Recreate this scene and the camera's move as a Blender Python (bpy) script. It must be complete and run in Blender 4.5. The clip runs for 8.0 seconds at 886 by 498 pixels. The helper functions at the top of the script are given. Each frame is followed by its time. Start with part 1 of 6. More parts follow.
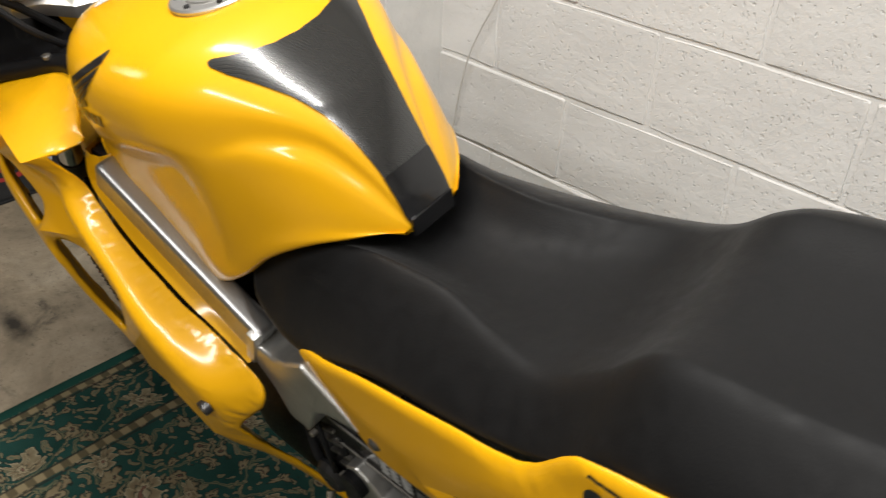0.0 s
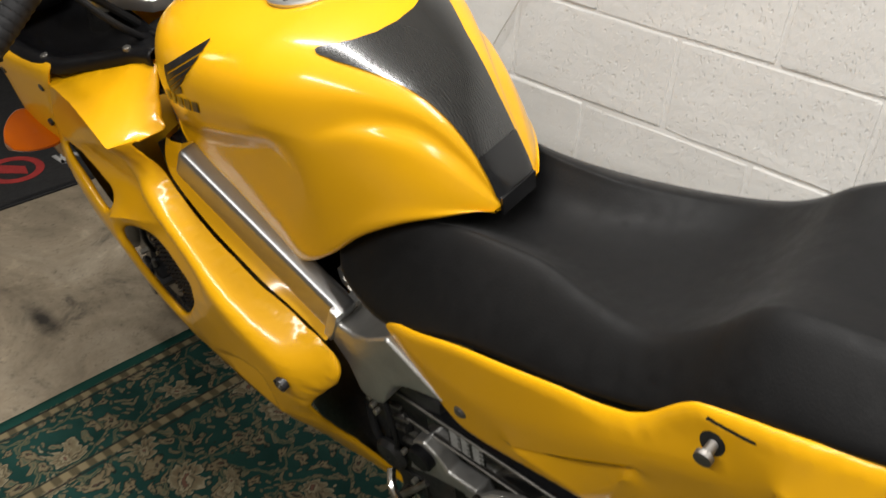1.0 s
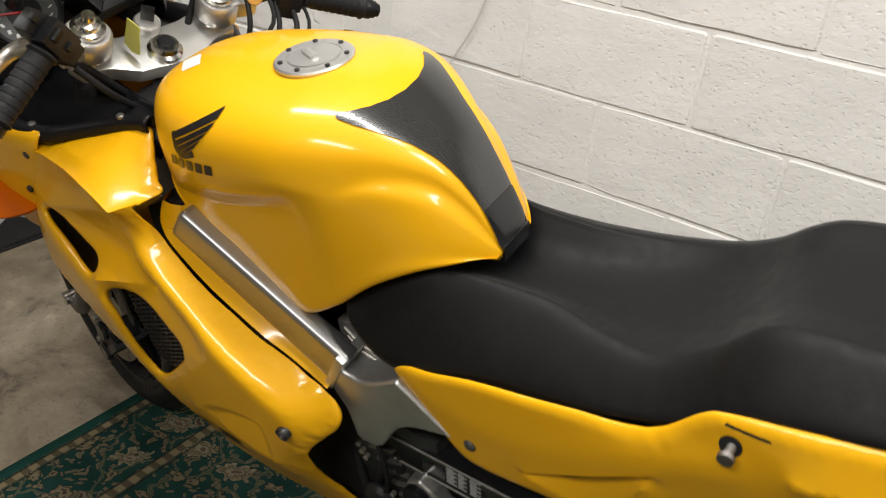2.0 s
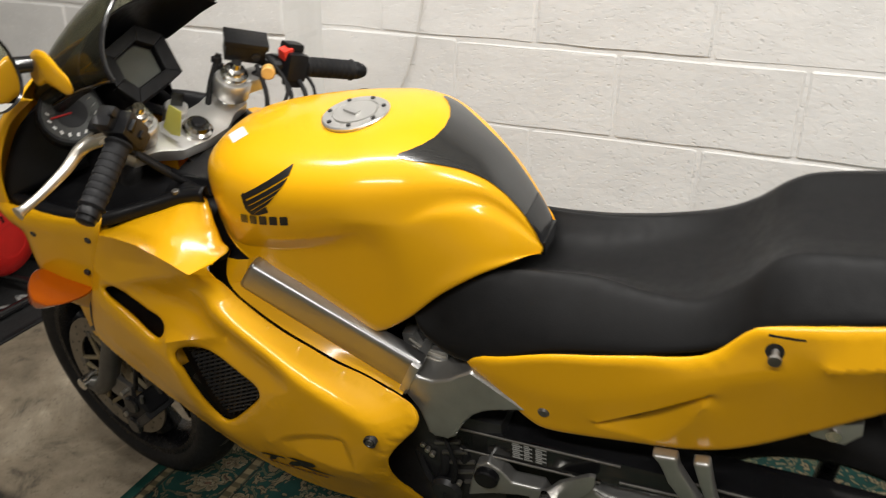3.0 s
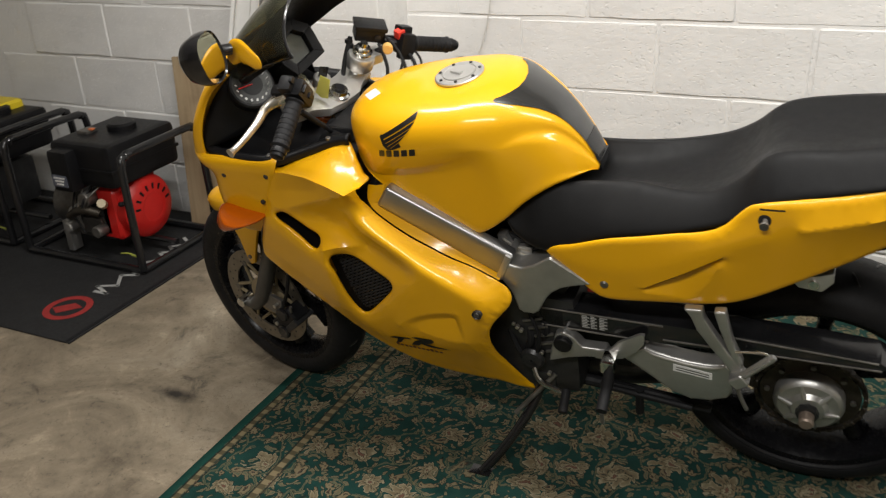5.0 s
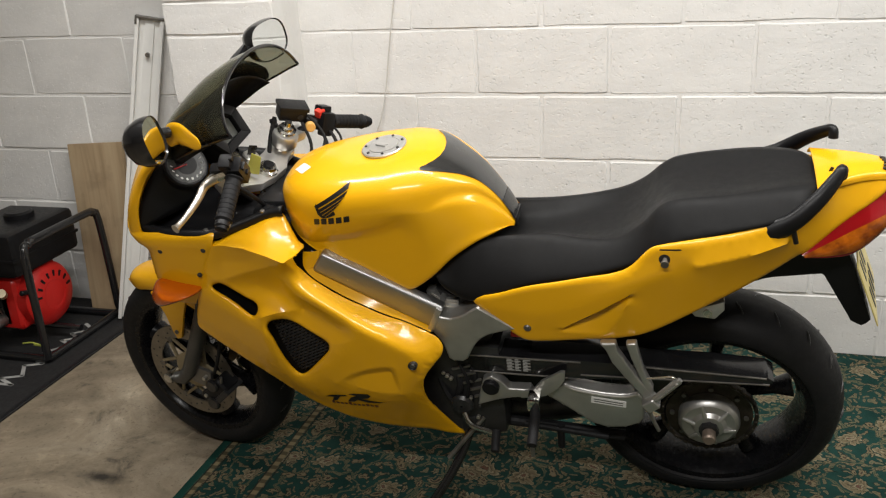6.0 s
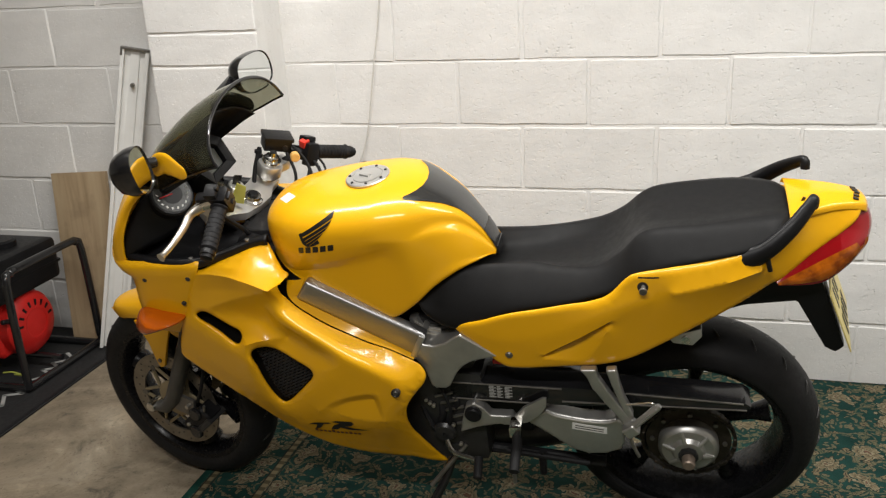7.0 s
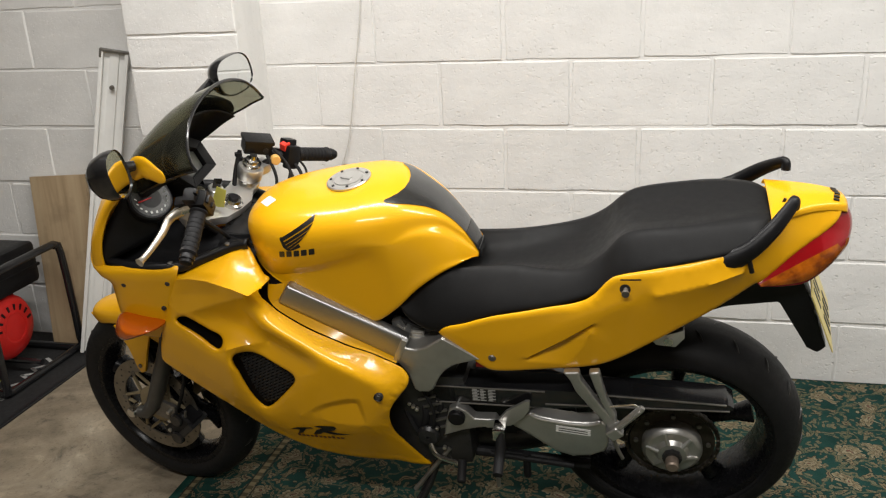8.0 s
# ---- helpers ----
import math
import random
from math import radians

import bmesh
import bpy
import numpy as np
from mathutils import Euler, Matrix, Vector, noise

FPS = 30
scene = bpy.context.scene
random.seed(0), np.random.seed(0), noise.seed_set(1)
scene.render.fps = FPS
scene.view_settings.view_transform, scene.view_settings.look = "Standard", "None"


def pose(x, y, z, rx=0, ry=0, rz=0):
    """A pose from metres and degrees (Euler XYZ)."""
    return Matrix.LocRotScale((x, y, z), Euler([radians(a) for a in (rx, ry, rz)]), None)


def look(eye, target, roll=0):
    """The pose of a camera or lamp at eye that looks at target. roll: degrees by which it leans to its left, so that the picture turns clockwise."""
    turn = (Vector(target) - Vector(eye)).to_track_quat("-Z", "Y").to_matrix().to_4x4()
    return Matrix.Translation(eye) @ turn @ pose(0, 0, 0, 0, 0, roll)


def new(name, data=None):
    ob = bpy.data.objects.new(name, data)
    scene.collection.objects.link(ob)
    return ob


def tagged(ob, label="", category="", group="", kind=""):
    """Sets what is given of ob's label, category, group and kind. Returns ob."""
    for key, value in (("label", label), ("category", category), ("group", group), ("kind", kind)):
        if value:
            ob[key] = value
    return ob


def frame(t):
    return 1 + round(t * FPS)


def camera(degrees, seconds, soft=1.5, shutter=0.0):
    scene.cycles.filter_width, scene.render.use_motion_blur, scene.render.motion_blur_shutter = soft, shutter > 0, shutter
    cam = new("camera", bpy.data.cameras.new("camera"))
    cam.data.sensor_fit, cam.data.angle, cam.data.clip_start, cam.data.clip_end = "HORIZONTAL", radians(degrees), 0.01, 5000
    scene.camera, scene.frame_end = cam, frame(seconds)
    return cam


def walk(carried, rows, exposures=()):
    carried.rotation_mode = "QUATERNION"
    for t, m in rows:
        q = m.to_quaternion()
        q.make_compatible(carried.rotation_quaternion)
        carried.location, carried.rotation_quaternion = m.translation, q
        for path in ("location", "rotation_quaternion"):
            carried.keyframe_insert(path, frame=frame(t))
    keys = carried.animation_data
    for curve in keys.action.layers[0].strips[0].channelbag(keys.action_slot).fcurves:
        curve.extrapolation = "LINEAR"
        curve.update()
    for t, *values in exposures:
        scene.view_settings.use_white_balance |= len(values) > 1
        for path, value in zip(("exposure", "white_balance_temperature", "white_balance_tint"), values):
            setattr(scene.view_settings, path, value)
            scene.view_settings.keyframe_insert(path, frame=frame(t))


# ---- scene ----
cam = camera(54.1, 8.0, soft=1.2, shutter=0.5)
METRES, EYE, TILT, LEAN, TURN = 8.0, 1.5, 0.0, 0.0, 0.0
PATH = [
    (0, (0.434, -1.607, 1.306), (-0.693, -0.392, 0.187), 2.4),
    (0.5, (0.407, -1.688, 1.305), (-0.735, -0.479, 0.194), 0.9),
    (1, (0.39, -1.749, 1.301), (-0.697, -0.472, 0.211), 3.8),
    (1.2, (0.373, -1.736, 1.299), (-0.739, -0.433, 0.267), 5.8),
    (2.3, (0.309, -2.031, 1.337), (-0.54, -0.472, 0.415), 5.8),
    (2.5, (0.292, -2.107, 1.346), (-0.533, -0.521, 0.449), 5.3),
    (3, (0.208, -2.216, 1.349), (-0.489, -0.531, 0.526), 0.5),
    (3.5, (0.21, -2.333, 1.391), (-0.395, -0.613, 0.57), -1.2),
    (4, (0.241, -2.551, 1.422), (-0.402, -0.85, 0.589), -1.7),
    (4.5, (0.311, -2.632, 1.412), (-0.494, -1.015, 0.553), -1.4),
    (5, (0.347, -2.708, 1.435), (-0.463, -1.09, 0.585), -3.3),
    (5.2, (0.336, -2.761, 1.443), (-0.349, -1.042, 0.684), -2.6),
    (6.3, (0.278, -2.931, 1.478), (-0.267, -1.137, 0.781), -3.3),
    (6.5, (0.286, -2.935, 1.479), (-0.261, -1.136, 0.798), -3.4),
    (7, (0.291, -2.938, 1.481), (-0.221, -1.116, 0.834), -2.9),
    (7.5, (0.29, -2.932, 1.482), (-0.202, -1.101, 0.844), -2.7),
    (8, (0.295, -2.925, 1.483), (-0.184, -1.094, 0.835), -2.9),
]
walk(cam, [(t, look(eye, target, roll)) for t, eye, target, roll in PATH])

# ---- light ----
world = bpy.data.worlds.new("world")
scene.world = world
world.use_nodes = True
world.node_tree.nodes["Background"].inputs[0].default_value = (0.93, 0.96, 1.0, 1)
world.node_tree.nodes["Background"].inputs[1].default_value = 0.14
scene.view_settings.exposure = 0.06


def tube_light(x, y, z, length, watts, turn=0):
    """A fluorescent batten under the ceiling."""
    data = bpy.data.lights.new("tube", "AREA")
    data.shape, data.size, data.size_y = "RECTANGLE", length, 0.07
    data.energy, data.color = watts, (1.0, 0.975, 0.935)
    lamp = new("tube_lamp", data)
    lamp.matrix_world = pose(x, y, z, 0, 0, turn)
    return lamp


tube_light(-0.60, -1.22, 2.52, 2.2, 45)
tube_light(0.05, -3.1, 2.52, 1.5, 50)
tube_light(1.6, -1.35, 2.52, 1.5, 36)

# ---- materials ----
def shader(name, colour, rough=0.5, metal=0.0, coat=0.0, spec=0.5):
    """A principled material; returns it with its nodes, links and shader."""
    m = bpy.data.materials.new(name)
    m.use_nodes = True
    nt = m.node_tree
    p = nt.nodes["Principled BSDF"]
    p.inputs["Base Color"].default_value = (*colour, 1)
    p.inputs["Roughness"].default_value = rough
    p.inputs["Metallic"].default_value = metal
    p.inputs["Coat Weight"].default_value = coat
    p.inputs["Coat Roughness"].default_value = 0.065
    p.inputs["Specular IOR Level"].default_value = spec
    return m, nt.nodes, nt.links, p


def noise_node(nodes, links, scale, detail=4, rough=0.6, space="Object", distort=0.0):
    c = nodes.new("ShaderNodeTexCoord")
    n = nodes.new("ShaderNodeTexNoise")
    n.inputs["Scale"].default_value, n.inputs["Detail"].default_value = scale, detail
    n.inputs["Roughness"].default_value, n.inputs["Distortion"].default_value = rough, distort
    links.new(c.outputs[space], n.inputs["Vector"])
    return n


def ramp_node(nodes, links, source, stops):
    r = nodes.new("ShaderNodeValToRGB")
    e = r.color_ramp.elements
    while len(e) < len(stops):
        e.new(0.5)
    for i, (at, col) in enumerate(stops):
        e[i].position = at
        e[i].color = (*col, 1) if isinstance(col, tuple) else (col, col, col, 1)
    links.new(source, r.inputs["Fac"])
    return r.outputs["Color"]


def bump_node(nodes, links, p, height, strength, distance, before=None):
    b = nodes.new("ShaderNodeBump")
    b.inputs["Strength"].default_value, b.inputs["Distance"].default_value = strength, distance
    links.new(height, b.inputs["Height"])
    if before:
        links.new(before.outputs["Normal"], b.inputs["Normal"])
    links.new(b.outputs["Normal"], p.inputs["Normal"])
    return b


def mix_node(nodes, links, kind, a, b, fac):
    m = nodes.new("ShaderNodeMix")
    m.data_type, m.blend_type = "RGBA", kind
    for socket, value in ((m.inputs[0], fac), (m.inputs[6], a), (m.inputs[7], b)):
        if isinstance(value, (int, float)):
            socket.default_value = value
        elif isinstance(value, tuple):
            socket.default_value = (*value, 1)
        else:
            links.new(value, socket)
    return m.outputs[2]


def mottled(name, colour, rough, metal=0.0, coat=0.0, vary=0.15, scale=6.0, grain=0.0, grain_scale=300.0, spec=0.5, wear=1.0):
    """A surface with wear at a large scale and grain at a small one."""
    m, nodes, links, p = shader(name, colour, rough, metal, coat, spec)
    n = noise_node(nodes, links, scale, 5)
    lo, hi = tuple(c * (1 - vary) for c in colour), tuple(min(1, c * (1 + vary)) for c in colour)
    links.new(ramp_node(nodes, links, n.outputs["Fac"], [(0.3, lo), (0.7, hi)]), p.inputs["Base Color"])
    r = noise_node(nodes, links, scale * 7, 4)
    links.new(ramp_node(nodes, links, r.outputs["Fac"], [(0.3, max(0.0, rough - 0.07 * wear)), (0.75, min(1.0, rough + 0.1 * wear))]), p.inputs["Roughness"])
    if grain:
        g = noise_node(nodes, links, grain_scale, 2)
        bump_node(nodes, links, p, g.outputs["Fac"], grain, 0.001)
    return m



def paint():
    """Lacquered paint with the faint ripple of sprayed plastic."""
    m, nodes, links, p = shader("yellow_paint", (0.82, 0.412, 0.002), 0.5, coat=0.75, spec=0.2)
    n = noise_node(nodes, links, 2.5, 3)
    links.new(ramp_node(nodes, links, n.outputs["Fac"], [(0.3, (0.80, 0.402, 0.002)), (0.7, (0.84, 0.424, 0.002))]), p.inputs["Base Color"])
    g = noise_node(nodes, links, 160, 1)
    bump_node(nodes, links, p, g.outputs["Fac"], 0.04, 0.0006)
    p.inputs["Coat Roughness"].default_value = 0.15
    return m


YELLOW = paint()
VINYL = mottled("seat_vinyl", (0.0035, 0.0035, 0.0039), 0.55, vary=0.12, scale=9, grain=0.18, grain_scale=420, spec=0.22)
for node in VINYL.node_tree.nodes:
    if node.type == "BSDF_PRINCIPLED":
        node.inputs["Sheen Weight"].default_value, node.inputs["Sheen Roughness"].default_value = 0.07, 0.4
BLACK = mottled("black_plastic", (0.007, 0.007, 0.008), 0.40, vary=0.25, scale=12, grain=0.15, grain_scale=500, spec=0.26)
LEVER = mottled("satin_alloy", (0.58, 0.55, 0.49), 0.36, metal=0.9, vary=0.12, scale=25)
GLOSS = mottled("gloss_black", (0.011, 0.011, 0.012), 0.18, coat=0.3, vary=0.3, scale=10)
RUBBER = mottled("rubber", (0.012, 0.012, 0.013), 0.6, vary=0.25, scale=14, grain=0.2, grain_scale=260, spec=0.2)
RIM = mottled("satin_black", (0.006, 0.006, 0.007), 0.26, vary=0.3, scale=10, spec=0.2)
TYRE = mottled("tyre_rubber", (0.011, 0.011, 0.012), 0.55, vary=0.25, scale=14, grain=0.2, grain_scale=260, spec=0.25)
ALLOY = mottled("cast_alloy", (0.52, 0.515, 0.50), 0.38, metal=0.85, vary=0.12, scale=14, grain=0.12, grain_scale=350)
BRUSHED = mottled("brushed_alloy", (0.60, 0.59, 0.57), 0.35, metal=0.8, vary=0.05, scale=4, wear=0.1)
SPAR = mottled("polished_spar_alloy", (0.40, 0.40, 0.40), 0.36, metal=0.9, vary=0.03, scale=4, wear=0.1)
CHROME = mottled("polished_metal", (0.72, 0.71, 0.68), 0.16, metal=1.0, vary=0.1, scale=20)
STEEL = mottled("worn_steel", (0.20, 0.19, 0.175), 0.42, metal=0.8, vary=0.3, scale=22)
DARKMETAL = mottled("dark_engine_metal", (0.03, 0.03, 0.031), 0.34, metal=0.3, vary=0.4, scale=18, grain=0.1, grain_scale=200)
CHAIN = mottled("greasy_chain", (0.05, 0.042, 0.032), 0.45, metal=0.7, vary=0.4, scale=40)
RED = mottled("red_plastic", (0.55, 0.015, 0.012), 0.35, vary=0.1, scale=9)
LIGHTPLASTIC = mottled("white_plastic", (0.78, 0.78, 0.76), 0.35, vary=0.06, scale=7)
WIRE = mottled("satin_wire", (0.06, 0.06, 0.062), 0.3, metal=0.6, vary=0.2, scale=20)
DECAL = mottled("black_decal", (0.012, 0.011, 0.010), 0.35, vary=0.1, scale=10)


# ---- mesh tools ----
def skin_tree(bm):
    """A tree to cast rays on; the skin is given up."""
    from mathutils.bvhtree import BVHTree
    bmesh.ops.triangulate(bm, faces=bm.faces)
    bm.normal_update()
    tree = BVHTree.FromBMesh(bm)
    bm.free()
    return tree


def finish(bm, name, material, parent, label, sharp=35, smooth=True):
    me = bpy.data.meshes.new(name)
    bmesh.ops.recalc_face_normals(bm, faces=bm.faces)
    bm.to_mesh(me)
    bm.free()
    if smooth:
        me.shade_smooth()
        me.set_sharp_from_angle(angle=radians(sharp))
    me.materials.append(material)
    ob = new(name, me)
    ob.parent = parent
    if label:
        ob["label"] = label
    return ob


def part(name, bm, material, parent, label="", sharp=35):
    return finish(bm, name, material, parent, label, sharp)


def thing(name, m, label, category, group="", kind=""):
    ob = new(name)
    ob.empty_display_size = 0.1
    ob.matrix_basis = m
    return tagged(ob, label, category, group, kind)


def spline(pts, n=6, closed=False):
    """Points of a smooth curve through pts."""
    p = np.array(pts, float)
    k = len(p)
    out = []
    for i in range(k if closed else k - 1):
        if closed:
            a, b, c, d = p[(i - 1) % k], p[i], p[(i + 1) % k], p[(i + 2) % k]
        else:
            a, b, c, d = p[max(i - 1, 0)], p[i], p[i + 1], p[min(i + 2, k - 1)]
        for j in range(n):
            t = j / n
            out.append(0.5 * (2 * b + (c - a) * t + (2 * a - 5 * b + 4 * c - d) * t * t + (3 * b - a - 3 * c + d) * t ** 3))
    if not closed:
        out.append(p[-1])
    return np.array(out)


def grid_mesh(rows, close_u=False, close_v=False, cap=False):
    """A skin over rows of points."""
    bm = bmesh.new()
    vs = [[bm.verts.new(q) for q in r] for r in rows]
    nu, nv = len(vs), len(vs[0])
    for i in range(nu if close_u else nu - 1):
        for j in range(nv if close_v else nv - 1):
            a, b, c, d = vs[i][j], vs[(i + 1) % nu][j], vs[(i + 1) % nu][(j + 1) % nv], vs[i][(j + 1) % nv]
            bm.faces.new((a, b, c, d))
    if cap:
        bm.faces.new(vs[0])
        bm.faces.new(vs[-1])
    return bm


def loft(keys, nu=5, nv=4):
    """A skin over key sections, smooth both ways; each section has the same number of points."""
    keys = [spline(k, nv) for k in keys]
    k = np.array(keys)
    rows = spline(k.reshape(len(k), -1), nu).reshape(-1, k.shape[1], 3)
    return rows


def lathe(profile, n=48, centre=(0, 0, 0), bm=None, close=True):
    """Turn (radius, across) round the axle, which lies along y."""
    bm = bm or bmesh.new()
    ring = []
    for i in range(n):
        a = 2 * math.pi * i / n
        ring.append([bm.verts.new((centre[0] + r * math.cos(a), centre[1] + y, centre[2] + r * math.sin(a))) for r, y in profile])
    m = len(profile)
    for i in range(n):
        for j in range(m if close else m - 1):
            a, b = ring[i], ring[(i + 1) % n]
            bm.faces.new((a[j], a[(j + 1) % m], b[(j + 1) % m], b[j]))
    return bm


def sweep(path, radius, n=10, bm=None, flat=1.0, cap=True, up=(0, 0, 1)):
    """A tube along a path; radius may change from point to point, flat squeezes it across."""
    bm = bm or bmesh.new()
    p = [Vector(q) for q in path]
    rings = []
    side = None
    for i, q in enumerate(p):
        d = (p[min(i + 1, len(p) - 1)] - p[max(i - 1, 0)]).normalized()
        if side is None:
            side = d.cross(Vector(up))
            if side.length < 0.05:
                side = d.cross(Vector((0, 1, 0)))
        side = (side - d * side.dot(d)).normalized()
        over = d.cross(side)
        r = radius[i] if isinstance(radius, (list, tuple, np.ndarray)) else radius
        rings.append([bm.verts.new(q + (side * math.cos(a) * flat + over * math.sin(a)) * r) for a in [2 * math.pi * k / n for k in range(n)]])
    for a, b in zip(rings, rings[1:]):
        for k in range(n):
            bm.faces.new((a[k], a[(k + 1) % n], b[(k + 1) % n], b[k]))
    if cap:
        bm.faces.new(rings[0])
        bm.faces.new(rings[-1])
    return bm


def block(size, bevel=0.004, centre=(0, 0, 0), turn=(0, 0, 0), bm=None, segments=2):
    """A box with rounded edges."""
    own = bmesh.new()
    bmesh.ops.create_cube(own, size=1)
    bmesh.ops.scale(own, vec=size, verts=own.verts)
    if bevel:
        bmesh.ops.bevel(own, geom=own.edges[:], offset=bevel, segments=segments, profile=0.7, affect="EDGES")
    bmesh.ops.transform(own, matrix=pose(*centre, *turn), verts=own.verts)
    return merge(bm, own)


def merge(bm, own):
    if bm is None:
        return own
    me = bpy.data.meshes.new("tmp")
    own.to_mesh(me)
    own.free()
    bm.from_mesh(me)
    bpy.data.meshes.remove(me)
    return bm


def rod(a, b, radius, n=16, bm=None, bevel=0.0):
    """A round bar from a to b, with softened ends."""
    a, b = Vector(a), Vector(b)
    d = (b - a).normalized()
    if bevel:
        return sweep([a, a + d * bevel, b - d * bevel, b], [radius - bevel, radius, radius, radius - bevel], n, bm)
    return sweep([a, b], radius, n, bm)


def plate(outline, v0, v1, bevel=0.003, bm=None, segments=2):
    """A plate cut to an outline of (along, up) and as thick as from v0 to v1."""
    own = bmesh.new()
    vs = [own.verts.new((u, v0, w)) for u, w in outline]
    f = own.faces.new(vs)
    r = bmesh.ops.extrude_face_region(own, geom=[f])
    bmesh.ops.translate(own, vec=(0, v1 - v0, 0), verts=[e for e in r["geom"] if isinstance(e, bmesh.types.BMVert)])
    bmesh.ops.recalc_face_normals(own, faces=own.faces)
    if bevel:
        bmesh.ops.bevel(own, geom=own.edges[:], offset=bevel, segments=segments, profile=0.7, affect="EDGES")
    return merge(bm, own)


def inside(pts, loop):
    """Which points lie inside a loop."""
    x, y = pts[:, 0], pts[:, 1]
    odd = np.zeros(len(pts), bool)
    for (ax, ay), (bx, by) in zip(loop, np.roll(loop, -1, 0)):
        cross = (ay > y) != (by > y)
        at = ax + (y - ay) * (bx - ax) / (by - ay if by != ay else 1e-9)
        odd ^= cross & (x < at)
    return odd


def edge_distance(pts, loop):
    best = np.full(len(pts), 1e9)
    for a, b in zip(loop, np.roll(loop, -1, 0)):
        d = b - a
        t = np.clip(((pts - a) @ d) / max(d @ d, 1e-12), 0, 1)
        best = np.minimum(best, np.linalg.norm(pts - (a + t[:, None] * d), axis=1))
    return best


def resample(loop, step):
    seg = np.linalg.norm(np.roll(loop, -1, 0) - loop, axis=1)
    total = np.concatenate([[0], np.cumsum(seg)])
    n = max(8, int(total[-1] / step))
    full = np.vstack([loop, loop[:1]])
    at = np.linspace(0, total[-1], n, endpoint=False)
    return np.stack([np.interp(at, total, full[:, k]) for k in range(loop.shape[1])], 1)


def shell(outline, holes=(), ridges=(), step=0.009, relax=5, curl=0.012, drop=0.010, hole_drop=0.012, smooth_loop=6, crisp=(), flush=()):
    """A moulded panel over (along, up) with its depth across: outline, holes and ridges are rows of (along, up, across).
    The depth runs straight between the given lines, is softened, and turns in at the edges, but for the flush stretch."""
    from mathutils.geometry import delaunay_2d_cdt
    loops = [spline(l, smooth_loop, True) for l in (outline, *holes)]
    verts, depth, edges = [], [], []
    for l in loops:
        k = len(verts)
        verts += [Vector(q[:2]) for q in l]
        depth += [q[2] for q in l]
        edges += [(k + i, k + (i + 1) % len(l)) for i in range(len(l))]
    for l in ridges:
        l = np.array(l)
        seg = np.concatenate([[0], np.cumsum(np.linalg.norm(np.diff(l[:, :2], axis=0), axis=1))])
        at = np.unique(np.concatenate([seg, np.linspace(0, seg[-1], max(2, int(seg[-1] / 0.018)))]))
        l = np.stack([np.interp(at, seg, l[:, c]) for c in range(3)], 1)
        k = len(verts)
        verts += [Vector(q[:2]) for q in l]
        depth += [q[2] for q in l]
        edges += [(k + i, k + i + 1) for i in range(len(l) - 1)]
    cv, _, cf, origin, _, _ = delaunay_2d_cdt(verts, edges, [], 0, 1e-6)
    cz = np.array([np.mean([depth[i] for i in o]) if o else np.nan for o in origin])
    cv = np.array([tuple(q) for q in cv])
    for i in np.where(np.isnan(cz))[0]:
        d = np.linalg.norm(np.array([tuple(q) for q in verts]) - cv[i], axis=1)
        cz[i] = depth[int(d.argmin())]
    fine = [resample(l, step)[:, :2] for l in loops]
    lo, hi = fine[0].min(0), fine[0].max(0)
    gx, gy = np.meshgrid(np.arange(lo[0], hi[0], step), np.arange(lo[1], hi[1], step * 0.87))
    gx = gx + (np.arange(gx.shape[0]) % 2)[:, None] * step / 2
    g = np.stack([gx.ravel(), gy.ravel()], 1)

    def clear(q, gap):
        keep = inside(q, fine[0]) & (edge_distance(q, fine[0]) > gap)
        for h in fine[1:]:
            keep &= ~inside(q, h) & (edge_distance(q, h) > gap)
        return q[keep]

    g = clear(g, curl + step * 0.45)
    for i, l in enumerate(fine):
        t = np.roll(l, -1, 0) - np.roll(l, 1, 0)
        nrm = np.stack([-t[:, 1], t[:, 0]], 1) / np.linalg.norm(t, axis=1)[:, None]
        test = l + nrm * step * 0.3
        if inside(test, fine[i]).mean() < 0.5:
            nrm = -nrm
        if i:
            nrm = -nrm
        for off in (0.1, 0.3, 0.6, 1.0):
            g = np.vstack([g, clear(l + nrm * curl * off, curl * off * 0.93)])
    # the ridges become edges of the sheet, held at their own depth
    lines = []
    for l in ridges:
        l = np.array(l)
        seg = np.concatenate([[0], np.cumsum(np.linalg.norm(np.diff(l[:, :2], axis=0), axis=1))])
        at = np.linspace(0, seg[-1], max(3, int(seg[-1] / step)))
        l = np.stack([np.interp(at, seg, l[:, c]) for c in range(3)], 1)
        lines.append(l)
        gap = np.min(np.linalg.norm(g[:, None] - l[None, :, :2], axis=2), axis=1)
        g = g[gap > step * 0.6]
    keen = np.array([False] * sum(len(l) for l in fine) + [i in crisp for i, l in enumerate(lines) for q in l])
    held = [q[2] for l in loops for q in resample(np.array(l), step)] + [q[2] for l in lines for q in l]
    allv = [Vector(q) for l in fine for q in l] + [Vector(q[:2]) for l in lines for q in l] + [Vector(q) for q in g]
    ed, k = [], 0
    for l in fine:
        ed += [(k + i, k + (i + 1) % len(l)) for i in range(len(l))]
        k += len(l)
    for l in lines:
        ed += [(k + i, k + i + 1) for i in range(len(l) - 1)]
        k += len(l)
    fv, _, ff, source, _, _ = delaunay_2d_cdt(allv, ed, [], 0, 1e-6)
    pts = np.array([tuple(q) for q in fv])
    tri = np.array([f for f in ff if len(f) == 3])
    mid = pts[tri].mean(1)
    ok = inside(mid, fine[0])
    for h in fine[1:]:
        ok &= ~inside(mid, h)
    tri = tri[ok]
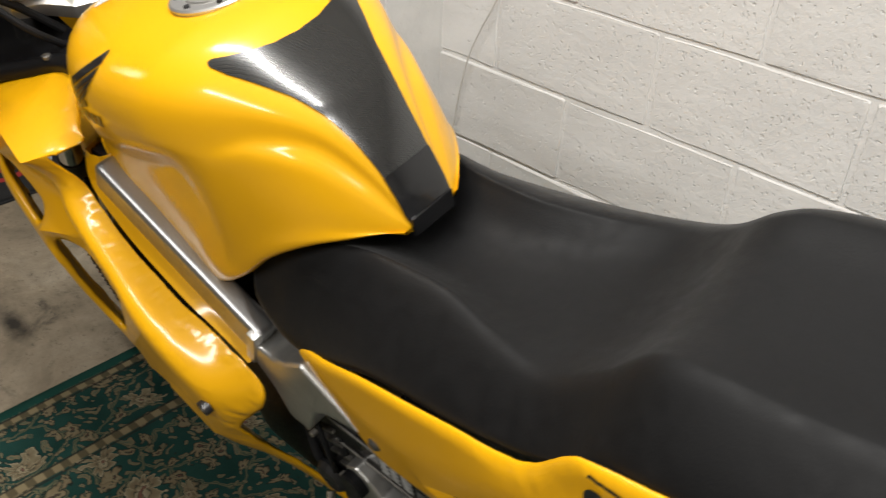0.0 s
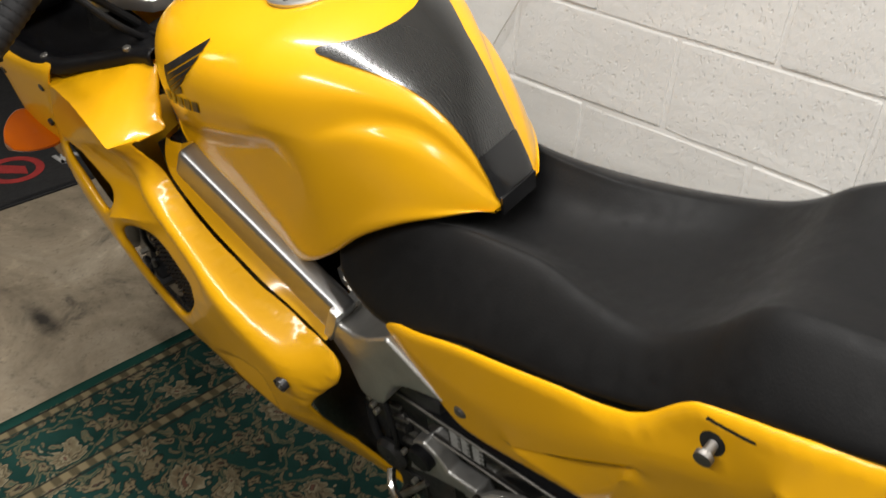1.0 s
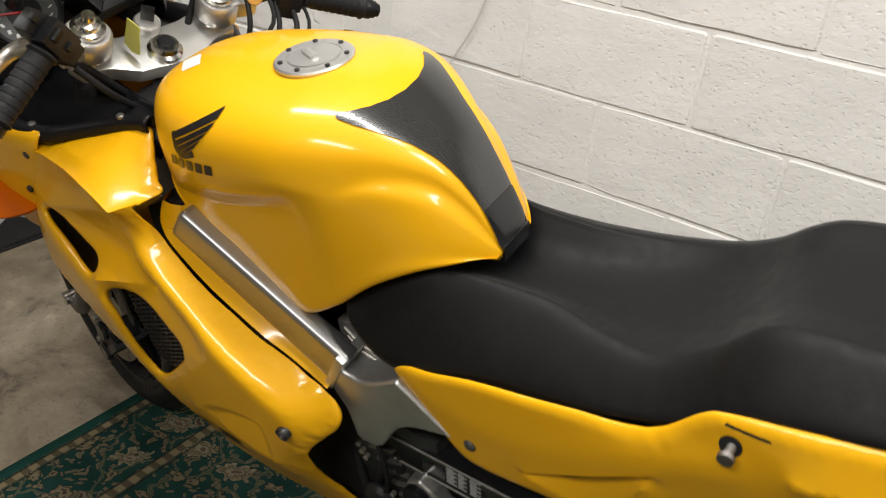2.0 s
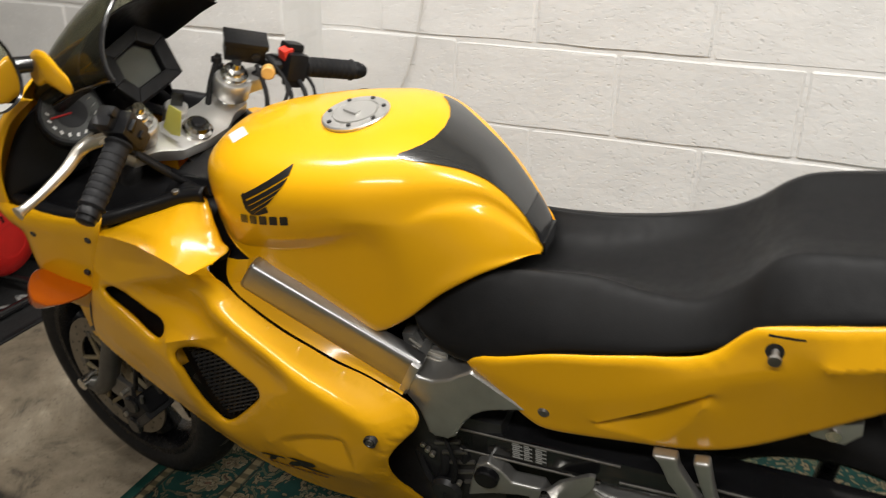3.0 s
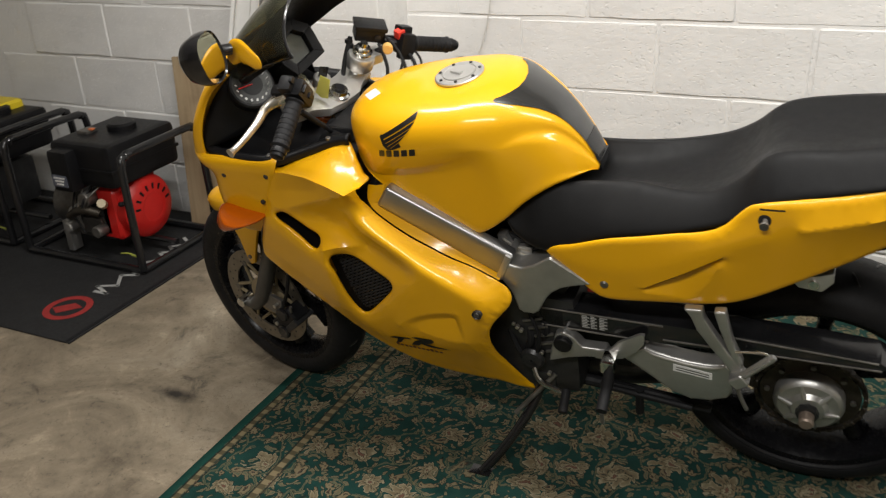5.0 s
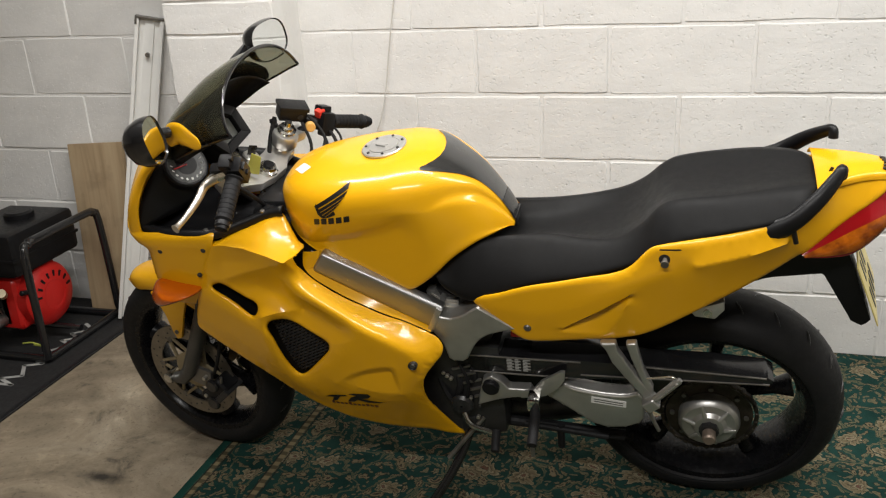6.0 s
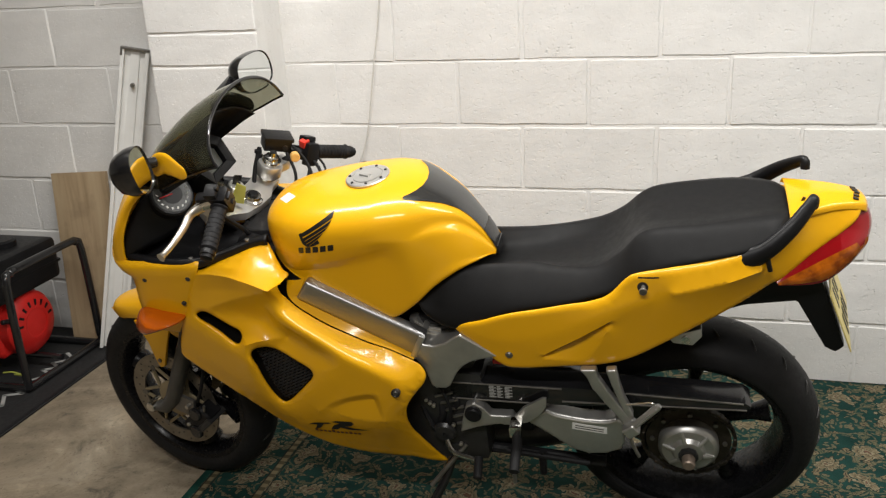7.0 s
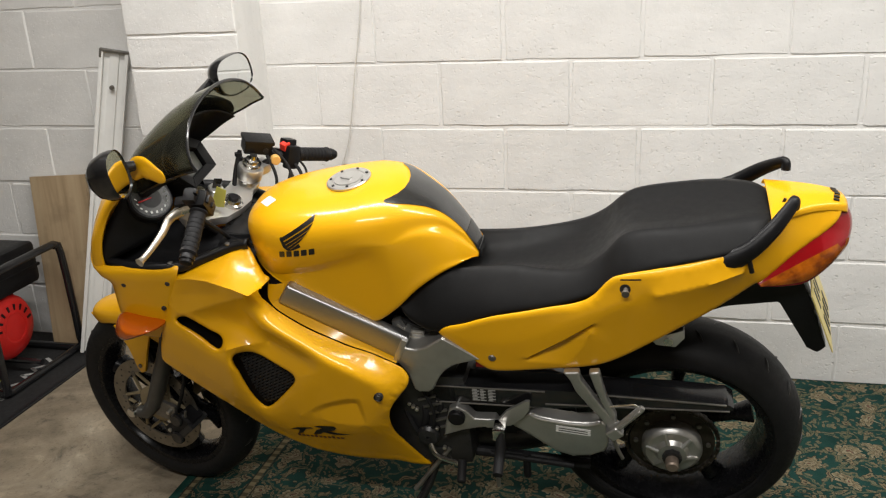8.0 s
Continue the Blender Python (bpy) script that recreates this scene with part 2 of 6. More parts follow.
    z = np.full(len(pts), np.nan)
    for f in cf:
        a, b, c = cv[f[0]], cv[f[1]], cv[f[2]]
        det = (b[0] - a[0]) * (c[1] - a[1]) - (c[0] - a[0]) * (b[1] - a[1])
        if abs(det) < 1e-12:
            continue
        q = pts - a
        s = (q[:, 0] * (c[1] - a[1]) - q[:, 1] * (c[0] - a[0])) / det
        t = (q[:, 1] * (b[0] - a[0]) - q[:, 0] * (b[1] - a[1])) / det
        m = (s >= -1e-4) & (t >= -1e-4) & (s + t <= 1 + 1e-4)
        z[m] = cz[f[0]] + s[m] * (cz[f[1]] - cz[f[0]]) + t[m] * (cz[f[2]] - cz[f[0]])
    bad = np.where(np.isnan(z))[0]
    for i in bad:
        z[i] = cz[int(np.linalg.norm(cv - pts[i], axis=1).argmin())]
    pairs = np.unique(np.sort(np.concatenate([tri[:, [0, 1]], tri[:, [1, 2]], tri[:, [2, 0]]]), axis=1), axis=0)
    fixed = np.array([any(i < len(held) for i in o) for o in source])
    level = np.array([np.mean([held[i] for i in o if i < len(held)]) if f else 0.0 for o, f in zip(source, fixed)])
    sharp = np.array([any(i < len(held) and keen[i] for i in o) for o in source])
    z = np.where(fixed, level, z)
    wt = 1 / (np.linalg.norm(pts[pairs[:, 0]] - pts[pairs[:, 1]], axis=1) + step * 0.2)
    a, b, size = pairs[:, 0], pairs[:, 1], len(z)
    n = np.bincount(a, wt, size) + np.bincount(b, wt, size)
    for turn in range(500 + relax):
        s = np.bincount(a, wt * z[b], size) + np.bincount(b, wt * z[a], size)
        z = 0.2 * z + 0.8 * s / np.maximum(n, 1e-9)
        z = np.where(fixed if turn < 500 else sharp, level, z)
    turned_in = np.ones(size)
    if flush:
        line = np.array(spline(flush, 6))[:, :2]
        away = np.min(np.linalg.norm(pts[:, None] - line[None], axis=2), axis=1)
        turned_in = 0.2 + 0.8 * np.clip((away - 0.012) / 0.02, 0, 1)
    for i, l in enumerate(fine):
        d = np.clip(edge_distance(pts, l) / curl, 0, 1)
        z = z - (drop * turned_in if i == 0 else hole_drop) * (1 - np.sqrt(1 - (1 - d) ** 2))
    return pts, z, tri


def shell_skin(made):
    pts, z, tri = made
    bm = bmesh.new()
    vs = [bm.verts.new((u, v, w)) for (u, w), v in zip(pts, z)]
    for t in tri:
        bm.faces.new([vs[i] for i in t])
    return bm


def shell_part(name, made, side, material, parent, label="", thick=0.004):
    pts, z, tri = made
    bm = bmesh.new()
    vs = [bm.verts.new((u, side * v, w)) for (u, w), v in zip(pts, z)]
    for t in tri:
        bm.faces.new([vs[i] for i in t])
    bmesh.ops.delete(bm, geom=[v for v in bm.verts if not v.link_faces], context="VERTS")
    f = bm.faces[:]
    bmesh.ops.recalc_face_normals(bm, faces=f)
    if sum(q.normal.y * q.calc_area() for q in f) * side < 0:
        bmesh.ops.reverse_faces(bm, faces=f)
    me = bpy.data.meshes.new(name)
    bm.to_mesh(me)
    bm.free()
    me.shade_smooth()
    me.set_sharp_from_angle(angle=radians(50))
    me.materials.append(material)
    ob = new(name, me)
    ob.parent = parent
    if label:
        ob["label"] = label
    if thick:
        s = ob.modifiers.new("thickness", "SOLIDIFY")
        s.thickness, s.offset = thick, -1
    return ob


def slab_up(outline, z0, z1, bevel=0.003):
    """A plate cut to an outline of (x, y), from z0 to z1."""
    bm = plate(outline, z0, z1, bevel)
    for v in bm.verts:
        v.co = Vector((v.co.x, v.co.z, v.co.y))
    return bm


def ring_of(n, radius, centre=(0, 0), start=0.0):
    return [(centre[0] + radius * math.cos(start + 2 * math.pi * i / n), centre[1] + radius * math.sin(start + 2 * math.pi * i / n)) for i in range(n)]


def disc(centre, radius, depth, n=20, bevel=0.0, bm=None, across=(0, 1, 0)):
    """A round plug whose axis runs across."""
    c, d = Vector(centre), Vector(across).normalized()
    return rod(c - d * depth / 2, c + d * depth / 2, radius, n, bm, bevel)


def skin_patch(outline, tree, origin, along, side, away, lift, step=0.006, thick=0.0):
    """A thin patch laid on a skin: the outline is (along, side) from origin, cast onto the skin from the direction away."""
    from mathutils.geometry import delaunay_2d_cdt
    loop = resample(np.array(outline, float), step)
    lo, hi = loop.min(0), loop.max(0)
    g = np.stack([a.ravel() for a in np.meshgrid(np.arange(lo[0], hi[0], step), np.arange(lo[1], hi[1], step))], 1)
    g = g[inside(g, loop) & (edge_distance(g, loop) > step * 0.45)] if len(g) else g
    pts = [Vector(q) for q in loop] + [Vector(q) for q in g]
    fv, _, ff, _, _, _ = delaunay_2d_cdt(pts, [(i, (i + 1) % len(loop)) for i in range(len(loop))], [], 0, 1e-7)
    fp = np.array([tuple(q) for q in fv])
    bm = bmesh.new()
    made = []
    o, a, s, d = Vector(origin), Vector(along), Vector(side), Vector(away)
    for q in fv:
        start = o + a * q[0] + s * q[1] + d * 1.5
        hit, normal, _, _ = tree.ray_cast(start, -d)
        if hit is None:
            made.append(None)
            continue
        made.append(bm.verts.new(hit + (normal if normal.dot(d) > 0 else -normal) * lift))
    for f in ff:
        if inside(fp[list(f)].mean(0)[None], loop)[0] and all(made[i] for i in f):
            bm.faces.new([made[i] for i in f])
    bmesh.ops.recalc_face_normals(bm, faces=bm.faces)
    return bm


# ---- the room ----
def wall_paint():
    m, nodes, links, p = shader("painted_blockwork", (0.8, 0.79, 0.76), 0.55)
    info = nodes.new("ShaderNodeObjectInfo")
    tone = ramp_node(nodes, links, info.outputs["Random"], [(0.0, (0.815, 0.81, 0.795)), (1.0, (0.86, 0.855, 0.84))])
    dirt = noise_node(nodes, links, 2.2, 6, space="Generated")
    links.new(mix_node(nodes, links, "MULTIPLY", tone, ramp_node(nodes, links, dirt.outputs["Fac"], [(0.25, 0.90), (0.6, 1.0)]), 1.0), p.inputs["Base Color"])
    geo = nodes.new("ShaderNodeNewGeometry")
    pit = nodes.new("ShaderNodeTexNoise")
    pit.inputs["Scale"].default_value, pit.inputs["Detail"].default_value, pit.inputs["Roughness"].default_value = 48, 6, 0.62
    links.new(geo.outputs["Position"], pit.inputs["Vector"])
    before = bump_node(nodes, links, p, pit.outputs["Fac"], 0.6, 0.004)
    # open pores of two sizes; only some of the cells have one
    for scale, reach, share, deep in ((100, 0.36, 0.42, 0.0024), (48, 0.24, 0.12, 0.0032)):
        bend = nodes.new("ShaderNodeMix")
        bend.data_type, bend.blend_type = "RGBA", "LINEAR_LIGHT"
        bend.inputs[0].default_value = 0.012
        links.new(geo.outputs["Position"], bend.inputs[6]), links.new(pit.outputs["Color"], bend.inputs[7])
        hole = nodes.new("ShaderNodeTexVoronoi")
        hole.inputs["Scale"].default_value = scale
        links.new(bend.outputs[2], hole.inputs["Vector"])
        pick = nodes.new("ShaderNodeSeparateColor")
        links.new(hole.outputs["Color"], pick.inputs[0])
        has = ramp_node(nodes, links, pick.outputs[0], [(share, 0.0), (share + 0.03, 1.0)])
        pock = ramp_node(nodes, links, hole.outputs["Distance"], [(reach * 0.35, 0.0), (reach, 1.0)])
        depth = mix_node(nodes, links, "LIGHTEN", pock, has, 1.0)
        before = bump_node(nodes, links, p, depth, 0.55, deep, before)
    return m


WALL = wall_paint()


def concrete():
    m, nodes, links, p = shader("concrete", (0.3, 0.26, 0.2), 0.8)
    a = noise_node(nodes, links, 2.1, 9, 0.68, distort=0.8)
    b = noise_node(nodes, links, 7.0, 8, 0.72, distort=0.7)
    base = ramp_node(nodes, links, a.outputs["Fac"], [(0.30, (0.075, 0.058, 0.039)), (0.43, (0.17, 0.136, 0.093)), (0.55, (0.26, 0.212, 0.148)), (0.72, (0.37, 0.315, 0.235))])
    spots = ramp_node(nodes, links, b.outputs["Fac"], [(0.30, 0.35), (0.42, 0.85), (0.58, 1.0), (0.72, 1.5)])
    base = mix_node(nodes, links, "MULTIPLY", base, spots, 1.0)
    fine = noise_node(nodes, links, 70.0, 6, 0.8)
    specks = ramp_node(nodes, links, fine.outputs["Fac"], [(0.33, 0.5), (0.45, 1.0), (0.62, 1.0), (0.72, 1.5)])
    base = mix_node(nodes, links, "MULTIPLY", base, specks, 1.0)
    # an oily chip in the slab
    geo = nodes.new("ShaderNodeNewGeometry")
    chip = nodes.new("ShaderNodeMapping")
    chip.inputs["Location"].default_value, chip.inputs["Rotation"].default_value, chip.inputs["Scale"].default_value = (1.345, 3.2, 0), (0, 0, 0), (1.0, 2.8, 1.0)
    links.new(geo.outputs["Position"], chip.inputs["Vector"])
    ragged = nodes.new("ShaderNodeMix")
    ragged.data_type, ragged.blend_type = "RGBA", "LINEAR_LIGHT"
    ragged.inputs[0].default_value = 0.05
    rag = noise_node(nodes, links, 24, 4)
    links.new(chip.outputs["Vector"], ragged.inputs[6]), links.new(rag.outputs["Color"], ragged.inputs[7])
    far = nodes.new("ShaderNodeVectorMath")
    far.operation = "LENGTH"
    links.new(ragged.outputs[2], far.inputs[0])
    base = mix_node(nodes, links, "MULTIPLY", base, ramp_node(nodes, links, far.outputs["Value"], [(0.02, 0.12), (0.05, 0.5), (0.10, 1.0)]), 1.0)
    links.new(base, p.inputs["Base Color"])
    g = noise_node(nodes, links, 45, 6, 0.7)
    bump_node(nodes, links, p, g.outputs["Fac"], 0.4, 0.004)
    return m


CONCRETE = concrete()


def slab(name, size, centre, material, label, category):
    ob = finish(block(size, 0), name, material, None, "", smooth=False)
    ob.matrix_basis = pose(*centre)
    return tagged(ob, label, category, kind="structure")


floor = slab("floor", (9.0, 7.0, 0.1), (-0.7, -2.5, -0.05), CONCRETE, "bare rough concrete garage floor with dark stains", "floor")
PLAIN = mottled("plain_wall_paint", (0.62, 0.60, 0.56), 0.7, vary=0.08, scale=2, grain=0.4, grain_scale=60)
wall = slab("wall_north", (9.0, 0.2, 2.8), (-0.7, 0.1045, 1.4), WALL, "white painted concrete block wall with recessed joints", "wall")
# unseen wall added behind the viewer, coloured dark to dim bounce and reflections
DIM = mottled("darkened_unseen_wall", (0.26, 0.23, 0.19), 0.8, vary=0.15, scale=3, grain=0.4, grain_scale=60)
slab("wall_south", (9.0, 0.2, 2.8), (-0.7, -6.1, 1.4), DIM, "added unseen wall behind the viewer, darkened to dim reflections", "wall")
slab("wall_west", (0.2, 6.2, 2.8), (-5.1, -3.0, 1.4), PLAIN, "plain painted side wall of the garage", "wall")
slab("wall_east", (0.2, 6.2, 2.8), (3.7, -3.0, 1.4), PLAIN, "plain painted side wall of the garage", "wall")
slab("ceiling", (9.0, 6.6, 0.1), (-0.7, -3.0, 2.75), PLAIN, "plain pale garage ceiling", "ceiling")


# ---- the motorcycle: x ahead, y to its left, z up, from the rear wheel's foot ----
bike = thing("motorcycle", pose(0.345, -0.819, 0, -14.3, 0, 180.82), "yellow sports touring motorcycle with black seat leaning on its side stand", "motorcycle")


def tank():
    # along, top, half width, height of the widest line, crease height, depth of the knee recess, foot half width, foot height
    rows = [
        (1.004, 0.949, 0.035, 0.933, 0.915, 0.001, 0.021, 0.908),
        (0.992, 0.970, 0.073, 0.933, 0.888, 0.001, 0.065, 0.865),
        (0.965, 0.988, 0.106, 0.930, 0.868, 0.002, 0.102, 0.849),
        (0.92, 1.002, 0.137, 0.926, 0.858, 0.006, 0.134, 0.831),
        (0.86, 1.014, 0.155, 0.932, 0.874, 0.012, 0.150, 0.804),
        (0.8, 1.024, 0.161, 0.946, 0.890, 0.017, 0.150, 0.773),
        (0.73, 1.033, 0.161, 0.958, 0.914, 0.017, 0.153, 0.750),
        (0.685, 1.038, 0.157, 0.960, 0.930, 0.013, 0.156, 0.741),
        (0.63, 1.035, 0.139, 0.958, 0.940, 0.0, 0.150, 0.775),
        (0.58, 1.013, 0.104, 0.968, 0.960, 0.0, 0.138, 0.821),
        (0.53, 0.982, 0.068, 0.954, 0.952, 0.0, 0.117, 0.850),
        (0.492, 0.940, 0.047, 0.918, 0.915, 0.0, 0.088, 0.857),
        (0.465, 0.896, 0.036, 0.882, 0.880, 0.0, 0.058, 0.856),
        (0.452, 0.868, 0.029, 0.862, 0.860, 0.0, 0.040, 0.851),
    ]
    keys = []
    for u, top, half, wide, crease, recess, foot_v, foot in rows:
        drop, low = top - wide, crease - foot
        half_row = [(0.0, top), (half * 0.36, top - drop * 0.035), (half * 0.68, top - drop * 0.17), (half * 0.90, top - drop * 0.47), (half, wide)]
        if u > 0.66:
            half_row += [(half - 0.001 - recess * 0.12, crease + (wide - crease) * 0.3), (half - recess * 0.75, crease - low * 0.06), (half - recess, crease - low * 0.2), ((half - recess) * 0.5 + foot_v * 0.5, crease - low * 0.6)]
        else:
            half_row += [(half + (foot_v - half) * f ** 0.45, wide + (foot - wide) * f) for f in (0.10, 0.26, 0.48, 0.74)]
        half_row += [(foot_v, foot + 0.008), (foot_v - 0.012, foot), (foot_v * 0.7, foot + 0.004)]
        keys.append([(u, 0.010 + v, w) for v, w in half_row[::-1]] + [(u, 0.010 - v, w) for v, w in half_row[1:]])
    return loft(keys, 6, 4)


tank_rows = tank()
part("fuel_tank", grid_mesh(tank_rows, cap=True), YELLOW, bike, "glossy yellow fuel tank", 60)


def seat():
    # along, crown, half width of the crown, edge height, flank half width, flank foot
    rows = [
        (0.632, 0.790, 0.088, 0.796, 0.133, 0.786),
        (0.61, 0.796, 0.108, 0.807, 0.159, 0.760),
        (0.565, 0.800, 0.113, 0.832, 0.169, 0.734),
        (0.52, 0.804, 0.100, 0.848, 0.171, 0.731),
        (0.47, 0.814, 0.088, 0.854, 0.169, 0.750),
        (0.42, 0.824, 0.084, 0.857, 0.167, 0.772),
        (0.36, 0.832, 0.084, 0.861, 0.167, 0.790),
        (0.29, 0.842, 0.100, 0.863, 0.169, 0.808),
        (0.22, 0.862, 0.113, 0.875, 0.169, 0.832),
        (0.17, 0.897, 0.107, 0.908, 0.168, 0.854),
        (0.13, 0.938, 0.098, 0.951, 0.168, 0.886),
        (0.09, 0.958, 0.101, 0.969, 0.168, 0.906),
        (0.0, 0.972, 0.103, 0.982, 0.166, 0.932),
        (-0.08, 0.985, 0.093, 0.993, 0.156, 0.949),
        (-0.14, 0.990, 0.078, 0.995, 0.132, 0.960),
        (-0.17, 0.986, 0.058, 0.988, 0.100, 0.966),
        (-0.186, 0.974, 0.040, 0.973, 0.055, 0.968),
    ]
    keys = []
    for u, crown, half, edge, flank, foot in rows:
        half, flank = half - 0.006, flank - 0.007
        half_row = [(0.0, crown), (half * 0.5, crown * 0.8 + edge * 0.2), (half * 0.86, crown * 0.25 + edge * 0.75), (half, edge - 0.002), (half + (flank - half) * 0.28, edge - (edge - foot) * 0.18),
                    (half + (flank - half) * 0.74, edge - (edge - foot) * 0.60), (flank, foot), (flank - 0.02, foot - 0.012)]
        keys.append([(u, 0.008 + v, w) for v, w in half_row[::-1]] + [(u, 0.008 - v, w) for v, w in half_row[1:]])
    return loft(keys, 5, 4)


part("seat", grid_mesh(seat(), cap=True), VINYL, bike, "black grained vinyl dual seat", 70)

# side fairing: its edge, in four stretches, as (along, up, across)
FAIR_TOP = [(1.149, 0.881, 0.205), (1.130, 0.873, 0.185), (1.109, 0.881, 0.168), (1.070, 0.892, 0.148), (1.033, 0.898, 0.128), (1.011, 0.906, 0.118), (0.991, 0.908, 0.112), (0.975, 0.897, 0.126), (0.958, 0.879, 0.142), (0.941, 0.860, 0.153), (0.925, 0.850, 0.158)]
FAIR_INNER = [(0.931, 0.838, 0.166), (0.935, 0.820, 0.172), (0.934, 0.801, 0.178), (0.918, 0.781, 0.184), (0.887, 0.759, 0.188), (0.839, 0.731, 0.192), (0.790, 0.708, 0.194), (0.746, 0.688, 0.195), (0.701, 0.671, 0.194), (0.662, 0.651, 0.193), (0.642, 0.640, 0.193)]
FAIR_REAR = [(0.624, 0.629, 0.197), (0.613, 0.610, 0.206), (0.618, 0.587, 0.210), (0.636, 0.560, 0.212), (0.655, 0.528, 0.212), (0.668, 0.490, 0.210), (0.672, 0.452, 0.206), (0.668, 0.411, 0.196), (0.656, 0.368, 0.180), (0.641, 0.326, 0.166), (0.625, 0.288, 0.154), (0.609, 0.258, 0.145)]
FAIR_LOW = [(0.649, 0.257, 0.148), (0.698, 0.273, 0.155), (0.760, 0.283, 0.165), (0.832, 0.298, 0.175), (0.903, 0.322, 0.183), (0.962, 0.356, 0.190), (1.010, 0.392, 0.195), (1.048, 0.428, 0.200), (1.078, 0.459, 0.203), (1.109, 0.487, 0.205), (1.141, 0.515, 0.206), (1.180, 0.547, 0.205), (1.221, 0.579, 0.202), (1.258, 0.610, 0.196)]
FAIR_SEAM = [(1.250, 0.653, 0.200), (1.228, 0.704, 0.206), (1.206, 0.751, 0.210), (1.184, 0.795, 0.211), (1.165, 0.838, 0.210)]
FAIR = FAIR_TOP + FAIR_INNER + FAIR_REAR + FAIR_LOW + FAIR_SEAM
VENT_A = [(1.167, 0.762, 0.222), (1.159, 0.766, 0.216), (1.142, 0.767, 0.214), (1.119, 0.752, 0.214), (1.091, 0.733, 0.216), (1.066, 0.721, 0.219), (1.057, 0.710, 0.223), (1.058, 0.698, 0.232), (1.066, 0.694, 0.238), (1.080, 0.703, 0.239), (1.102, 0.723, 0.236), (1.132, 0.743, 0.232), (1.157, 0.754, 0.227)]
VENT_B = [(1.034, 0.657, 0.247), (1.033, 0.672, 0.245), (1.025, 0.679, 0.238), (1.012, 0.680, 0.231), (0.993, 0.678, 0.225), (0.971, 0.668, 0.223), (0.945, 0.652, 0.225), (0.914, 0.634, 0.229), (0.894, 0.623, 0.233), (0.888, 0.611, 0.237), (0.899, 0.592, 0.238), (0.934, 0.552, 0.233), (0.966, 0.517, 0.228), (0.985, 0.505, 0.227), (0.998, 0.515, 0.229), (1.010, 0.543, 0.234), (1.019, 0.583, 0.240), (1.026, 0.628, 0.245)]
# its folds: the shelf beside the tank, the hollow under it, the shelf along the frame, the pocket, the belly and the rear plane
SHELF = [(1.142, 0.872, 0.208), (1.100, 0.881, 0.216), (1.051, 0.880, 0.222), (0.989, 0.869, 0.233), (0.947, 0.857, 0.240), (0.935, 0.856, 0.212), (0.927, 0.853, 0.180)]
UNDER_SHELF = [(1.175, 0.807, 0.214), (1.150, 0.783, 0.218), (1.114, 0.790, 0.220), (1.053, 0.815, 0.222), (0.993, 0.836, 0.227), (0.962, 0.846, 0.234)]
HOLLOW = [(1.131, 0.776, 0.213), (1.074, 0.768, 0.203), (1.026, 0.748, 0.196), (0.990, 0.728, 0.195)]
HOLLOW_REAR = [(0.992, 0.825, 0.222), (0.982, 0.790, 0.205), (0.974, 0.755, 0.197)]
FOLD = [(1.040, 0.698, 0.248), (1.003, 0.706, 0.238), (0.973, 0.704, 0.224), (0.943, 0.700, 0.208)]
FOLD_UNDER = [(1.012, 0.692, 0.231), (0.983, 0.687, 0.218), (0.942, 0.684, 0.206)]
FRAME_SHELF = [(0.958, 0.803, 0.204), (0.957, 0.780, 0.228), (0.918, 0.760, 0.242), (0.813, 0.709, 0.255), (0.733, 0.670, 0.261), (0.664, 0.627, 0.258)]
POCKET = [(0.956, 0.722, 0.204), (0.914, 0.700, 0.211), (0.873, 0.676, 0.221), (0.835, 0.664, 0.235)]
POCKET_LOW = [(0.880, 0.618, 0.241), (0.837, 0.641, 0.249), (0.800, 0.660, 0.2545)]
POD = [(1.217, 0.723, 0.214), (1.135, 0.715, 0.238), (1.055, 0.676, 0.250), (1.041, 0.644, 0.251), (1.030, 0.587, 0.247), (1.010, 0.530, 0.241), (0.985, 0.493, 0.236), (0.934, 0.528, 0.241), (0.877, 0.592, 0.248), (0.818, 0.632, 0.255)]
POD_LOW = [(1.235, 0.655, 0.208), (1.169, 0.627, 0.224), (1.095, 0.576, 0.231), (1.040, 0.505, 0.230), (0.986, 0.452, 0.227), (0.924, 0.433, 0.226)]
REAR_EDGE = [(0.656, 0.606, 0.256), (0.654, 0.573, 0.254), (0.668, 0.529, 0.252), (0.684, 0.488, 0.246)]
KEEL = [(0.913, 0.462, 0.234), (0.841, 0.455, 0.238), (0.768, 0.450, 0.240), (0.714, 0.454, 0.240), (0.684, 0.468, 0.238)]
KEEL_LOW = [(0.929, 0.392, 0.210), (0.835, 0.352, 0.201), (0.748, 0.333, 0.188), (0.680, 0.311, 0.170)]
RECESS = [(0.888, 0.499, 0.245), (0.836, 0.544, 0.252), (0.777, 0.573, 0.257), (0.719, 0.586, 0.259), (0.716, 0.488, 0.252), (0.777, 0.485, 0.248), (0.831, 0.493, 0.246)]
RECESS_IN = [(0.854, 0.510, 0.244), (0.804, 0.537, 0.243), (0.738, 0.556, 0.243), (0.728, 0.506, 0.250)]
RIDGES = [SHELF, spline(FRAME_SHELF, 9), spline(POD, 5), spline(POD_LOW, 5), spline(UNDER_SHELF, 5), HOLLOW, HOLLOW_REAR, FOLD, FOLD_UNDER, POCKET, POCKET_LOW, REAR_EDGE, spline(KEEL, 4), spline(KEEL_LOW, 4), RECESS, RECESS_IN]
RIDGES = [[tuple(q) for q in r] for r in RIDGES]
# the panel is moulded in a plane tipped towards the sky, so that its shelves as well as its sides lie open to it
TIP_C, TIP_S = math.cos(radians(33)), math.sin(radians(33))


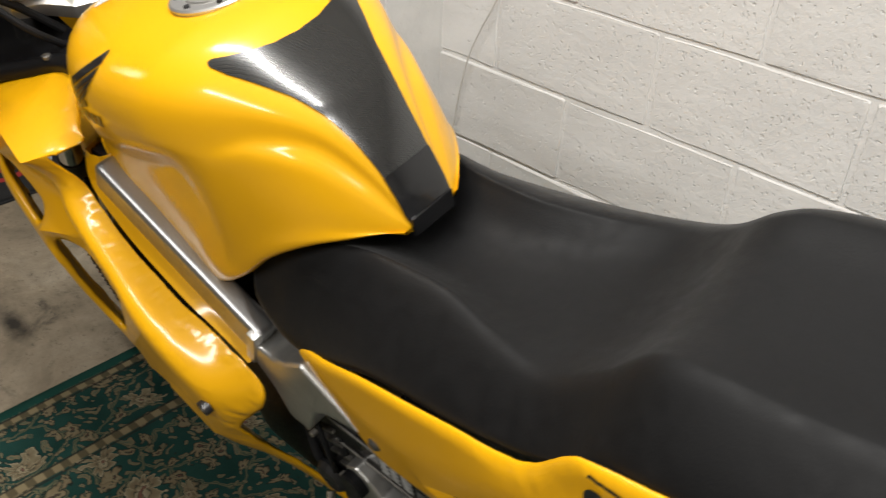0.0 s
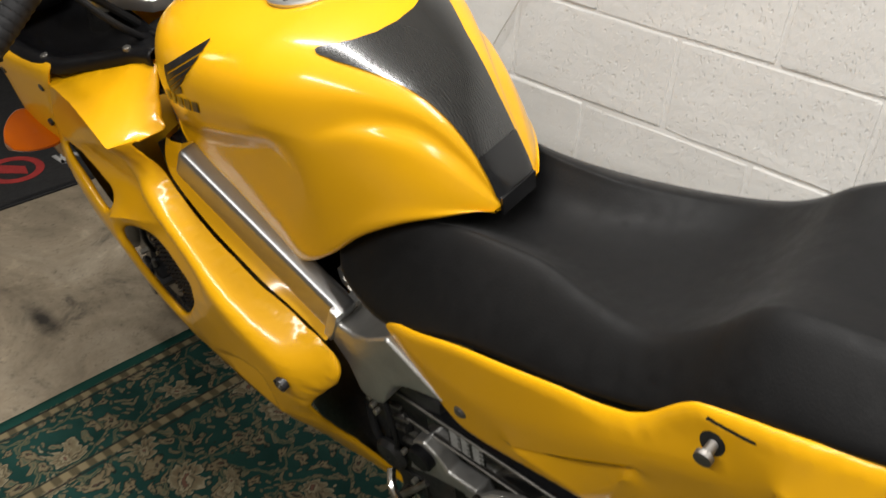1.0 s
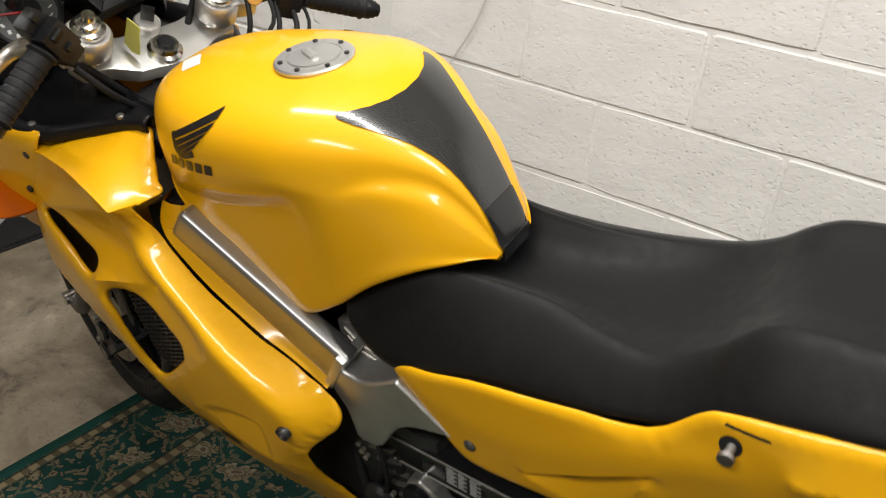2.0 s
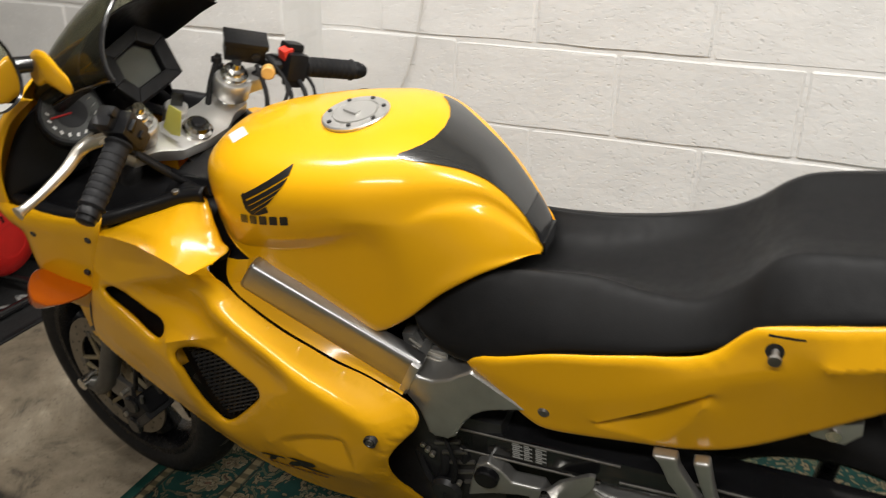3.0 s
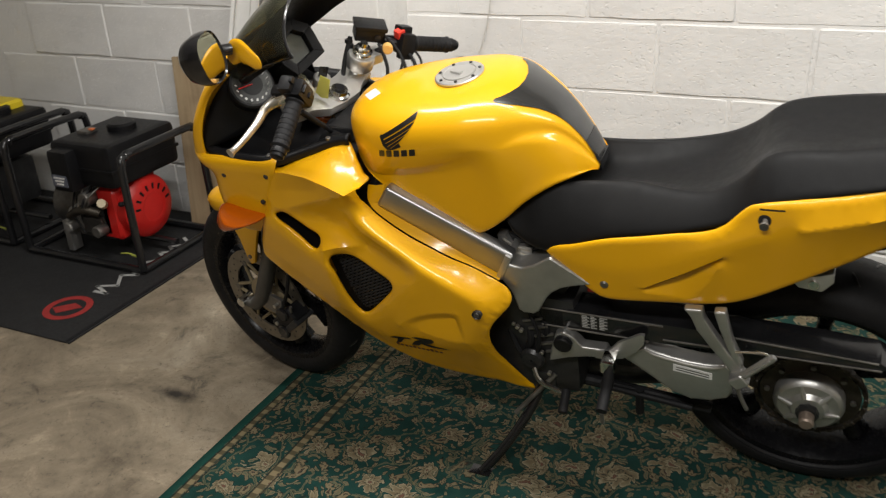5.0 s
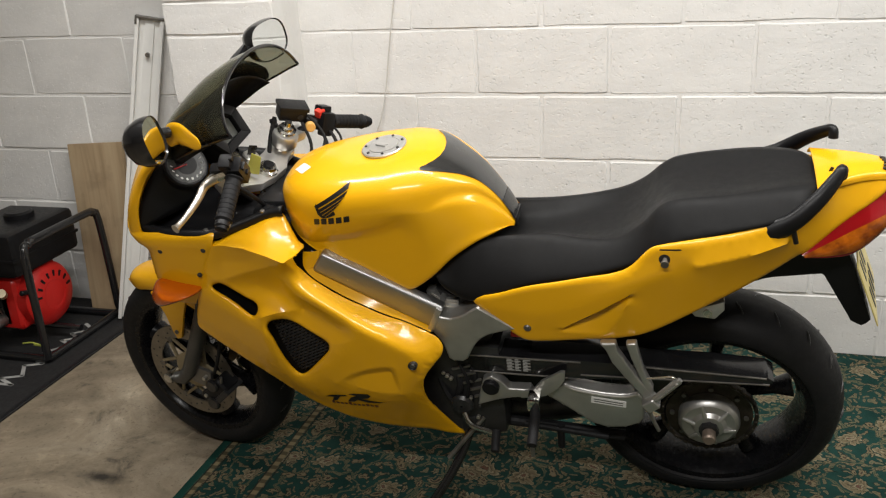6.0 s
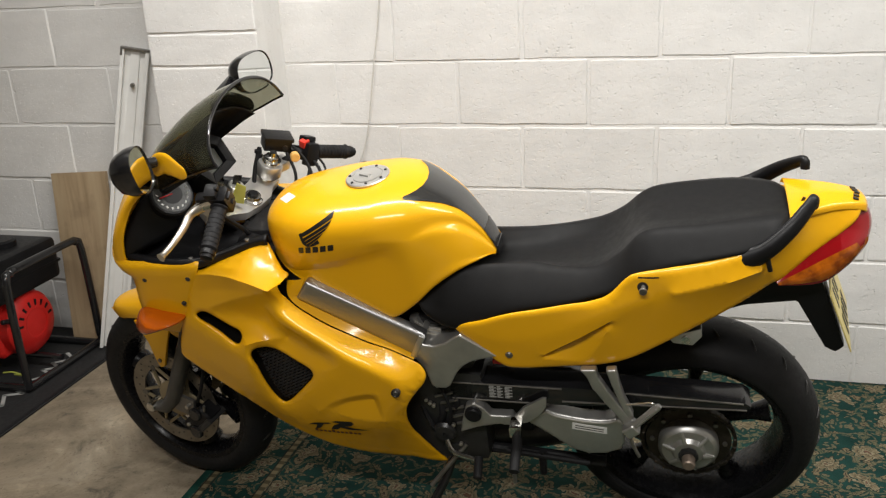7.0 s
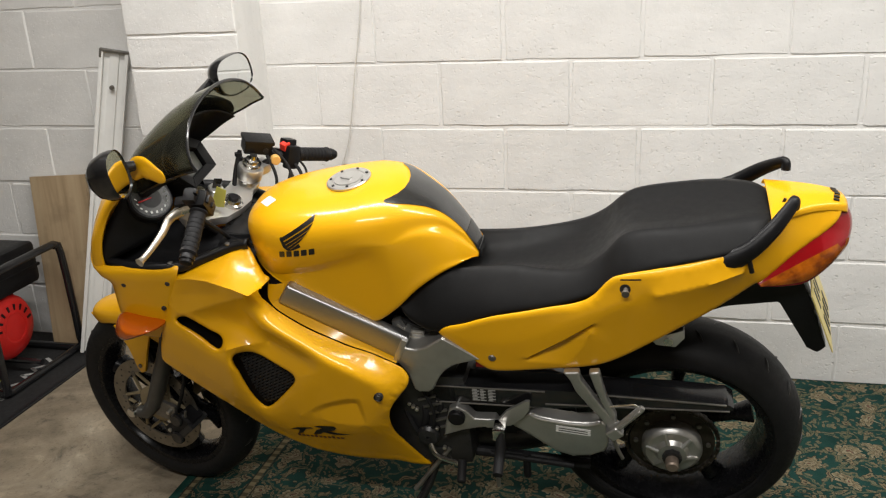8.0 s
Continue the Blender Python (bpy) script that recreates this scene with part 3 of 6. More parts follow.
def tipped(line):
    return [(u, w * TIP_C - v * TIP_S, v * TIP_C + w * TIP_S) for u, w, v in line]


flat, rise, faces = shell(tipped(FAIR), [tipped(VENT_A), tipped(VENT_B)], [tipped(r) for r in RIDGES], step=0.0042, relax=24, curl=0.010, drop=0.008, hole_drop=0.010, crisp=(0, 4, 7, 10, 14, 15), flush=tipped(FAIR_INNER))
fairing = (np.stack([flat[:, 0], flat[:, 1] * TIP_C + rise * TIP_S], 1), rise * TIP_C - flat[:, 1] * TIP_S, faces)
for side in (1, -1):
    shell_part("side_fairing", fairing, side, YELLOW, bike, "glossy yellow side fairing with two black air vents")

for side in (1, -1):
    part("panel_seam", sweep([(u, side * (v - 0.0035), w) for u, w, v in spline([(1.258, 0.610, 0.196)] + FAIR_SEAM + [(1.149, 0.881, 0.205)], 4)], 0.0028, 6), DECAL, bike, "dark seam between two fairing panels")

TAIL = [
    (0.536, 0.728, 0.173), (0.47, 0.756, 0.178), (0.408, 0.780, 0.180), (0.34, 0.797, 0.180), (0.281, 0.813, 0.180), (0.22, 0.829, 0.180), (0.185, 0.849, 0.179), (0.152, 0.888, 0.177), (0.127, 0.903, 0.177), (0.05, 0.920, 0.173), (-0.059, 0.945, 0.162),
    (-0.12, 0.962, 0.140), (-0.165, 0.981, 0.106), (-0.19, 0.994, 0.070), (-0.26, 1.000, 0.040), (-0.305, 0.996, 0.027), (-0.298, 0.966, 0.056), (-0.223, 0.914, 0.092), (-0.159, 0.858, 0.118),
    (-0.145, 0.855, 0.122), (-0.069, 0.809, 0.151), (0.041, 0.736, 0.169), (0.135, 0.676, 0.178), (0.2, 0.652, 0.180), (0.286, 0.641, 0.183), (0.4, 0.626, 0.183), (0.443, 0.640, 0.181), (0.49, 0.684, 0.176),
]
TAIL_RIDGES = [
    [(0.16, 0.868, 0.181), (0.12, 0.883, 0.184), (0.078, 0.890, 0.183)],
    [(0.055, 0.867, 0.196), (0.0, 0.882, 0.193), (-0.06, 0.899, 0.185), (-0.112, 0.914, 0.168)],
    [tuple(q) for q in spline([(0.50, 0.722, 0.180), (0.40, 0.712, 0.188), (0.30, 0.744, 0.192), (0.20, 0.800, 0.195), (0.11, 0.846, 0.196)], 6)],
    [(0.334, 0.677, 0.190), (0.25, 0.736, 0.193), (0.178, 0.791, 0.194)],
    [(0.328, 0.675, 0.178), (0.25, 0.728, 0.172), (0.186, 0.778, 0.184)],
    [(0.326, 0.666, 0.187), (0.236, 0.664, 0.187), (0.19, 0.760, 0.194)],
]
tail = shell(TAIL, [], TAIL_RIDGES, step=0.005, relax=7, drop=0.006, crisp=(1, 3, 4, 5))
for side in (1, -1):
    shell_part("tail_fairing", tail, side, YELLOW, bike, "glossy yellow tail fairing").location = (0, 0 if side > 0 else 0.016, 0 if side > 0 else -0.006)


def tyre_profile(r, width, rim):
    h = width / 2
    pts = [(rim, -h * 0.78), (rim + 0.012, -h * 0.92), (r - width * 0.40, -h * 1.0), (r - width * 0.24, -h * 0.96), (r - width * 0.10, -h * 0.70), (r - 0.003, -h * 0.30)]
    return pts + [(r, 0)] + [(a, -b) for a, b in pts[::-1]]


def wheel(name, m, r, width, rim, spokes, label, aside=0.0):
    w = new(name)
    w.parent, w.matrix_basis = bike, m
    w["label"] = label
    part("tyre", lathe([tuple(q) for q in spline(tyre_profile(r, width, rim), 3)], 72), TYRE, w, "black road tyre", 50).location = (0, aside, 0)
    h = width / 2
    part("rim", lathe([(rim + 0.008, -h * 0.86), (rim + 0.008, -h * 0.76), (rim - 0.008, -h * 0.66), (rim - 0.018, -h * 0.2), (rim - 0.018, h * 0.2), (rim - 0.008, h * 0.66), (rim + 0.008, h * 0.76), (rim + 0.008, h * 0.86),
                       (rim - 0.008, h * 0.84), (rim - 0.014, h * 0.70), (rim - 0.026, h * 0.2), (rim - 0.026, -h * 0.2), (rim - 0.014, -h * 0.70), (rim - 0.008, -h * 0.84)], 72), RIM, w, "satin black cast rim", 40).location = (0, aside, 0)
    part("hub", lathe([(0.014, -h * 0.7), (0.045, -h * 0.7), (0.05, -h * 0.5), (0.05, h * 0.5), (0.045, h * 0.7), (0.014, h * 0.7)], 32), GLOSS, w)
    for i in range(spokes):
        a = 2 * math.pi * (i + 0.3) / spokes
        d = Vector((math.cos(a), 0, math.sin(a)))
        part("spoke", sweep([d * 0.04, d * 0.10, d * (rim - 0.08), d * (rim - 0.034)], [0.030, 0.022, 0.022, 0.036], 12, flat=0.75, up=(0, 1, 0)), RIM, w, "", 60).location = (0, aside, 0)
    return w


# the head's axis, and the bars turned to the right
HEAD = Vector((1.064, 0.0, 0.957))
STEER = Matrix.Translation(HEAD) @ Matrix.Rotation(radians(-13), 4, Vector((-0.43, 0, 0.903))) @ Matrix.Translation(-HEAD)
CLAMP = STEER @ pose(1.064, 0, 0.957, 0, -25.5, 0)
front = wheel("front_wheel", STEER @ pose(1.43, 0, 0.302), 0.295, 0.12, 0.222, 6, "front wheel with a black tyre and drilled brake discs")
rear = wheel("rear_wheel", pose(0, 0, 0.315), 0.315, 0.172, 0.234, 5, "wide rear wheel with a black tyre", -0.025)

TINT, _n, _l, _p = shader("tinted_acrylic", (0.31, 0.31, 0.235), 0.03)
_p.inputs["Transmission Weight"].default_value, _p.inputs["IOR"].default_value = 0.96, 1.12
AMBER, _n, _l, _p = shader("amber_lens", (0.66, 0.13, 0.003), 0.12, coat=0.5)
_p.inputs["Transmission Weight"].default_value = 0.25
REDLENS, _n, _l, _p = shader("red_lens", (0.36, 0.006, 0.010), 0.1, coat=0.5)
_p.inputs["Transmission Weight"].default_value = 0.2
ORANGE, _n, _l, _p = shader("orange_lens", (0.50, 0.115, 0.004), 0.12, coat=0.5)
depths = noise_node(_n, _l, 28, 3)
_l.new(ramp_node(_n, _l, depths.outputs["Fac"], [(0.38, (0.27, 0.055, 0.004)), (0.6, (0.60, 0.15, 0.005))]), _p.inputs["Base Color"])
_p.inputs["Transmission Weight"].default_value = 0.2
MIRROR, _n, _l, _p = shader("mirror_glass", (0.86, 0.87, 0.86), 0.015, metal=1.0)


def carbon():
    m, nodes, links, p = shader("carbon_weave", (0.03, 0.03, 0.03), 0.2, coat=0.9)
    c = nodes.new("ShaderNodeTexCoord")
    w = nodes.new("ShaderNodeTexChecker")
    w.inputs["Scale"].default_value = 520
    links.new(c.outputs["Object"], w.inputs["Vector"])
    links.new(ramp_node(nodes, links, w.outputs["Fac"], [(0.0, (0.016, 0.016, 0.016)), (1.0, (0.034, 0.034, 0.033))]), p.inputs["Base Color"])
    return m


CARBON = carbon()
FORK = mottled("fork_grey", (0.09, 0.088, 0.082), 0.4, metal=0.5, vary=0.15, scale=20)

# nose fairing: plan curves from the seam round the nose, by height
NOSE = [
    (0.690, [(1.236, 0.201), (1.28, 0.198), (1.325, 0.180), (1.352, 0.11), (1.36, 0.0)]),
    (0.72, [(1.222, 0.205), (1.28, 0.203), (1.330, 0.186), (1.358, 0.11), (1.366, 0.0)]),
    (0.78, [(1.194, 0.210), (1.27, 0.209), (1.325, 0.194), (1.358, 0.115), (1.366, 0.0)]),
    (0.845, [(1.163, 0.210), (1.255, 0.213), (1.315, 0.200), (1.362, 0.12), (1.374, 0.0)]),
    (0.875, [(1.150, 0.211), (1.25, 0.216), (1.330, 0.208), (1.395, 0.12), (1.41, 0.0)]),
    (0.893, [(1.143, 0.207), (1.25, 0.214), (1.336, 0.208), (1.402, 0.12), (1.42, 0.0)]),
    (0.902, [(1.143, 0.198), (1.25, 0.204), (1.332, 0.198), (1.398, 0.115), (1.416, 0.0)]),
]
CREST = [
    (0.890, [(1.316, 0.203), (1.346, 0.198), (1.372, 0.165), (1.402, 0.11), (1.418, 0.0)]),
    (0.93, [(1.312, 0.203), (1.340, 0.198), (1.368, 0.156), (1.392, 0.10), (1.406, 0.0)]),
    (0.98, [(1.296, 0.200), (1.322, 0.194), (1.346, 0.148), (1.370, 0.09), (1.384, 0.0)]),
    (1.035, [(1.266, 0.187), (1.290, 0.181), (1.312, 0.135), (1.336, 0.080), (1.348, 0.0)]),
    (1.065, [(1.236, 0.180), (1.262, 0.174), (1.284, 0.125), (1.306, 0.065), (1.316, 0.0)]),
    (1.092, [(1.196, 0.178), (1.222, 0.172), (1.248, 0.120), (1.268, 0.060), (1.276, 0.0)]),
]


def hoops(rows):
    keys = []
    for w, half in rows:
        half = [(half[0][0] - 0.012, half[0][1] - 0.005)] + list(half) if rows is NOSE else list(half)
        keys.append([(u, v, w) for u, v in half] + [(u, -v, w) for u, v in half[-2::-1]])
    return grid_mesh(loft(keys, 4, 4))


for rows in (NOSE, CREST):
    ob = part("nose_fairing", hoops(rows), YELLOW, bike, "glossy yellow nose fairing", 50)
    s = ob.modifiers.new("thickness", "SOLIDIFY")
    s.thickness, s.offset = 0.004, 0

# black panels inside the nose
for side in (1, -1):
    keys = []
    for u, vo, wo, vi, wi in ((0.985, 0.118, 0.917, 0.075, 0.918), (1.03, 0.128, 0.911, 0.07, 0.915), (1.08, 0.163, 0.903, 0.065, 0.92), (1.143, 0.200, 0.897, 0.06, 0.93), (1.24, 0.206, 0.900, 0.055, 0.95), (1.31, 0.194, 0.905, 0.05, 0.98), (1.325, 0.186, 0.925, 0.05, 1.0)):
        keys.append([(u, side * v, w) for v, w in ((vo, wo - 0.012), (vo, wo + 0.002), (vo - 0.012, wo + 0.006), (vo * 0.7 + vi * 0.3, wo - 0.012), (vo * 0.3 + vi * 0.7, wi - 0.02), (vi, wi))])
    ob = part("inner_panel", grid_mesh(loft(keys, 4, 4)), BLACK, bike, "matt black plastic inner fairing panel", 50)
    ob.modifiers.new("thickness", "SOLIDIFY").thickness = 0.003
    # wall behind the nose, up to the clocks
    keys = [[(u, side * v, w) for v, w in ((vo, lo), (vo, (lo + hi) / 2), (vo * 0.9, hi), (vo * 0.5, hi + 0.01))] for u, vo, lo, hi in ((1.322, 0.196, 0.90, 0.945), (1.302, 0.190, 0.91, 0.985), (1.270, 0.176, 0.92, 1.03), (1.235, 0.150, 0.93, 1.055), (1.20, 0.12, 0.94, 1.06))]
    part("inner_panel", grid_mesh(loft(keys, 4, 3)), BLACK, bike, "matt black plastic inner fairing panel", 50).modifiers.new("thickness", "SOLIDIFY").thickness = 0.003


SCREEN = (((1.312, 1.056), (1.205, 0.144, 1.060)), ((1.275, 1.105), (1.155, 0.155, 1.087)), ((1.225, 1.152), (1.112, 0.165, 1.108)), ((1.165, 1.197), (1.075, 0.175, 1.123)), ((1.105, 1.230), (1.046, 0.184, 1.136)), ((1.055, 1.247), (1.020, 0.192, 1.145)))
COWL = (((1.285, 1.045), (1.20, 0.140, 1.045)), ((1.235, 1.098), (1.16, 0.150, 1.070)), ((1.19, 1.138), (1.125, 0.160, 1.092)), ((1.152, 1.164), (1.094, 0.166, 1.108)))


def screen(table):
    rows = []
    for (cu, cw), (eu, ev, ew) in table:
        row = []
        for i in range(17):
            a = (i / 8 - 1) * math.pi / 2
            s, c = math.sin(a), max(0.0, math.cos(a))
            row.append((eu + (cu - eu) * c ** 0.8, -0.008 + ev * s, ew + (cw - ew) * c))
        rows.append(row)
    k = np.array(rows)
    return grid_mesh(spline(k.reshape(len(k), -1), 5).reshape(-1, 17, 3))


ob = part("screen_cowl", screen(COWL), BLACK, bike, "black inner screen cowl", 60)
ob.modifiers.new("thickness", "SOLIDIFY").thickness = 0.003
ob = part("windscreen", screen(SCREEN), TINT, bike, "smoke tinted acrylic windscreen", 60)
ob.modifiers.new("thickness", "SOLIDIFY").thickness = 0.004
(tip_u, tip_w), (edge_u, edge_v, edge_w) = SCREEN[-1]
rim_line = []
for i in range(33):
    a = (i / 16 - 1) * math.pi / 2
    s, c = math.sin(a), max(0.0, math.cos(a))
    rim_line.append((edge_u + (tip_u - edge_u) * c ** 0.8, -0.008 + edge_v * s, edge_w + (tip_w - edge_w) * c))
part("screen_rim", sweep(rim_line, 0.0036, 8), GLOSS, bike, "dark rolled edge of the windscreen")
for side in (1, -1):
    part("screen_rim", sweep([(u, -0.008 + side * v, w) for _, (u, v, w) in SCREEN], 0.003, 8), GLOSS, bike)

# clocks
part("instrument_panel", block((0.05, 0.20, 0.10), 0.018, (1.232, 0.0, 1.005), (0, -35, 0)), BLACK, bike, "black plastic instrument panel")
face = (-0.66, 0.42, 0.62)


def gauge(c, r):
    d = Vector(face).normalized()
    ob = part("gauge", rod(Vector(c) - d * 0.03, Vector(c) + d * 0.006, r, 32, bevel=0.004), BLACK, bike, "round dial in a black bezel")
    part("dial", rod(Vector(c) + d * 0.006, Vector(c) + d * 0.0075, r * 0.84, 32), mottled("dial_grey", (0.055, 0.057, 0.055), 0.3, vary=0.2), ob)
    part("dial_ring", rod(Vector(c) + d * 0.0076, Vector(c) + d * 0.0082, r * 0.46, 28), BLACK, ob)
    sx = d.cross(Vector((0, 1, 0))).normalized()
    sy = d.cross(sx)
    for i in range(15):
        a = radians(-60 + i * 20)
        q = Vector(c) + d * 0.008 + (sx * math.sin(a) + sy * math.cos(a)) * r * 0.68
        part("tick", block((0.006, 0.0045, 0.001), 0, q, (0, 40, math.degrees(a))), LIGHTPLASTIC, ob)
    a = radians(205)
    part("needle", rod(Vector(c) + d * 0.010, Vector(c) + d * 0.010 + (sx * math.sin(a) + sy * math.cos(a)) * r * 0.62, 0.0016, 6), RED, ob)


gauge((1.203, 0.114, 1.032), 0.052)
# hooded display: its face leans towards the rider
DISPLAY = Matrix(((0, 0.6, -0.8, 1.158), (-1, 0, 0, -0.008), (0, 0.8, 0.6, 1.054), (0, 0, 0, 1)))
hood = [(-0.068, -0.004), (-0.046, 0.052), (0.052, 0.060), (0.086, 0.022), (0.062, -0.046), (-0.055, -0.046)]
small = [(x * 0.62 - 0.001, y * 0.60 + 0.002) for x, y in hood]
display = part("display", slab_up(hood, -0.050, 0.0, 0.006), BLACK, bike, "black hooded display with a grey screen")
display.matrix_basis = DISPLAY
for i in range(6):
    (x0, y0), (x1, y1) = hood[i], hood[(i + 1) % 6]
    (x2, y2), (x3, y3) = small[(i + 1) % 6], small[i]
    part("hood_side", slab_up([(x0, y0), (x1, y1), (x2, y2), (x3, y3)], -0.004, 0.014, 0.003), BLACK, display)
part("display_glass", slab_up([(x * 0.92, y * 0.92) for x, y in small], 0.0005, 0.002, 0.0), mottled("display_grey", (0.07, 0.073, 0.065), 0.12, vary=0.08), display, "grey display glass")

# mirrors
def mirror(c, out, label):
    c = Vector(c)
    back = Vector((-0.90, -out * 0.29 if out < 0 else -0.20, 0.12)).normalized()
    sx = Vector((0, 0, 1)).cross(back).normalized()
    sy = back.cross(sx)
    n = 36

    def oval(scale, off):
        pts = []
        for i in range(n):
            a = 2 * math.pi * i / n
            x, y = math.copysign(abs(math.cos(a)) ** 0.75, math.cos(a)), math.copysign(abs(math.sin(a)) ** 0.75, math.sin(a))
            pts.append(c + (sx * x * (0.062 if out < 0 else 0.047) + sy * y * 0.050) * scale + back * off)
        return pts

    rings = [oval(0.94, 0.000), oval(1.0, 0.004), oval(1.02, -0.008), oval(0.98, -0.024), oval(0.82, -0.044), oval(0.5, -0.058), oval(0.1, -0.062)]
    house = part("mirror", grid_mesh(rings, close_v=True), GLOSS, bike, label, 60)
    bm = bmesh.new()
    bm.faces.new([bm.verts.new(q) for q in oval(0.945, 0.0005)])
    part("mirror_glass", bm, MIRROR, house, "mirror glass")
    return house


mirror((1.164, 0.248, 1.170), 1, "black oval rear view mirror on a yellow stalk")
mirror((1.135, -0.30, 1.170), -1, "black oval rear view mirror on a yellow stalk")
for side in (1, -1):
    p = spline([(1.100, side * 0.186, 1.121), (1.124, side * 0.180, 1.134), (1.150, side * 0.170, 1.143), (1.176, side * 0.160, 1.138), (1.198, side * 0.158, 1.115)], 4)
    part("mirror_stalk", sweep(p, np.interp(np.linspace(0, 1, len(p)), [0, 0.12, 0.5, 0.8, 1], [0.005, 0.018, 0.028, 0.024, 0.012]), 16, flat=0.26), YELLOW if side > 0 else GLOSS, bike, "mirror stalk cover", 60)
    part("mirror_stalk", sweep([(1.176, side * 0.172, 1.150), (1.190, side * 0.195, 1.156), (1.195, side * 0.226 if side > 0 else -0.28, 1.158)], [0.012, 0.013, 0.012], 12), GLOSS, bike)


# steering head, forks and bars
def placed(ob, m=CLAMP):
    ob.matrix_basis = m
    return ob


plan = [(-0.028, 0.0), (-0.024, 0.05), (-0.004, 0.085), (0.004, 0.125), (0.03, 0.135), (0.058, 0.125), (0.062, 0.09), (0.05, 0.05), (0.046, 0.0)]
plan = plan + [(x, -y) for x, y in plan[-2:0:-1]]
placed(part("top_clamp", slab_up(plan, -0.024, 0.0, 0.005), BRUSHED, bike, "silver alloy fork clamp"))
placed(part("lower_clamp", slab_up(plan, -0.21, -0.17, 0.006), DARKMETAL, bike))
nut = placed(part("stem_nut", lathe([(0.004, 0.0), (0.026, 0.0), (0.026, 0.006), (0.021, 0.009), (0.019, 0.016), (0.010, 0.016), (0.004, 0.008)], 24), CHROME, bike, "chrome stem nut with a black plug"), CLAMP @ pose(0, 0, 0, 90, 0, 0) @ pose(0, 0, 0, 0, 0, 0))
nut.matrix_basis = CLAMP @ Matrix(((1, 0, 0, 0), (0, 0, 1, 0), (0, 1, 0, 0), (0, 0, 0, 1)))
placed(part("stem_plug", rod((0, 0, 0.006), (0, 0, 0.022), 0.013, 20, bevel=0.002), BLACK, bike))
for side in (1, -1):
    y = side * 0.105
    placed(part("fork_leg", rod((0.03, y, -0.46), (0.03, y, 0.055), 0.0205, 24), CHROME, bike, "chrome fork tube"))
    placed(part("fork_cap", sweep([(0.03, y, 0.05), (0.03, y, 0.058), (0.03, y, 0.060), (0.03, y, 0.068), (0.03, y, 0.070), (0.03, y, 0.080)], [0.024, 0.024, 0.017, 0.017, 0.010, 0.009], 20), CHROME, bike, "chrome fork cap"))
    placed(part("fork_slider", sweep([(0.03, y, -0.40), (0.03, y, -0.42), (0.031, y, -0.46), (0.034, y, -0.70), (0.05, y, -0.75), (0.088, y, -0.778)], [0.023, 0.026, 0.023, 0.022, 0.020, 0.014], 24), FORK, bike, "grey fork slider", 50))
    placed(part("bar_clamp", sweep([(0.03, y, 0.012), (0.03, y, 0.016), (0.03, y, 0.044), (0.03, y, 0.048)], [0.030, 0.033, 0.033, 0.030], 24), BRUSHED, bike, "silver alloy handlebar clamp", 40))
    placed(part("bar_clamp", block((0.036, 0.05, 0.03), 0.008, (0.02, side * 0.135, 0.035), (0, 0, side * 8)), BRUSHED, bike, "silver alloy handlebar clamp"))
    inner, end = (Vector((1.031, 0.201, 1.054)), Vector((1.026, 0.305, 0.998))) if side > 0 else (Vector((0.966, -0.205, 0.985)), Vector((0.905, -0.312, 0.930)))
    root = CLAMP @ Vector((0.025, side * 0.125, 0.03))
    part("handlebar", sweep([root, root * 0.4 + inner * 0.6 + Vector((0, 0, 0.012)), inner, end], 0.011, 14), BLACK, bike, "black handlebar")
    d = (end - inner).normalized()
    a, b = inner, inner + d * 0.108
    grip = part("grip", sweep([a, a + d * 0.004, a + d * 0.008, a + d * 0.10, a + d * 0.104, a + d * 0.108], [0.019, 0.021, 0.0172, 0.0172, 0.020, 0.0165], 24), RUBBER, bike, "black ribbed rubber grip", 40)
    for k in range(7):
        part("rib", sweep([a + d * (0.018 + k * 0.0115), a + d * (0.024 + k * 0.0115)], 0.0181, 24), RUBBER, grip)
    part("bar_end", sweep([b - d * 0.002, b + d * 0.002, b + d * 0.012, b + d * 0.013, b + d * 0.020, b + d * 0.022], [0.014, 0.0165, 0.0165, 0.014, 0.014, 0.010], 20), BLACK, bike, "black bar end weight", 40)
    turn = d.to_track_quat("Y", "Z").to_matrix().to_4x4() if side > 0 else (-d).to_track_quat("Y", "Z").to_matrix().to_4x4()
    sw = placed(part("switchgear", block((0.042, 0.040, 0.050), 0.010), BLACK, bike, "black handlebar switchgear"), Matrix.Translation(inner - d * 0.022) @ turn)
    part("switch_pod", block((0.030, 0.034, 0.026), 0.007, (0.012, 0, 0.026)), BLACK, sw)
    part("switch_pod", block((0.024, 0.030, 0.020), 0.006, (-0.006, 0, -0.026)), BLACK, sw)
    part("lever_mount", block((0.055, 0.024, 0.024), 0.006, (0.035, -side * 0.004, -0.004), (0, 8, 0)), BLACK, sw)
    if side > 0:
        part("switch", block((0.006, 0.018, 0.010), 0.002, (-0.022, 0, 0.014), (0, -20, 0)), BLACK, sw)
        part("switch", block((0.006, 0.012, 0.008), 0.002, (-0.022, 0, -0.010), (0, 0, 0)), BLACK, sw)
        part("switch", block((0.008, 0.010, 0.012), 0.002, (-0.004, -0.002, 0.040)), BLACK, sw)
        p = spline([(1.085, 0.185, 1.045), (1.105, 0.205, 1.036), (1.108, 0.245, 1.022), (1.112, 0.30, 1.012), (1.117, 0.338, 1.008)], 5)
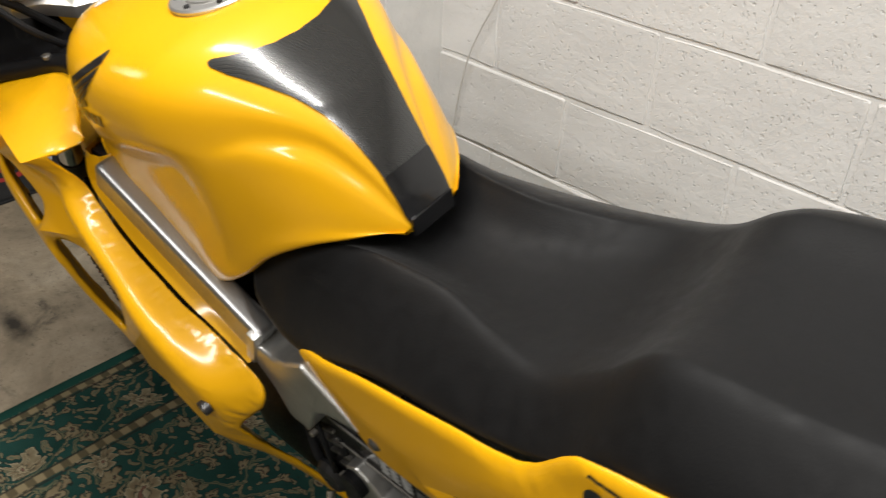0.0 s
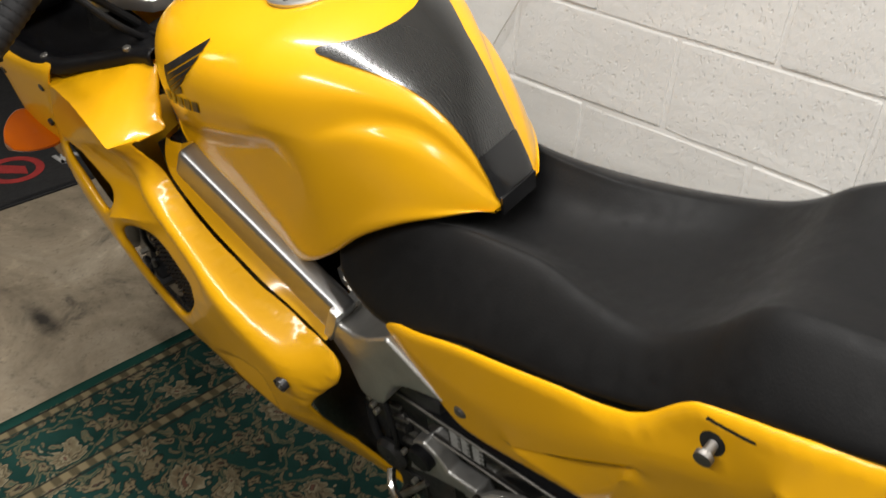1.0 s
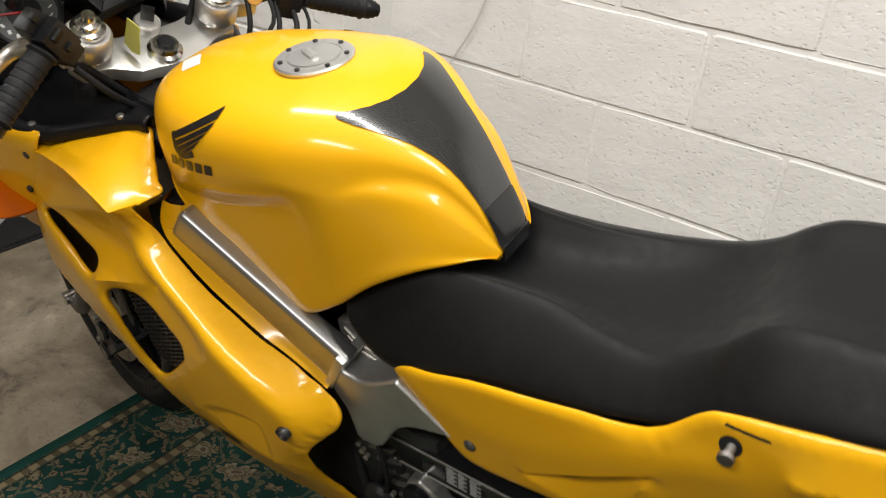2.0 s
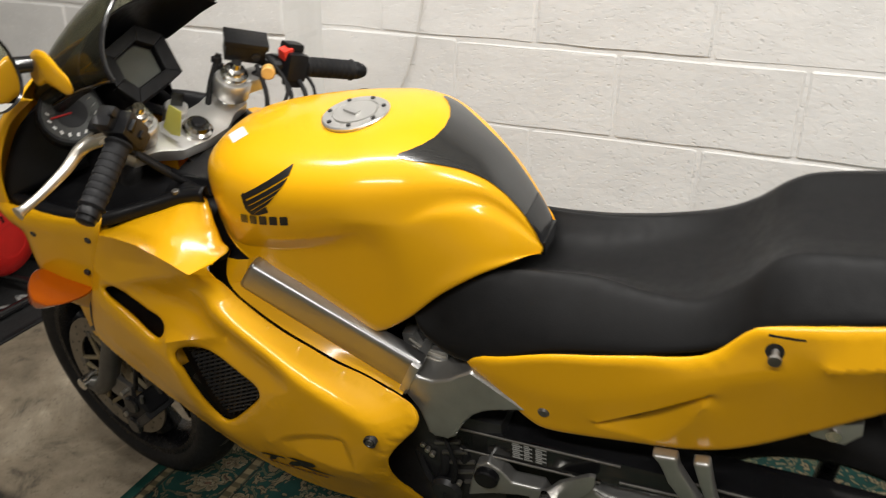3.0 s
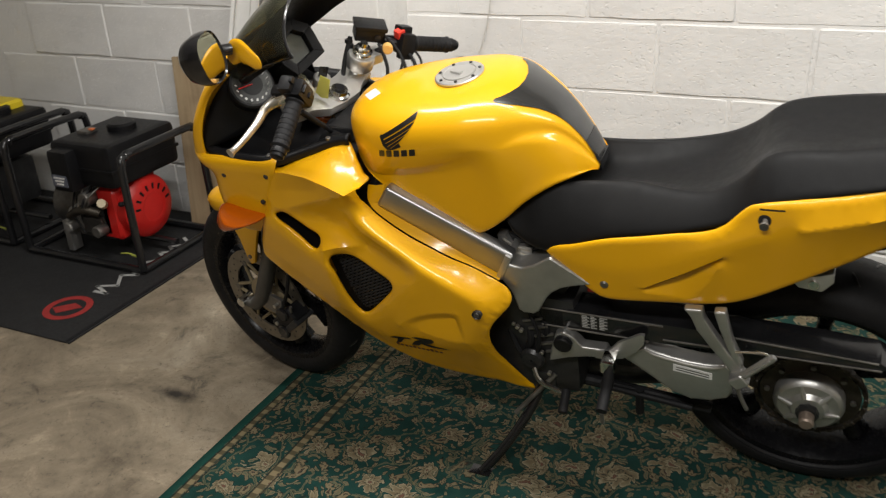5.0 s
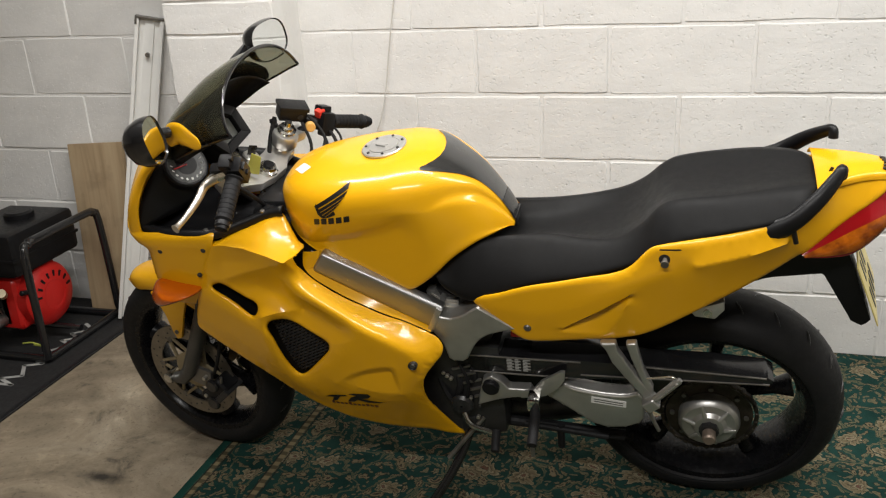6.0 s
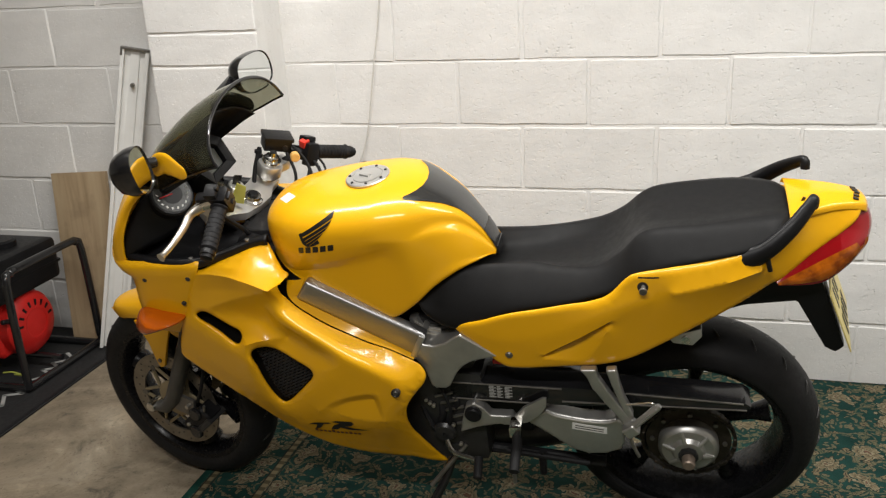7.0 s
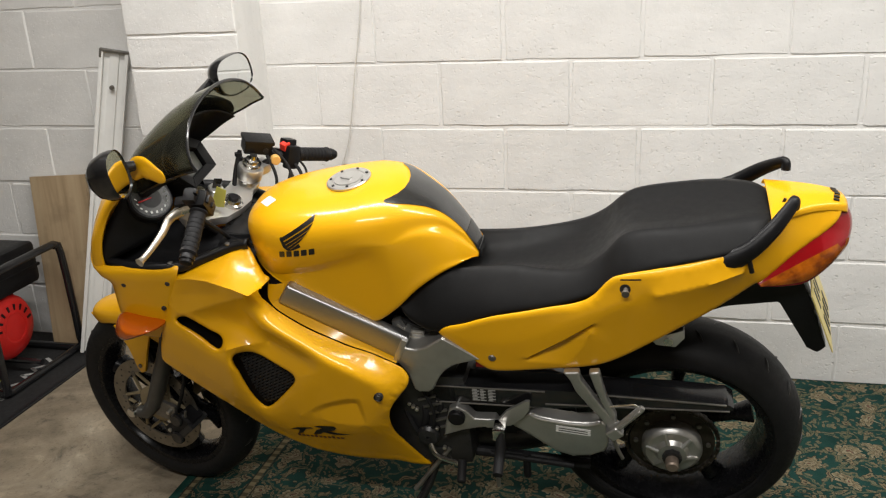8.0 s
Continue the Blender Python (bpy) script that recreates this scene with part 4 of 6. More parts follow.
        part("clutch_lever", sweep(p, np.interp(np.linspace(0, 1, len(p)), [0, 0.2, 0.75, 0.93, 1], [0.014, 0.011, 0.007, 0.007, 0.0105]), 14, flat=0.8), LEVER, bike, "satin alloy clutch lever", 60)
        part("lever_clamp", block((0.05, 0.03, 0.02), 0.006, (1.075, 0.178, 1.05), (0, 15, 10)), CHROME, bike)
    else:
        part("kill_switch", block((0.020, 0.020, 0.020), 0.003, (0.982, -0.184, 1.019), (0, -10, -25)), mottled("red_switch", (0.75, 0.05, 0.03), 0.4, vary=0.05), bike, "red kill switch")

RES = Matrix(((0.747, -0.565, -0.350, 1.042), (0.570, 0.818, -0.10, -0.150), (0.342, -0.125, 0.932, 1.038), (0, 0, 0, 1)))
master = placed(part("brake_reservoir", block((0.070, 0.046, 0.030), 0.005), BLACK, bike, "black brake fluid reservoir"), RES)
part("reservoir_cap", block((0.076, 0.052, 0.010), 0.003, (0, 0, 0.018)), BLACK, master)
part("sight_glass", disc((-0.018, 0.024, -0.002), 0.007, 0.004, 16), DARKMETAL, master)
part("reservoir_arm", sweep([(1.03, -0.16, 1.02), (1.0, -0.17, 1.0), (0.985, -0.19, 0.992)], 0.012, 10), BLACK, bike)
part("switch_button", disc((0.990, -0.131, 1.008), 0.012, 0.02, 20, 0.002, across=(-0.5, 0.85, 0.1)), mottled("gold_cap", (0.72, 0.42, 0.12), 0.35, vary=0.08), bike, "gold coloured round cap")
for k, (e, m, f, r) in enumerate([
    ((1.075, -0.12, 1.04), (1.085, -0.085, 0.99), (1.09, -0.04, 0.91), 0.0055), ((1.01, -0.13, 1.02), (0.985, -0.10, 0.96), (1.02, -0.06, 0.88), 0.0042),
    ((0.985, -0.165, 0.985), (0.955, -0.13, 0.955), (0.98, -0.08, 0.93), 0.004), ((0.978, -0.185, 0.985), (0.94, -0.15, 0.945), (0.985, -0.07, 0.915), 0.0045),
    ((0.97, -0.20, 0.985), (0.935, -0.17, 0.94), (0.99, -0.06, 0.90), 0.003), ((1.0, -0.15, 1.03), (0.955, -0.125, 0.975), (0.985, -0.05, 0.92), 0.0035),
    ((1.07, 0.17, 1.02), (1.09, 0.12, 0.98), (1.08, 0.06, 0.90), 0.006), ((1.06, 0.15, 1.0), (1.04, 0.12, 0.95), (1.05, 0.06, 0.88), 0.005)]):
    part("cable", sweep(spline([e, m, f], 6), r, 10), RUBBER, bike, "black rubber hose")
for k in range(5):
    part("cable_boot", rod(Vector((1.078, -0.115, 1.035 - k * 0.012)), Vector((1.079, -0.113, 1.027 - k * 0.012)), 0.0095, 12), RUBBER, bike)
placed(part("ignition_lock", rod((0.052, 0.0, -0.03), (0.052, 0.0, 0.016), 0.02, 20, bevel=0.003), BRUSHED, bike, "silver ignition lock"))
placed(part("key", block((0.020, 0.003, 0.030), 0.001, (0.052, 0.0, 0.028), (0, 0, 50)), GLOSS, bike, "ignition key"))
TAG = Matrix(((0.42, 0.907, 0, 1.056), (0, 0, -1, 0.045), (-0.907, 0.42, 0, 1.023), (0, 0, 0, 1)))
tag = slab_up([(0, -0.012), (0.050, -0.016), (0.056, 0.0), (0.050, 0.016), (0, 0.012)], 0, 0.0015, 0.0005)
placed(part("key_tag", tag, mottled("yellow_green_tag", (0.62, 0.60, 0.12), 0.5, vary=0.08), bike, "pale yellow paper key tag"), TAG)
part("steering_stem", sweep([(1.04, 0, 0.91), (1.10, 0, 0.78)], 0.045, 20), DARKMETAL, bike)
part("headstock", block((0.16, 0.16, 0.20), 0.03, (1.0, 0, 0.82)), DARKMETAL, bike, "black frame headstock")
part("air_duct", sweep(spline([(0.99, 0.09, 0.87), (1.02, 0.10, 0.885), (1.06, 0.09, 0.89)], 4), 0.028, 16), BLACK, bike)

# fuel tank fittings
tank_tree = skin_tree(grid_mesh(tank_rows, cap=True))
tail_tree = skin_tree(shell_skin(tail))
fair_tree = skin_tree(shell_skin(fairing))
pad_half = [(0.606, 0.0), (0.609, 0.03), (0.618, 0.055), (0.630, 0.074), (0.640, 0.084), (0.642, 0.089), (0.636, 0.092), (0.615, 0.086), (0.588, 0.072), (0.56, 0.057), (0.53, 0.045), (0.505, 0.037), (0.48, 0.032), (0.465, 0.031), (0.4532, 0.030), (0.4528, 0.015), (0.4528, 0.0)]
pad_loop = [(u, 0.010 + v) for u, v in pad_half] + [(u, 0.010 - v) for u, v in pad_half[-2:0:-1]]
bm = skin_patch(pad_loop, tank_tree, (0, 0, 0), (1, 0, 0), (0, 1, 0), (0, 0, 1), 0.0016, 0.0045)
part("tank_pad", bm, CARBON, bike, "glossy black carbon weave tank pad", 60)

end_half = [(0.476, 0.0), (0.4765, 0.02), (0.478, 0.0322), (0.466, 0.0315), (0.4532, 0.0305), (0.4528, 0.015), (0.4528, 0.0)]
end_loop = [(u, 0.010 + v) for u, v in end_half] + [(u, 0.010 - v) for u, v in end_half[-2:0:-1]]
part("tank_pad_end", skin_patch(end_loop, tank_tree, (0, 0, 0), (1, 0, 0), (0, 1, 0), (0, 0, 1), 0.0024, 0.004), GLOSS, bike, "plain black lower end of the tank pad", 60)
part("tank_pad_end", block((0.005, 0.060, 0.024), 0.0015, (0.4505, 0.010, 0.858)), GLOSS, bike)
cap_c = Vector((0.748, 0.010, 1.0325))
cap_m = pose(*cap_c, 0, 6.0, 0) @ Matrix(((1, 0, 0, 0), (0, 0, 1, 0), (0, 1, 0, 0), (0, 0, 0, 1)))
cap = part("filler_cap", lathe([(0.002, -0.01), (0.060, -0.01), (0.063, 0.0015), (0.060, 0.004), (0.044, 0.004), (0.043, 0.002), (0.041, 0.002), (0.040, 0.0055), (0.002, 0.0065)], 48), BRUSHED, bike, "silver alloy fuel filler cap", 30)
cap.matrix_basis = cap_m @ Matrix.Scale(0.84, 4)
for i in range(7):
    a = 2 * math.pi * i / 7
    part("cap_bolt", disc((0.052 * math.cos(a), 0.005, 0.052 * math.sin(a)), 0.004, 0.004, 10), DARKMETAL, cap)
part("cap_flap", block((0.036, 0.006, 0.014), 0.003, (0.004, 0.008, 0.004), (0, 25, 0)), BRUSHED, cap)

# maker's mark on the tank: plain feather shapes over a row of bars
for side in (1, -1):
    feathers = [
        [(0.878, 0.959), (0.794, 1.009), (0.795, 0.999), (0.876, 0.951)], [(0.874, 0.949), (0.795, 0.997), (0.803, 0.986), (0.870, 0.944)],
        [(0.869, 0.943), (0.804, 0.984), (0.813, 0.974), (0.864, 0.939)], [(0.863, 0.938), (0.814, 0.972), (0.829, 0.957), (0.857, 0.936)],
        [(0.854, 0.937), (0.831, 0.954), (0.827, 0.946), (0.848, 0.936)], [(0.881, 0.957), (0.876, 0.963), (0.862, 0.939), (0.848, 0.936), (0.863, 0.933), (0.873, 0.939)],
    ]
    for f in feathers:
        part("tank_mark", skin_patch(f, tank_tree, (0, 0, 0), (1, 0, 0), (0, 0, 1), (0, side, 0), 0.0013, 0.003), DECAL, bike, "black wing shaped mark on the tank")
    for k in range(5):
        u, z = 0.888 - 0.0195 * k, 0.912 + 0.0041 * k
        part("tank_mark", skin_patch([(u, z), (u - 0.0145, z + 0.003), (u - 0.0165, z + 0.018), (u - 0.002, z + 0.015)], tank_tree, (0, 0, 0), (1, 0, 0), (0, 0, 1), (0, side, 0), 0.0013, 0.003), DECAL, bike, "black lettering bar on the tank")
part("tank_label", skin_patch([(0.965, 0.045), (0.935, 0.075), (0.917, 0.056), (0.947, 0.026)], tank_tree, (0, 0, 0), (1, 0, 0), (0, 1, 0), (0, 0, 1), 0.0006, 0.006), LIGHTPLASTIC, bike, "small white paper sticker")

# frame
def cover_rows():
    """The strip from the fairing's inner edge up to the spar, with a narrow gap along the fairing."""
    low = spline(FAIR_INNER, 4)
    a, b = np.array((0.914, 0.795)), np.array((0.637, 0.641))
    d = (b - a) / np.linalg.norm(b - a)
    up = np.array((-d[1], d[0]))
    if up[1] < 0:
        up = -up
    rows = []
    for u, w, v in low:
        q = np.array((u, w))
        along = max(-0.004, (q - a) @ d)
        top = a + d * along + up * 0.004
        if w > 0.795:
            top = np.array((0.903 - (w - 0.795) * 0.35, w + 0.006))
        way = (top - q) / np.linalg.norm(top - q)
        lip = q + way * 0.0012
        rows.append([(lip[0] - way[0] * 0.012, v - 0.030, lip[1] - way[1] * 0.012), (lip[0] - way[0] * 0.002, v - 0.004, lip[1] - way[1] * 0.002), (lip[0] + way[0] * 0.001, v - 0.0005, lip[1] + way[1] * 0.001),
                     ((lip[0] + top[0]) / 2, (v + 0.172) / 2, (lip[1] + top[1]) / 2), (top[0], min(v, 0.172), top[1]), (top[0] + way[0] * 0.01, min(v, 0.172) - 0.012, top[1] + way[1] * 0.01)])
    return rows


for side in (1, -1):
    outer, inner = side * 0.181, side * 0.150
    part("frame_spar", plate([(0.880, 0.845), (0.605, 0.703), (0.637, 0.641), (0.914, 0.795)], inner, outer, 0.013, segments=5), SPAR, bike, "brushed alloy frame spar", 40)
    part("pivot_plate", plate([(0.632, 0.692), (0.616, 0.680), (0.592, 0.677), (0.565, 0.688), (0.525, 0.717), (0.438, 0.659), (0.475, 0.648), (0.506, 0.636), (0.528, 0.619), (0.543, 0.598), (0.554, 0.575), (0.562, 0.557), (0.575, 0.547), (0.598, 0.546), (0.609, 0.553), (0.620, 0.603), (0.646, 0.644)], side * 0.10, side * 0.183, 0.007, segments=3), ALLOY, bike, "cast alloy frame pivot plate", 40)
    part("frame_collar", plate([(0.621, 0.710), (0.608, 0.703), (0.638, 0.636), (0.651, 0.643)], side * 0.10, side * 0.187, 0.004), ALLOY, bike)
    part("frame_cover", grid_mesh([[(u, side * v, w) for u, v, w in row] for row in cover_rows()]), YELLOW, bike, "yellow cover along the frame spar", 40)
    # black underlay added so the gaps by the cover read as deep shade
    part("gap_shade_plate", plate([(0.915, 0.832), (0.87, 0.828), (0.69, 0.735), (0.69, 0.65), (0.75, 0.64), (0.85, 0.64), (0.99, 0.70), (0.985, 0.80), (0.94, 0.828)], side * 0.10, side * 0.157, 0.004), BLACK, bike, "added black underlay standing for the shade in the frame gaps")
    part("subframe", sweep([(0.56, side * 0.10, 0.70), (0.30, side * 0.11, 0.76), (-0.10, side * 0.10, 0.86)], 0.016, 12), DARKMETAL, bike)

# engine bay
engine = part("engine", block((0.34, 0.30, 0.30), 0.03, (0.66, 0, 0.42)), DARKMETAL, bike, "black engine block")
part("cylinder_bank", block((0.20, 0.28, 0.22), 0.03, (0.82, 0, 0.58), (0, 35, 0)), DARKMETAL, bike)
part("cylinder_bank", block((0.18, 0.26, 0.20), 0.03, (0.60, 0, 0.60), (0, -25, 0)), DARKMETAL, bike)
part("airbox", block((0.40, 0.20, 0.16), 0.04, (0.76, 0, 0.76)), BLACK, bike)
part("battery_box", block((0.36, 0.22, 0.16), 0.02, (0.28, 0, 0.72)), BLACK, bike)
part("sump", block((0.26, 0.20, 0.10), 0.03, (0.76, 0, 0.31)), DARKMETAL, bike)
for side in (1, -1):
    part("radiator", block((0.10, 0.018, 0.26), 0.006, (0.97, side * 0.165, 0.60), (0, -38, 0)), BLACK, bike, "black side radiator")
    # wire mesh behind the lower vent
    mesh = bmesh.new()
    mid = np.array([(u, w) for u, w, v in VENT_B]).mean(0)
    mouth = [(mid[0] + (u - mid[0]) * 1.07, mid[1] + (w - mid[1]) * 1.07) for u, w, v in VENT_B]
    for k in range(23):
        for way, lift in ((18, 0.0), (62, 0.0015)):
            c = np.array((0.965 + 0.0098 * (k - 11), 0.592 + 0.0040 * (k - 11)))
            d = np.array((-math.sin(radians(way)), math.cos(radians(way))))
            line = np.array([c + d * q for q in np.linspace(-0.12, 0.12, 97)])
            kept = line[inside(line, np.array(mouth))]
            if len(kept) > 3:
                sweep([(kept[0][0], side * (0.207 + lift), kept[0][1]), (kept[-1][0], side * (0.207 + lift), kept[-1][1])], 0.0021, 6, mesh)
    part("grille", mesh, WIRE, bike, "black woven wire grille")
    # black plates added behind the vents, in place of the shade inside them
    part("grille_backing", plate([(mid[0] + 0.018 + (u - mid[0]) * 1.32, mid[1] + (w - mid[1]) * 1.30) for u, w in mouth], side * 0.190, side * 0.194, 0), BLACK, bike)
    part("vent_shade_plate", block((0.19, 0.006, 0.15), 0.003, (1.115, side * 0.190, 0.725), (0, 30, 0)), BLACK, bike)
    # a solid dark ring gives the screw's recess its shade by colour
    hole = part("bolt_shade_ring", lathe([(0.0072, 0.252), (0.0108, 0.252), (0.0108, 0.2615), (0.0095, 0.2615), (0.0072, 0.258)], 28), DARKMETAL, bike, "dark ring for the shade in the recess round a screw")
    hole.matrix_basis = pose(0.674, 0, 0.592) @ Matrix.Diagonal((1, side, 1, 1))
    part("side_bolt", lathe([(0.0, 0.250), (0.0071, 0.250), (0.0071, 0.2602), (0.006, 0.2615), (0.0035, 0.2615), (0.003, 0.2595), (0.0, 0.2595)], 20), STEEL, hole, "recessed steel screw")
for pos in ((1.16, 0.212, 0.862), (1.19, 0.214, 0.79), (1.275, 0.214, 0.855)):
    part("screw", disc(pos, 0.006, 0.006, 12, 0.001), DARKMETAL, bike)
for pos in ((1.032, 0.125, 0.917), (1.15, 0.192, 0.903)):
    part("screw", rod(Vector(pos), Vector(pos) + Vector((0, 0, 0.006)), 0.006, 12, bevel=0.001), STEEL, bike)
for e, m, f, r in (((0.62, 0.12, 0.50), (0.60, 0.15, 0.44), (0.63, 0.14, 0.36), 0.010), ((0.58, 0.13, 0.52), (0.56, 0.15, 0.47), (0.60, 0.13, 0.40), 0.008), ((0.66, 0.14, 0.46), (0.63, 0.16, 0.40), (0.60, 0.15, 0.34), 0.007)):
    part("hose", sweep(spline([e, m, f], 6), r, 10), RUBBER, bike, "black rubber hose")
part("collector_box", block((0.34, 0.15, 0.12), 0.03, (0.40, 0.0, 0.385), (0, 6, 0)), DARKMETAL, bike, "black exhaust collector box")
part("linkage_plate", block((0.16, 0.10, 0.16), 0.02, (0.46, 0.05, 0.42)), BLACK, bike)
for k in range(5):
    part("engine_fin", block((0.05, 0.012, 0.006), 0.002, (0.592 - 0.012 * k, 0.150, 0.50 - 0.022 * k), (0, 20, 0)), STEEL, bike)
part("stand_spring", rod((0.55, 0.15, 0.33), (0.64, 0.21, 0.23), 0.006, 10), STEEL, bike, "steel side stand spring")
part("clutch_line", sweep(spline([(0.60, 0.155, 0.53), (0.575, 0.168, 0.47), (0.585, 0.165, 0.41), (0.62, 0.160, 0.37)], 6), 0.004, 8), RUBBER, bike)
part("cable_bracket", plate([(0.657, 0.721), (0.638, 0.722), (0.624, 0.699), (0.581, 0.697), (0.583, 0.654), (0.604, 0.652), (0.655, 0.697)], 0.110, 0.136, 0.003), ALLOY, bike, "grey cast alloy throttle bracket")
for k in range(3):
    part("bracket_rib", sweep([(0.645 - 0.004 * k, 0.137, 0.712 - 0.014 * k), (0.620 - 0.002 * k, 0.138, 0.694 - 0.013 * k), (0.584, 0.138, 0.688 - 0.014 * k)], 0.0022, 8), LEVER, bike)
part("exhaust_pipe", sweep(spline([(0.66, 0.03, 0.27), (0.52, 0.04, 0.28), (0.38, 0.03, 0.29), (0.24, 0.0, 0.31)], 5), 0.050, 20), DARKMETAL, bike, "sooty black exhaust pipe", 50)
part("guard_plate", plate([(0.60, 0.44), (0.42, 0.42), (0.30, 0.36), (0.31, 0.29), (0.45, 0.26), (0.60, 0.28)], 0.030, 0.055, 0.010), BLACK, bike)
# bright studs added where the dark engine bay glints; their places are made up
for q in ((0.640, 0.150, 0.475), (0.630, 0.155, 0.470), (0.620, 0.158, 0.465), (0.598, 0.165, 0.392), (0.575, 0.160, 0.405), (0.560, 0.165, 0.345)):
    part("engine_glint", disc(q, 0.005, 0.010, 10, 0.001), LEVER, bike, "small bright stud added as a glint in the engine bay")

# swinging arm, chain side
part("swingarm", plate([(0.58, 0.545), (0.30, 0.548), (0.0, 0.548), (-0.11, 0.542), (-0.128, 0.53), (-0.122, 0.518), (0.0, 0.512), (0.30, 0.490), (0.58, 0.486)], 0.085, 0.15, 0.006), GLOSS, bike, "gloss black swinging arm with chain guard")
part("swingarm", plate([(0.30, 0.50), (0.10, 0.44), (-0.02, 0.40), (-0.04, 0.30), (0.06, 0.25), (0.30, 0.38), (0.56, 0.42), (0.56, 0.50)], 0.0, 0.040, 0.015), GLOSS, bike, "gloss black swinging arm with chain guard")
for a, b in (((0.58, 0.1515, 0.541), (0.30, 0.1515, 0.544)), ((0.20, 0.1515, 0.546), (-0.11, 0.1515, 0.538)), ((0.57, 0.1515, 0.490), (0.33, 0.1515, 0.492)), ((0.30, 0.1515, 0.505), (-0.118, 0.1515, 0.520))):
    part("guard_rib", sweep([a, b], 0.0022, 8), STEEL, bike, "bright edge of the chain guard")
PRINT = mottled("grey_print", (0.42, 0.42, 0.41), 0.5, vary=0.2, scale=40)
lab = part("warning_label", plate([(0.480, 0.499), (0.419, 0.499), (0.418, 0.545), (0.478, 0.546)], 0.150, 0.1512, 0), DECAL, bike, "black label with fine white print")
for k in range(9):
    for i in range(3):
        u, w = 0.4765 - i * 0.0195 - 0.001 * (k % 2), 0.5435 - k * 0.0048
        e = u - 0.0175 + 0.003 * ((k * 2 + i) % 4)
        part("print_bar", plate([(u, w), (e, w), (e, w - 0.0026), (u, w - 0.0026)], 0.1513, 0.1518, 0), PRINT, lab)
cover = part("lower_guard", plate([(0.339, 0.478), (0.318, 0.468), (0.279, 0.461), (0.243, 0.457), (0.211, 0.457), (0.190, 0.460), (0.169, 0.469), (0.157, 0.452), (0.152, 0.423), (0.152, 0.385), (0.161, 0.366), (0.195, 0.348), (0.238, 0.341), (0.275, 0.352), (0.310, 0.378), (0.346, 0.405), (0.378, 0.428), (0.390, 0.438), (0.373, 0.455)], 0.115, 0.158, 0.010, segments=3), ALLOY, bike, "cast alloy guard in front of the rear wheel", 40)
part("guard_rim", sweep(spline([(0.337, 0.158, 0.474), (0.318, 0.160, 0.464), (0.279, 0.160, 0.457), (0.243, 0.160, 0.453), (0.211, 0.160, 0.453), (0.190, 0.160, 0.456), (0.170, 0.159, 0.464)], 3), 0.0035, 8), BRUSHED, cover)
part("guard_label", plate([(0.276, 0.445), (0.194, 0.436), (0.194, 0.417), (0.277, 0.425)], 0.158, 0.1592, 0), LIGHTPLASTIC, cover)
for k in range(2):
    part("print_bar", plate([(0.270, 0.439 - k * 0.007), (0.201, 0.4315 - k * 0.007), (0.201, 0.4295 - k * 0.007), (0.270, 0.437 - k * 0.007)], 0.1593, 0.1598, 0), DARKMETAL, cover)

# hub, sprocket and chain on the rear wheel
hub = part("hub_carrier", lathe([(0.024, 0.04), (0.072, 0.04), (0.074, 0.078), (0.071, 0.086), (0.063, 0.092), (0.042, 0.092), (0.034, 0.102), (0.022, 0.104)], 48), ALLOY, rear, "cast alloy hub carrier", 35)
for i in range(6):
    a = 2 * math.pi * (i + 0.2) / 6
    part("hub_rib", sweep([(0.034 * math.cos(a), 0.100, 0.034 * math.sin(a)), (0.064 * math.cos(a), 0.091, 0.064 * math.sin(a))], [0.006, 0.0045], 8), ALLOY, rear)
part("axle_nut", sweep([(0, 0.08, 0), (0, 0.116, 0), (0, 0.118, 0)], [0.024, 0.024, 0.021], 8), DARKMETAL, rear)
part("axle", sweep([(0, 0.11, 0), (0, 0.140, 0), (0, 0.144, 0)], [0.016, 0.016, 0.013], 24), mottled("rusty_axle", (0.33, 0.26, 0.21), 0.45, metal=0.6, vary=0.2, scale=30), rear, "worn steel axle end")
part("sprocket", lathe([(0.03, 0.048), (0.104, 0.048), (0.104, 0.055), (0.03, 0.055)], 60), CHAIN, rear, "greasy steel sprocket")
for i in range(8):
    a = 2 * math.pi * i / 8
    part("sprocket_bolt", disc((0.088 * math.cos(a), 0.058, 0.088 * math.sin(a)), 0.006, 0.008, 8), STEEL, rear)
for i in range(52):
    a = 2 * math.pi * i / 52
    r = 0.112
    part("chain_link", block((0.0150, 0.020 if i % 2 else 0.014, 0.009), 0.002, (r * math.cos(a), 0.052, r * math.sin(a)), (0, 90 - math.degrees(a), 0), segments=1), CHAIN, rear, "" if i else "greasy drive chain link")
# tread grooves, cut as dark slots round the shoulders
def grooves(parent, r, width, n, aside=0.0):
    bm = bmesh.new()
    for i in range(n):
        for side in (1, -1):
            a0 = 2 * math.pi * (i + (0.5 if side < 0 else 0)) / n
            pts = []
            for k in range(7):
                s = k / 6
                v = width * (0.10 + 0.36 * s)
                rr = r - 0.0016 - width * 0.36 * max(0.0, (v / width - 0.12) / 0.36) ** 1.9
                a = a0 + 0.16 * s ** 1.4
                pts.append((rr * math.cos(a), side * v, rr * math.sin(a)))
            sweep(pts, [0.0015, 0.003, 0.0032, 0.0032, 0.003, 0.0026, 0.0012], 6, bm)
    ob = tagged(part("tread_groove", bm, DECAL, parent, "dark tread grooves"), kind="stuff")
    ob.location = (0, aside, 0)


grooves(rear, 0.315, 0.172, 22, -0.025)
grooves(front, 0.295, 0.12, 20)

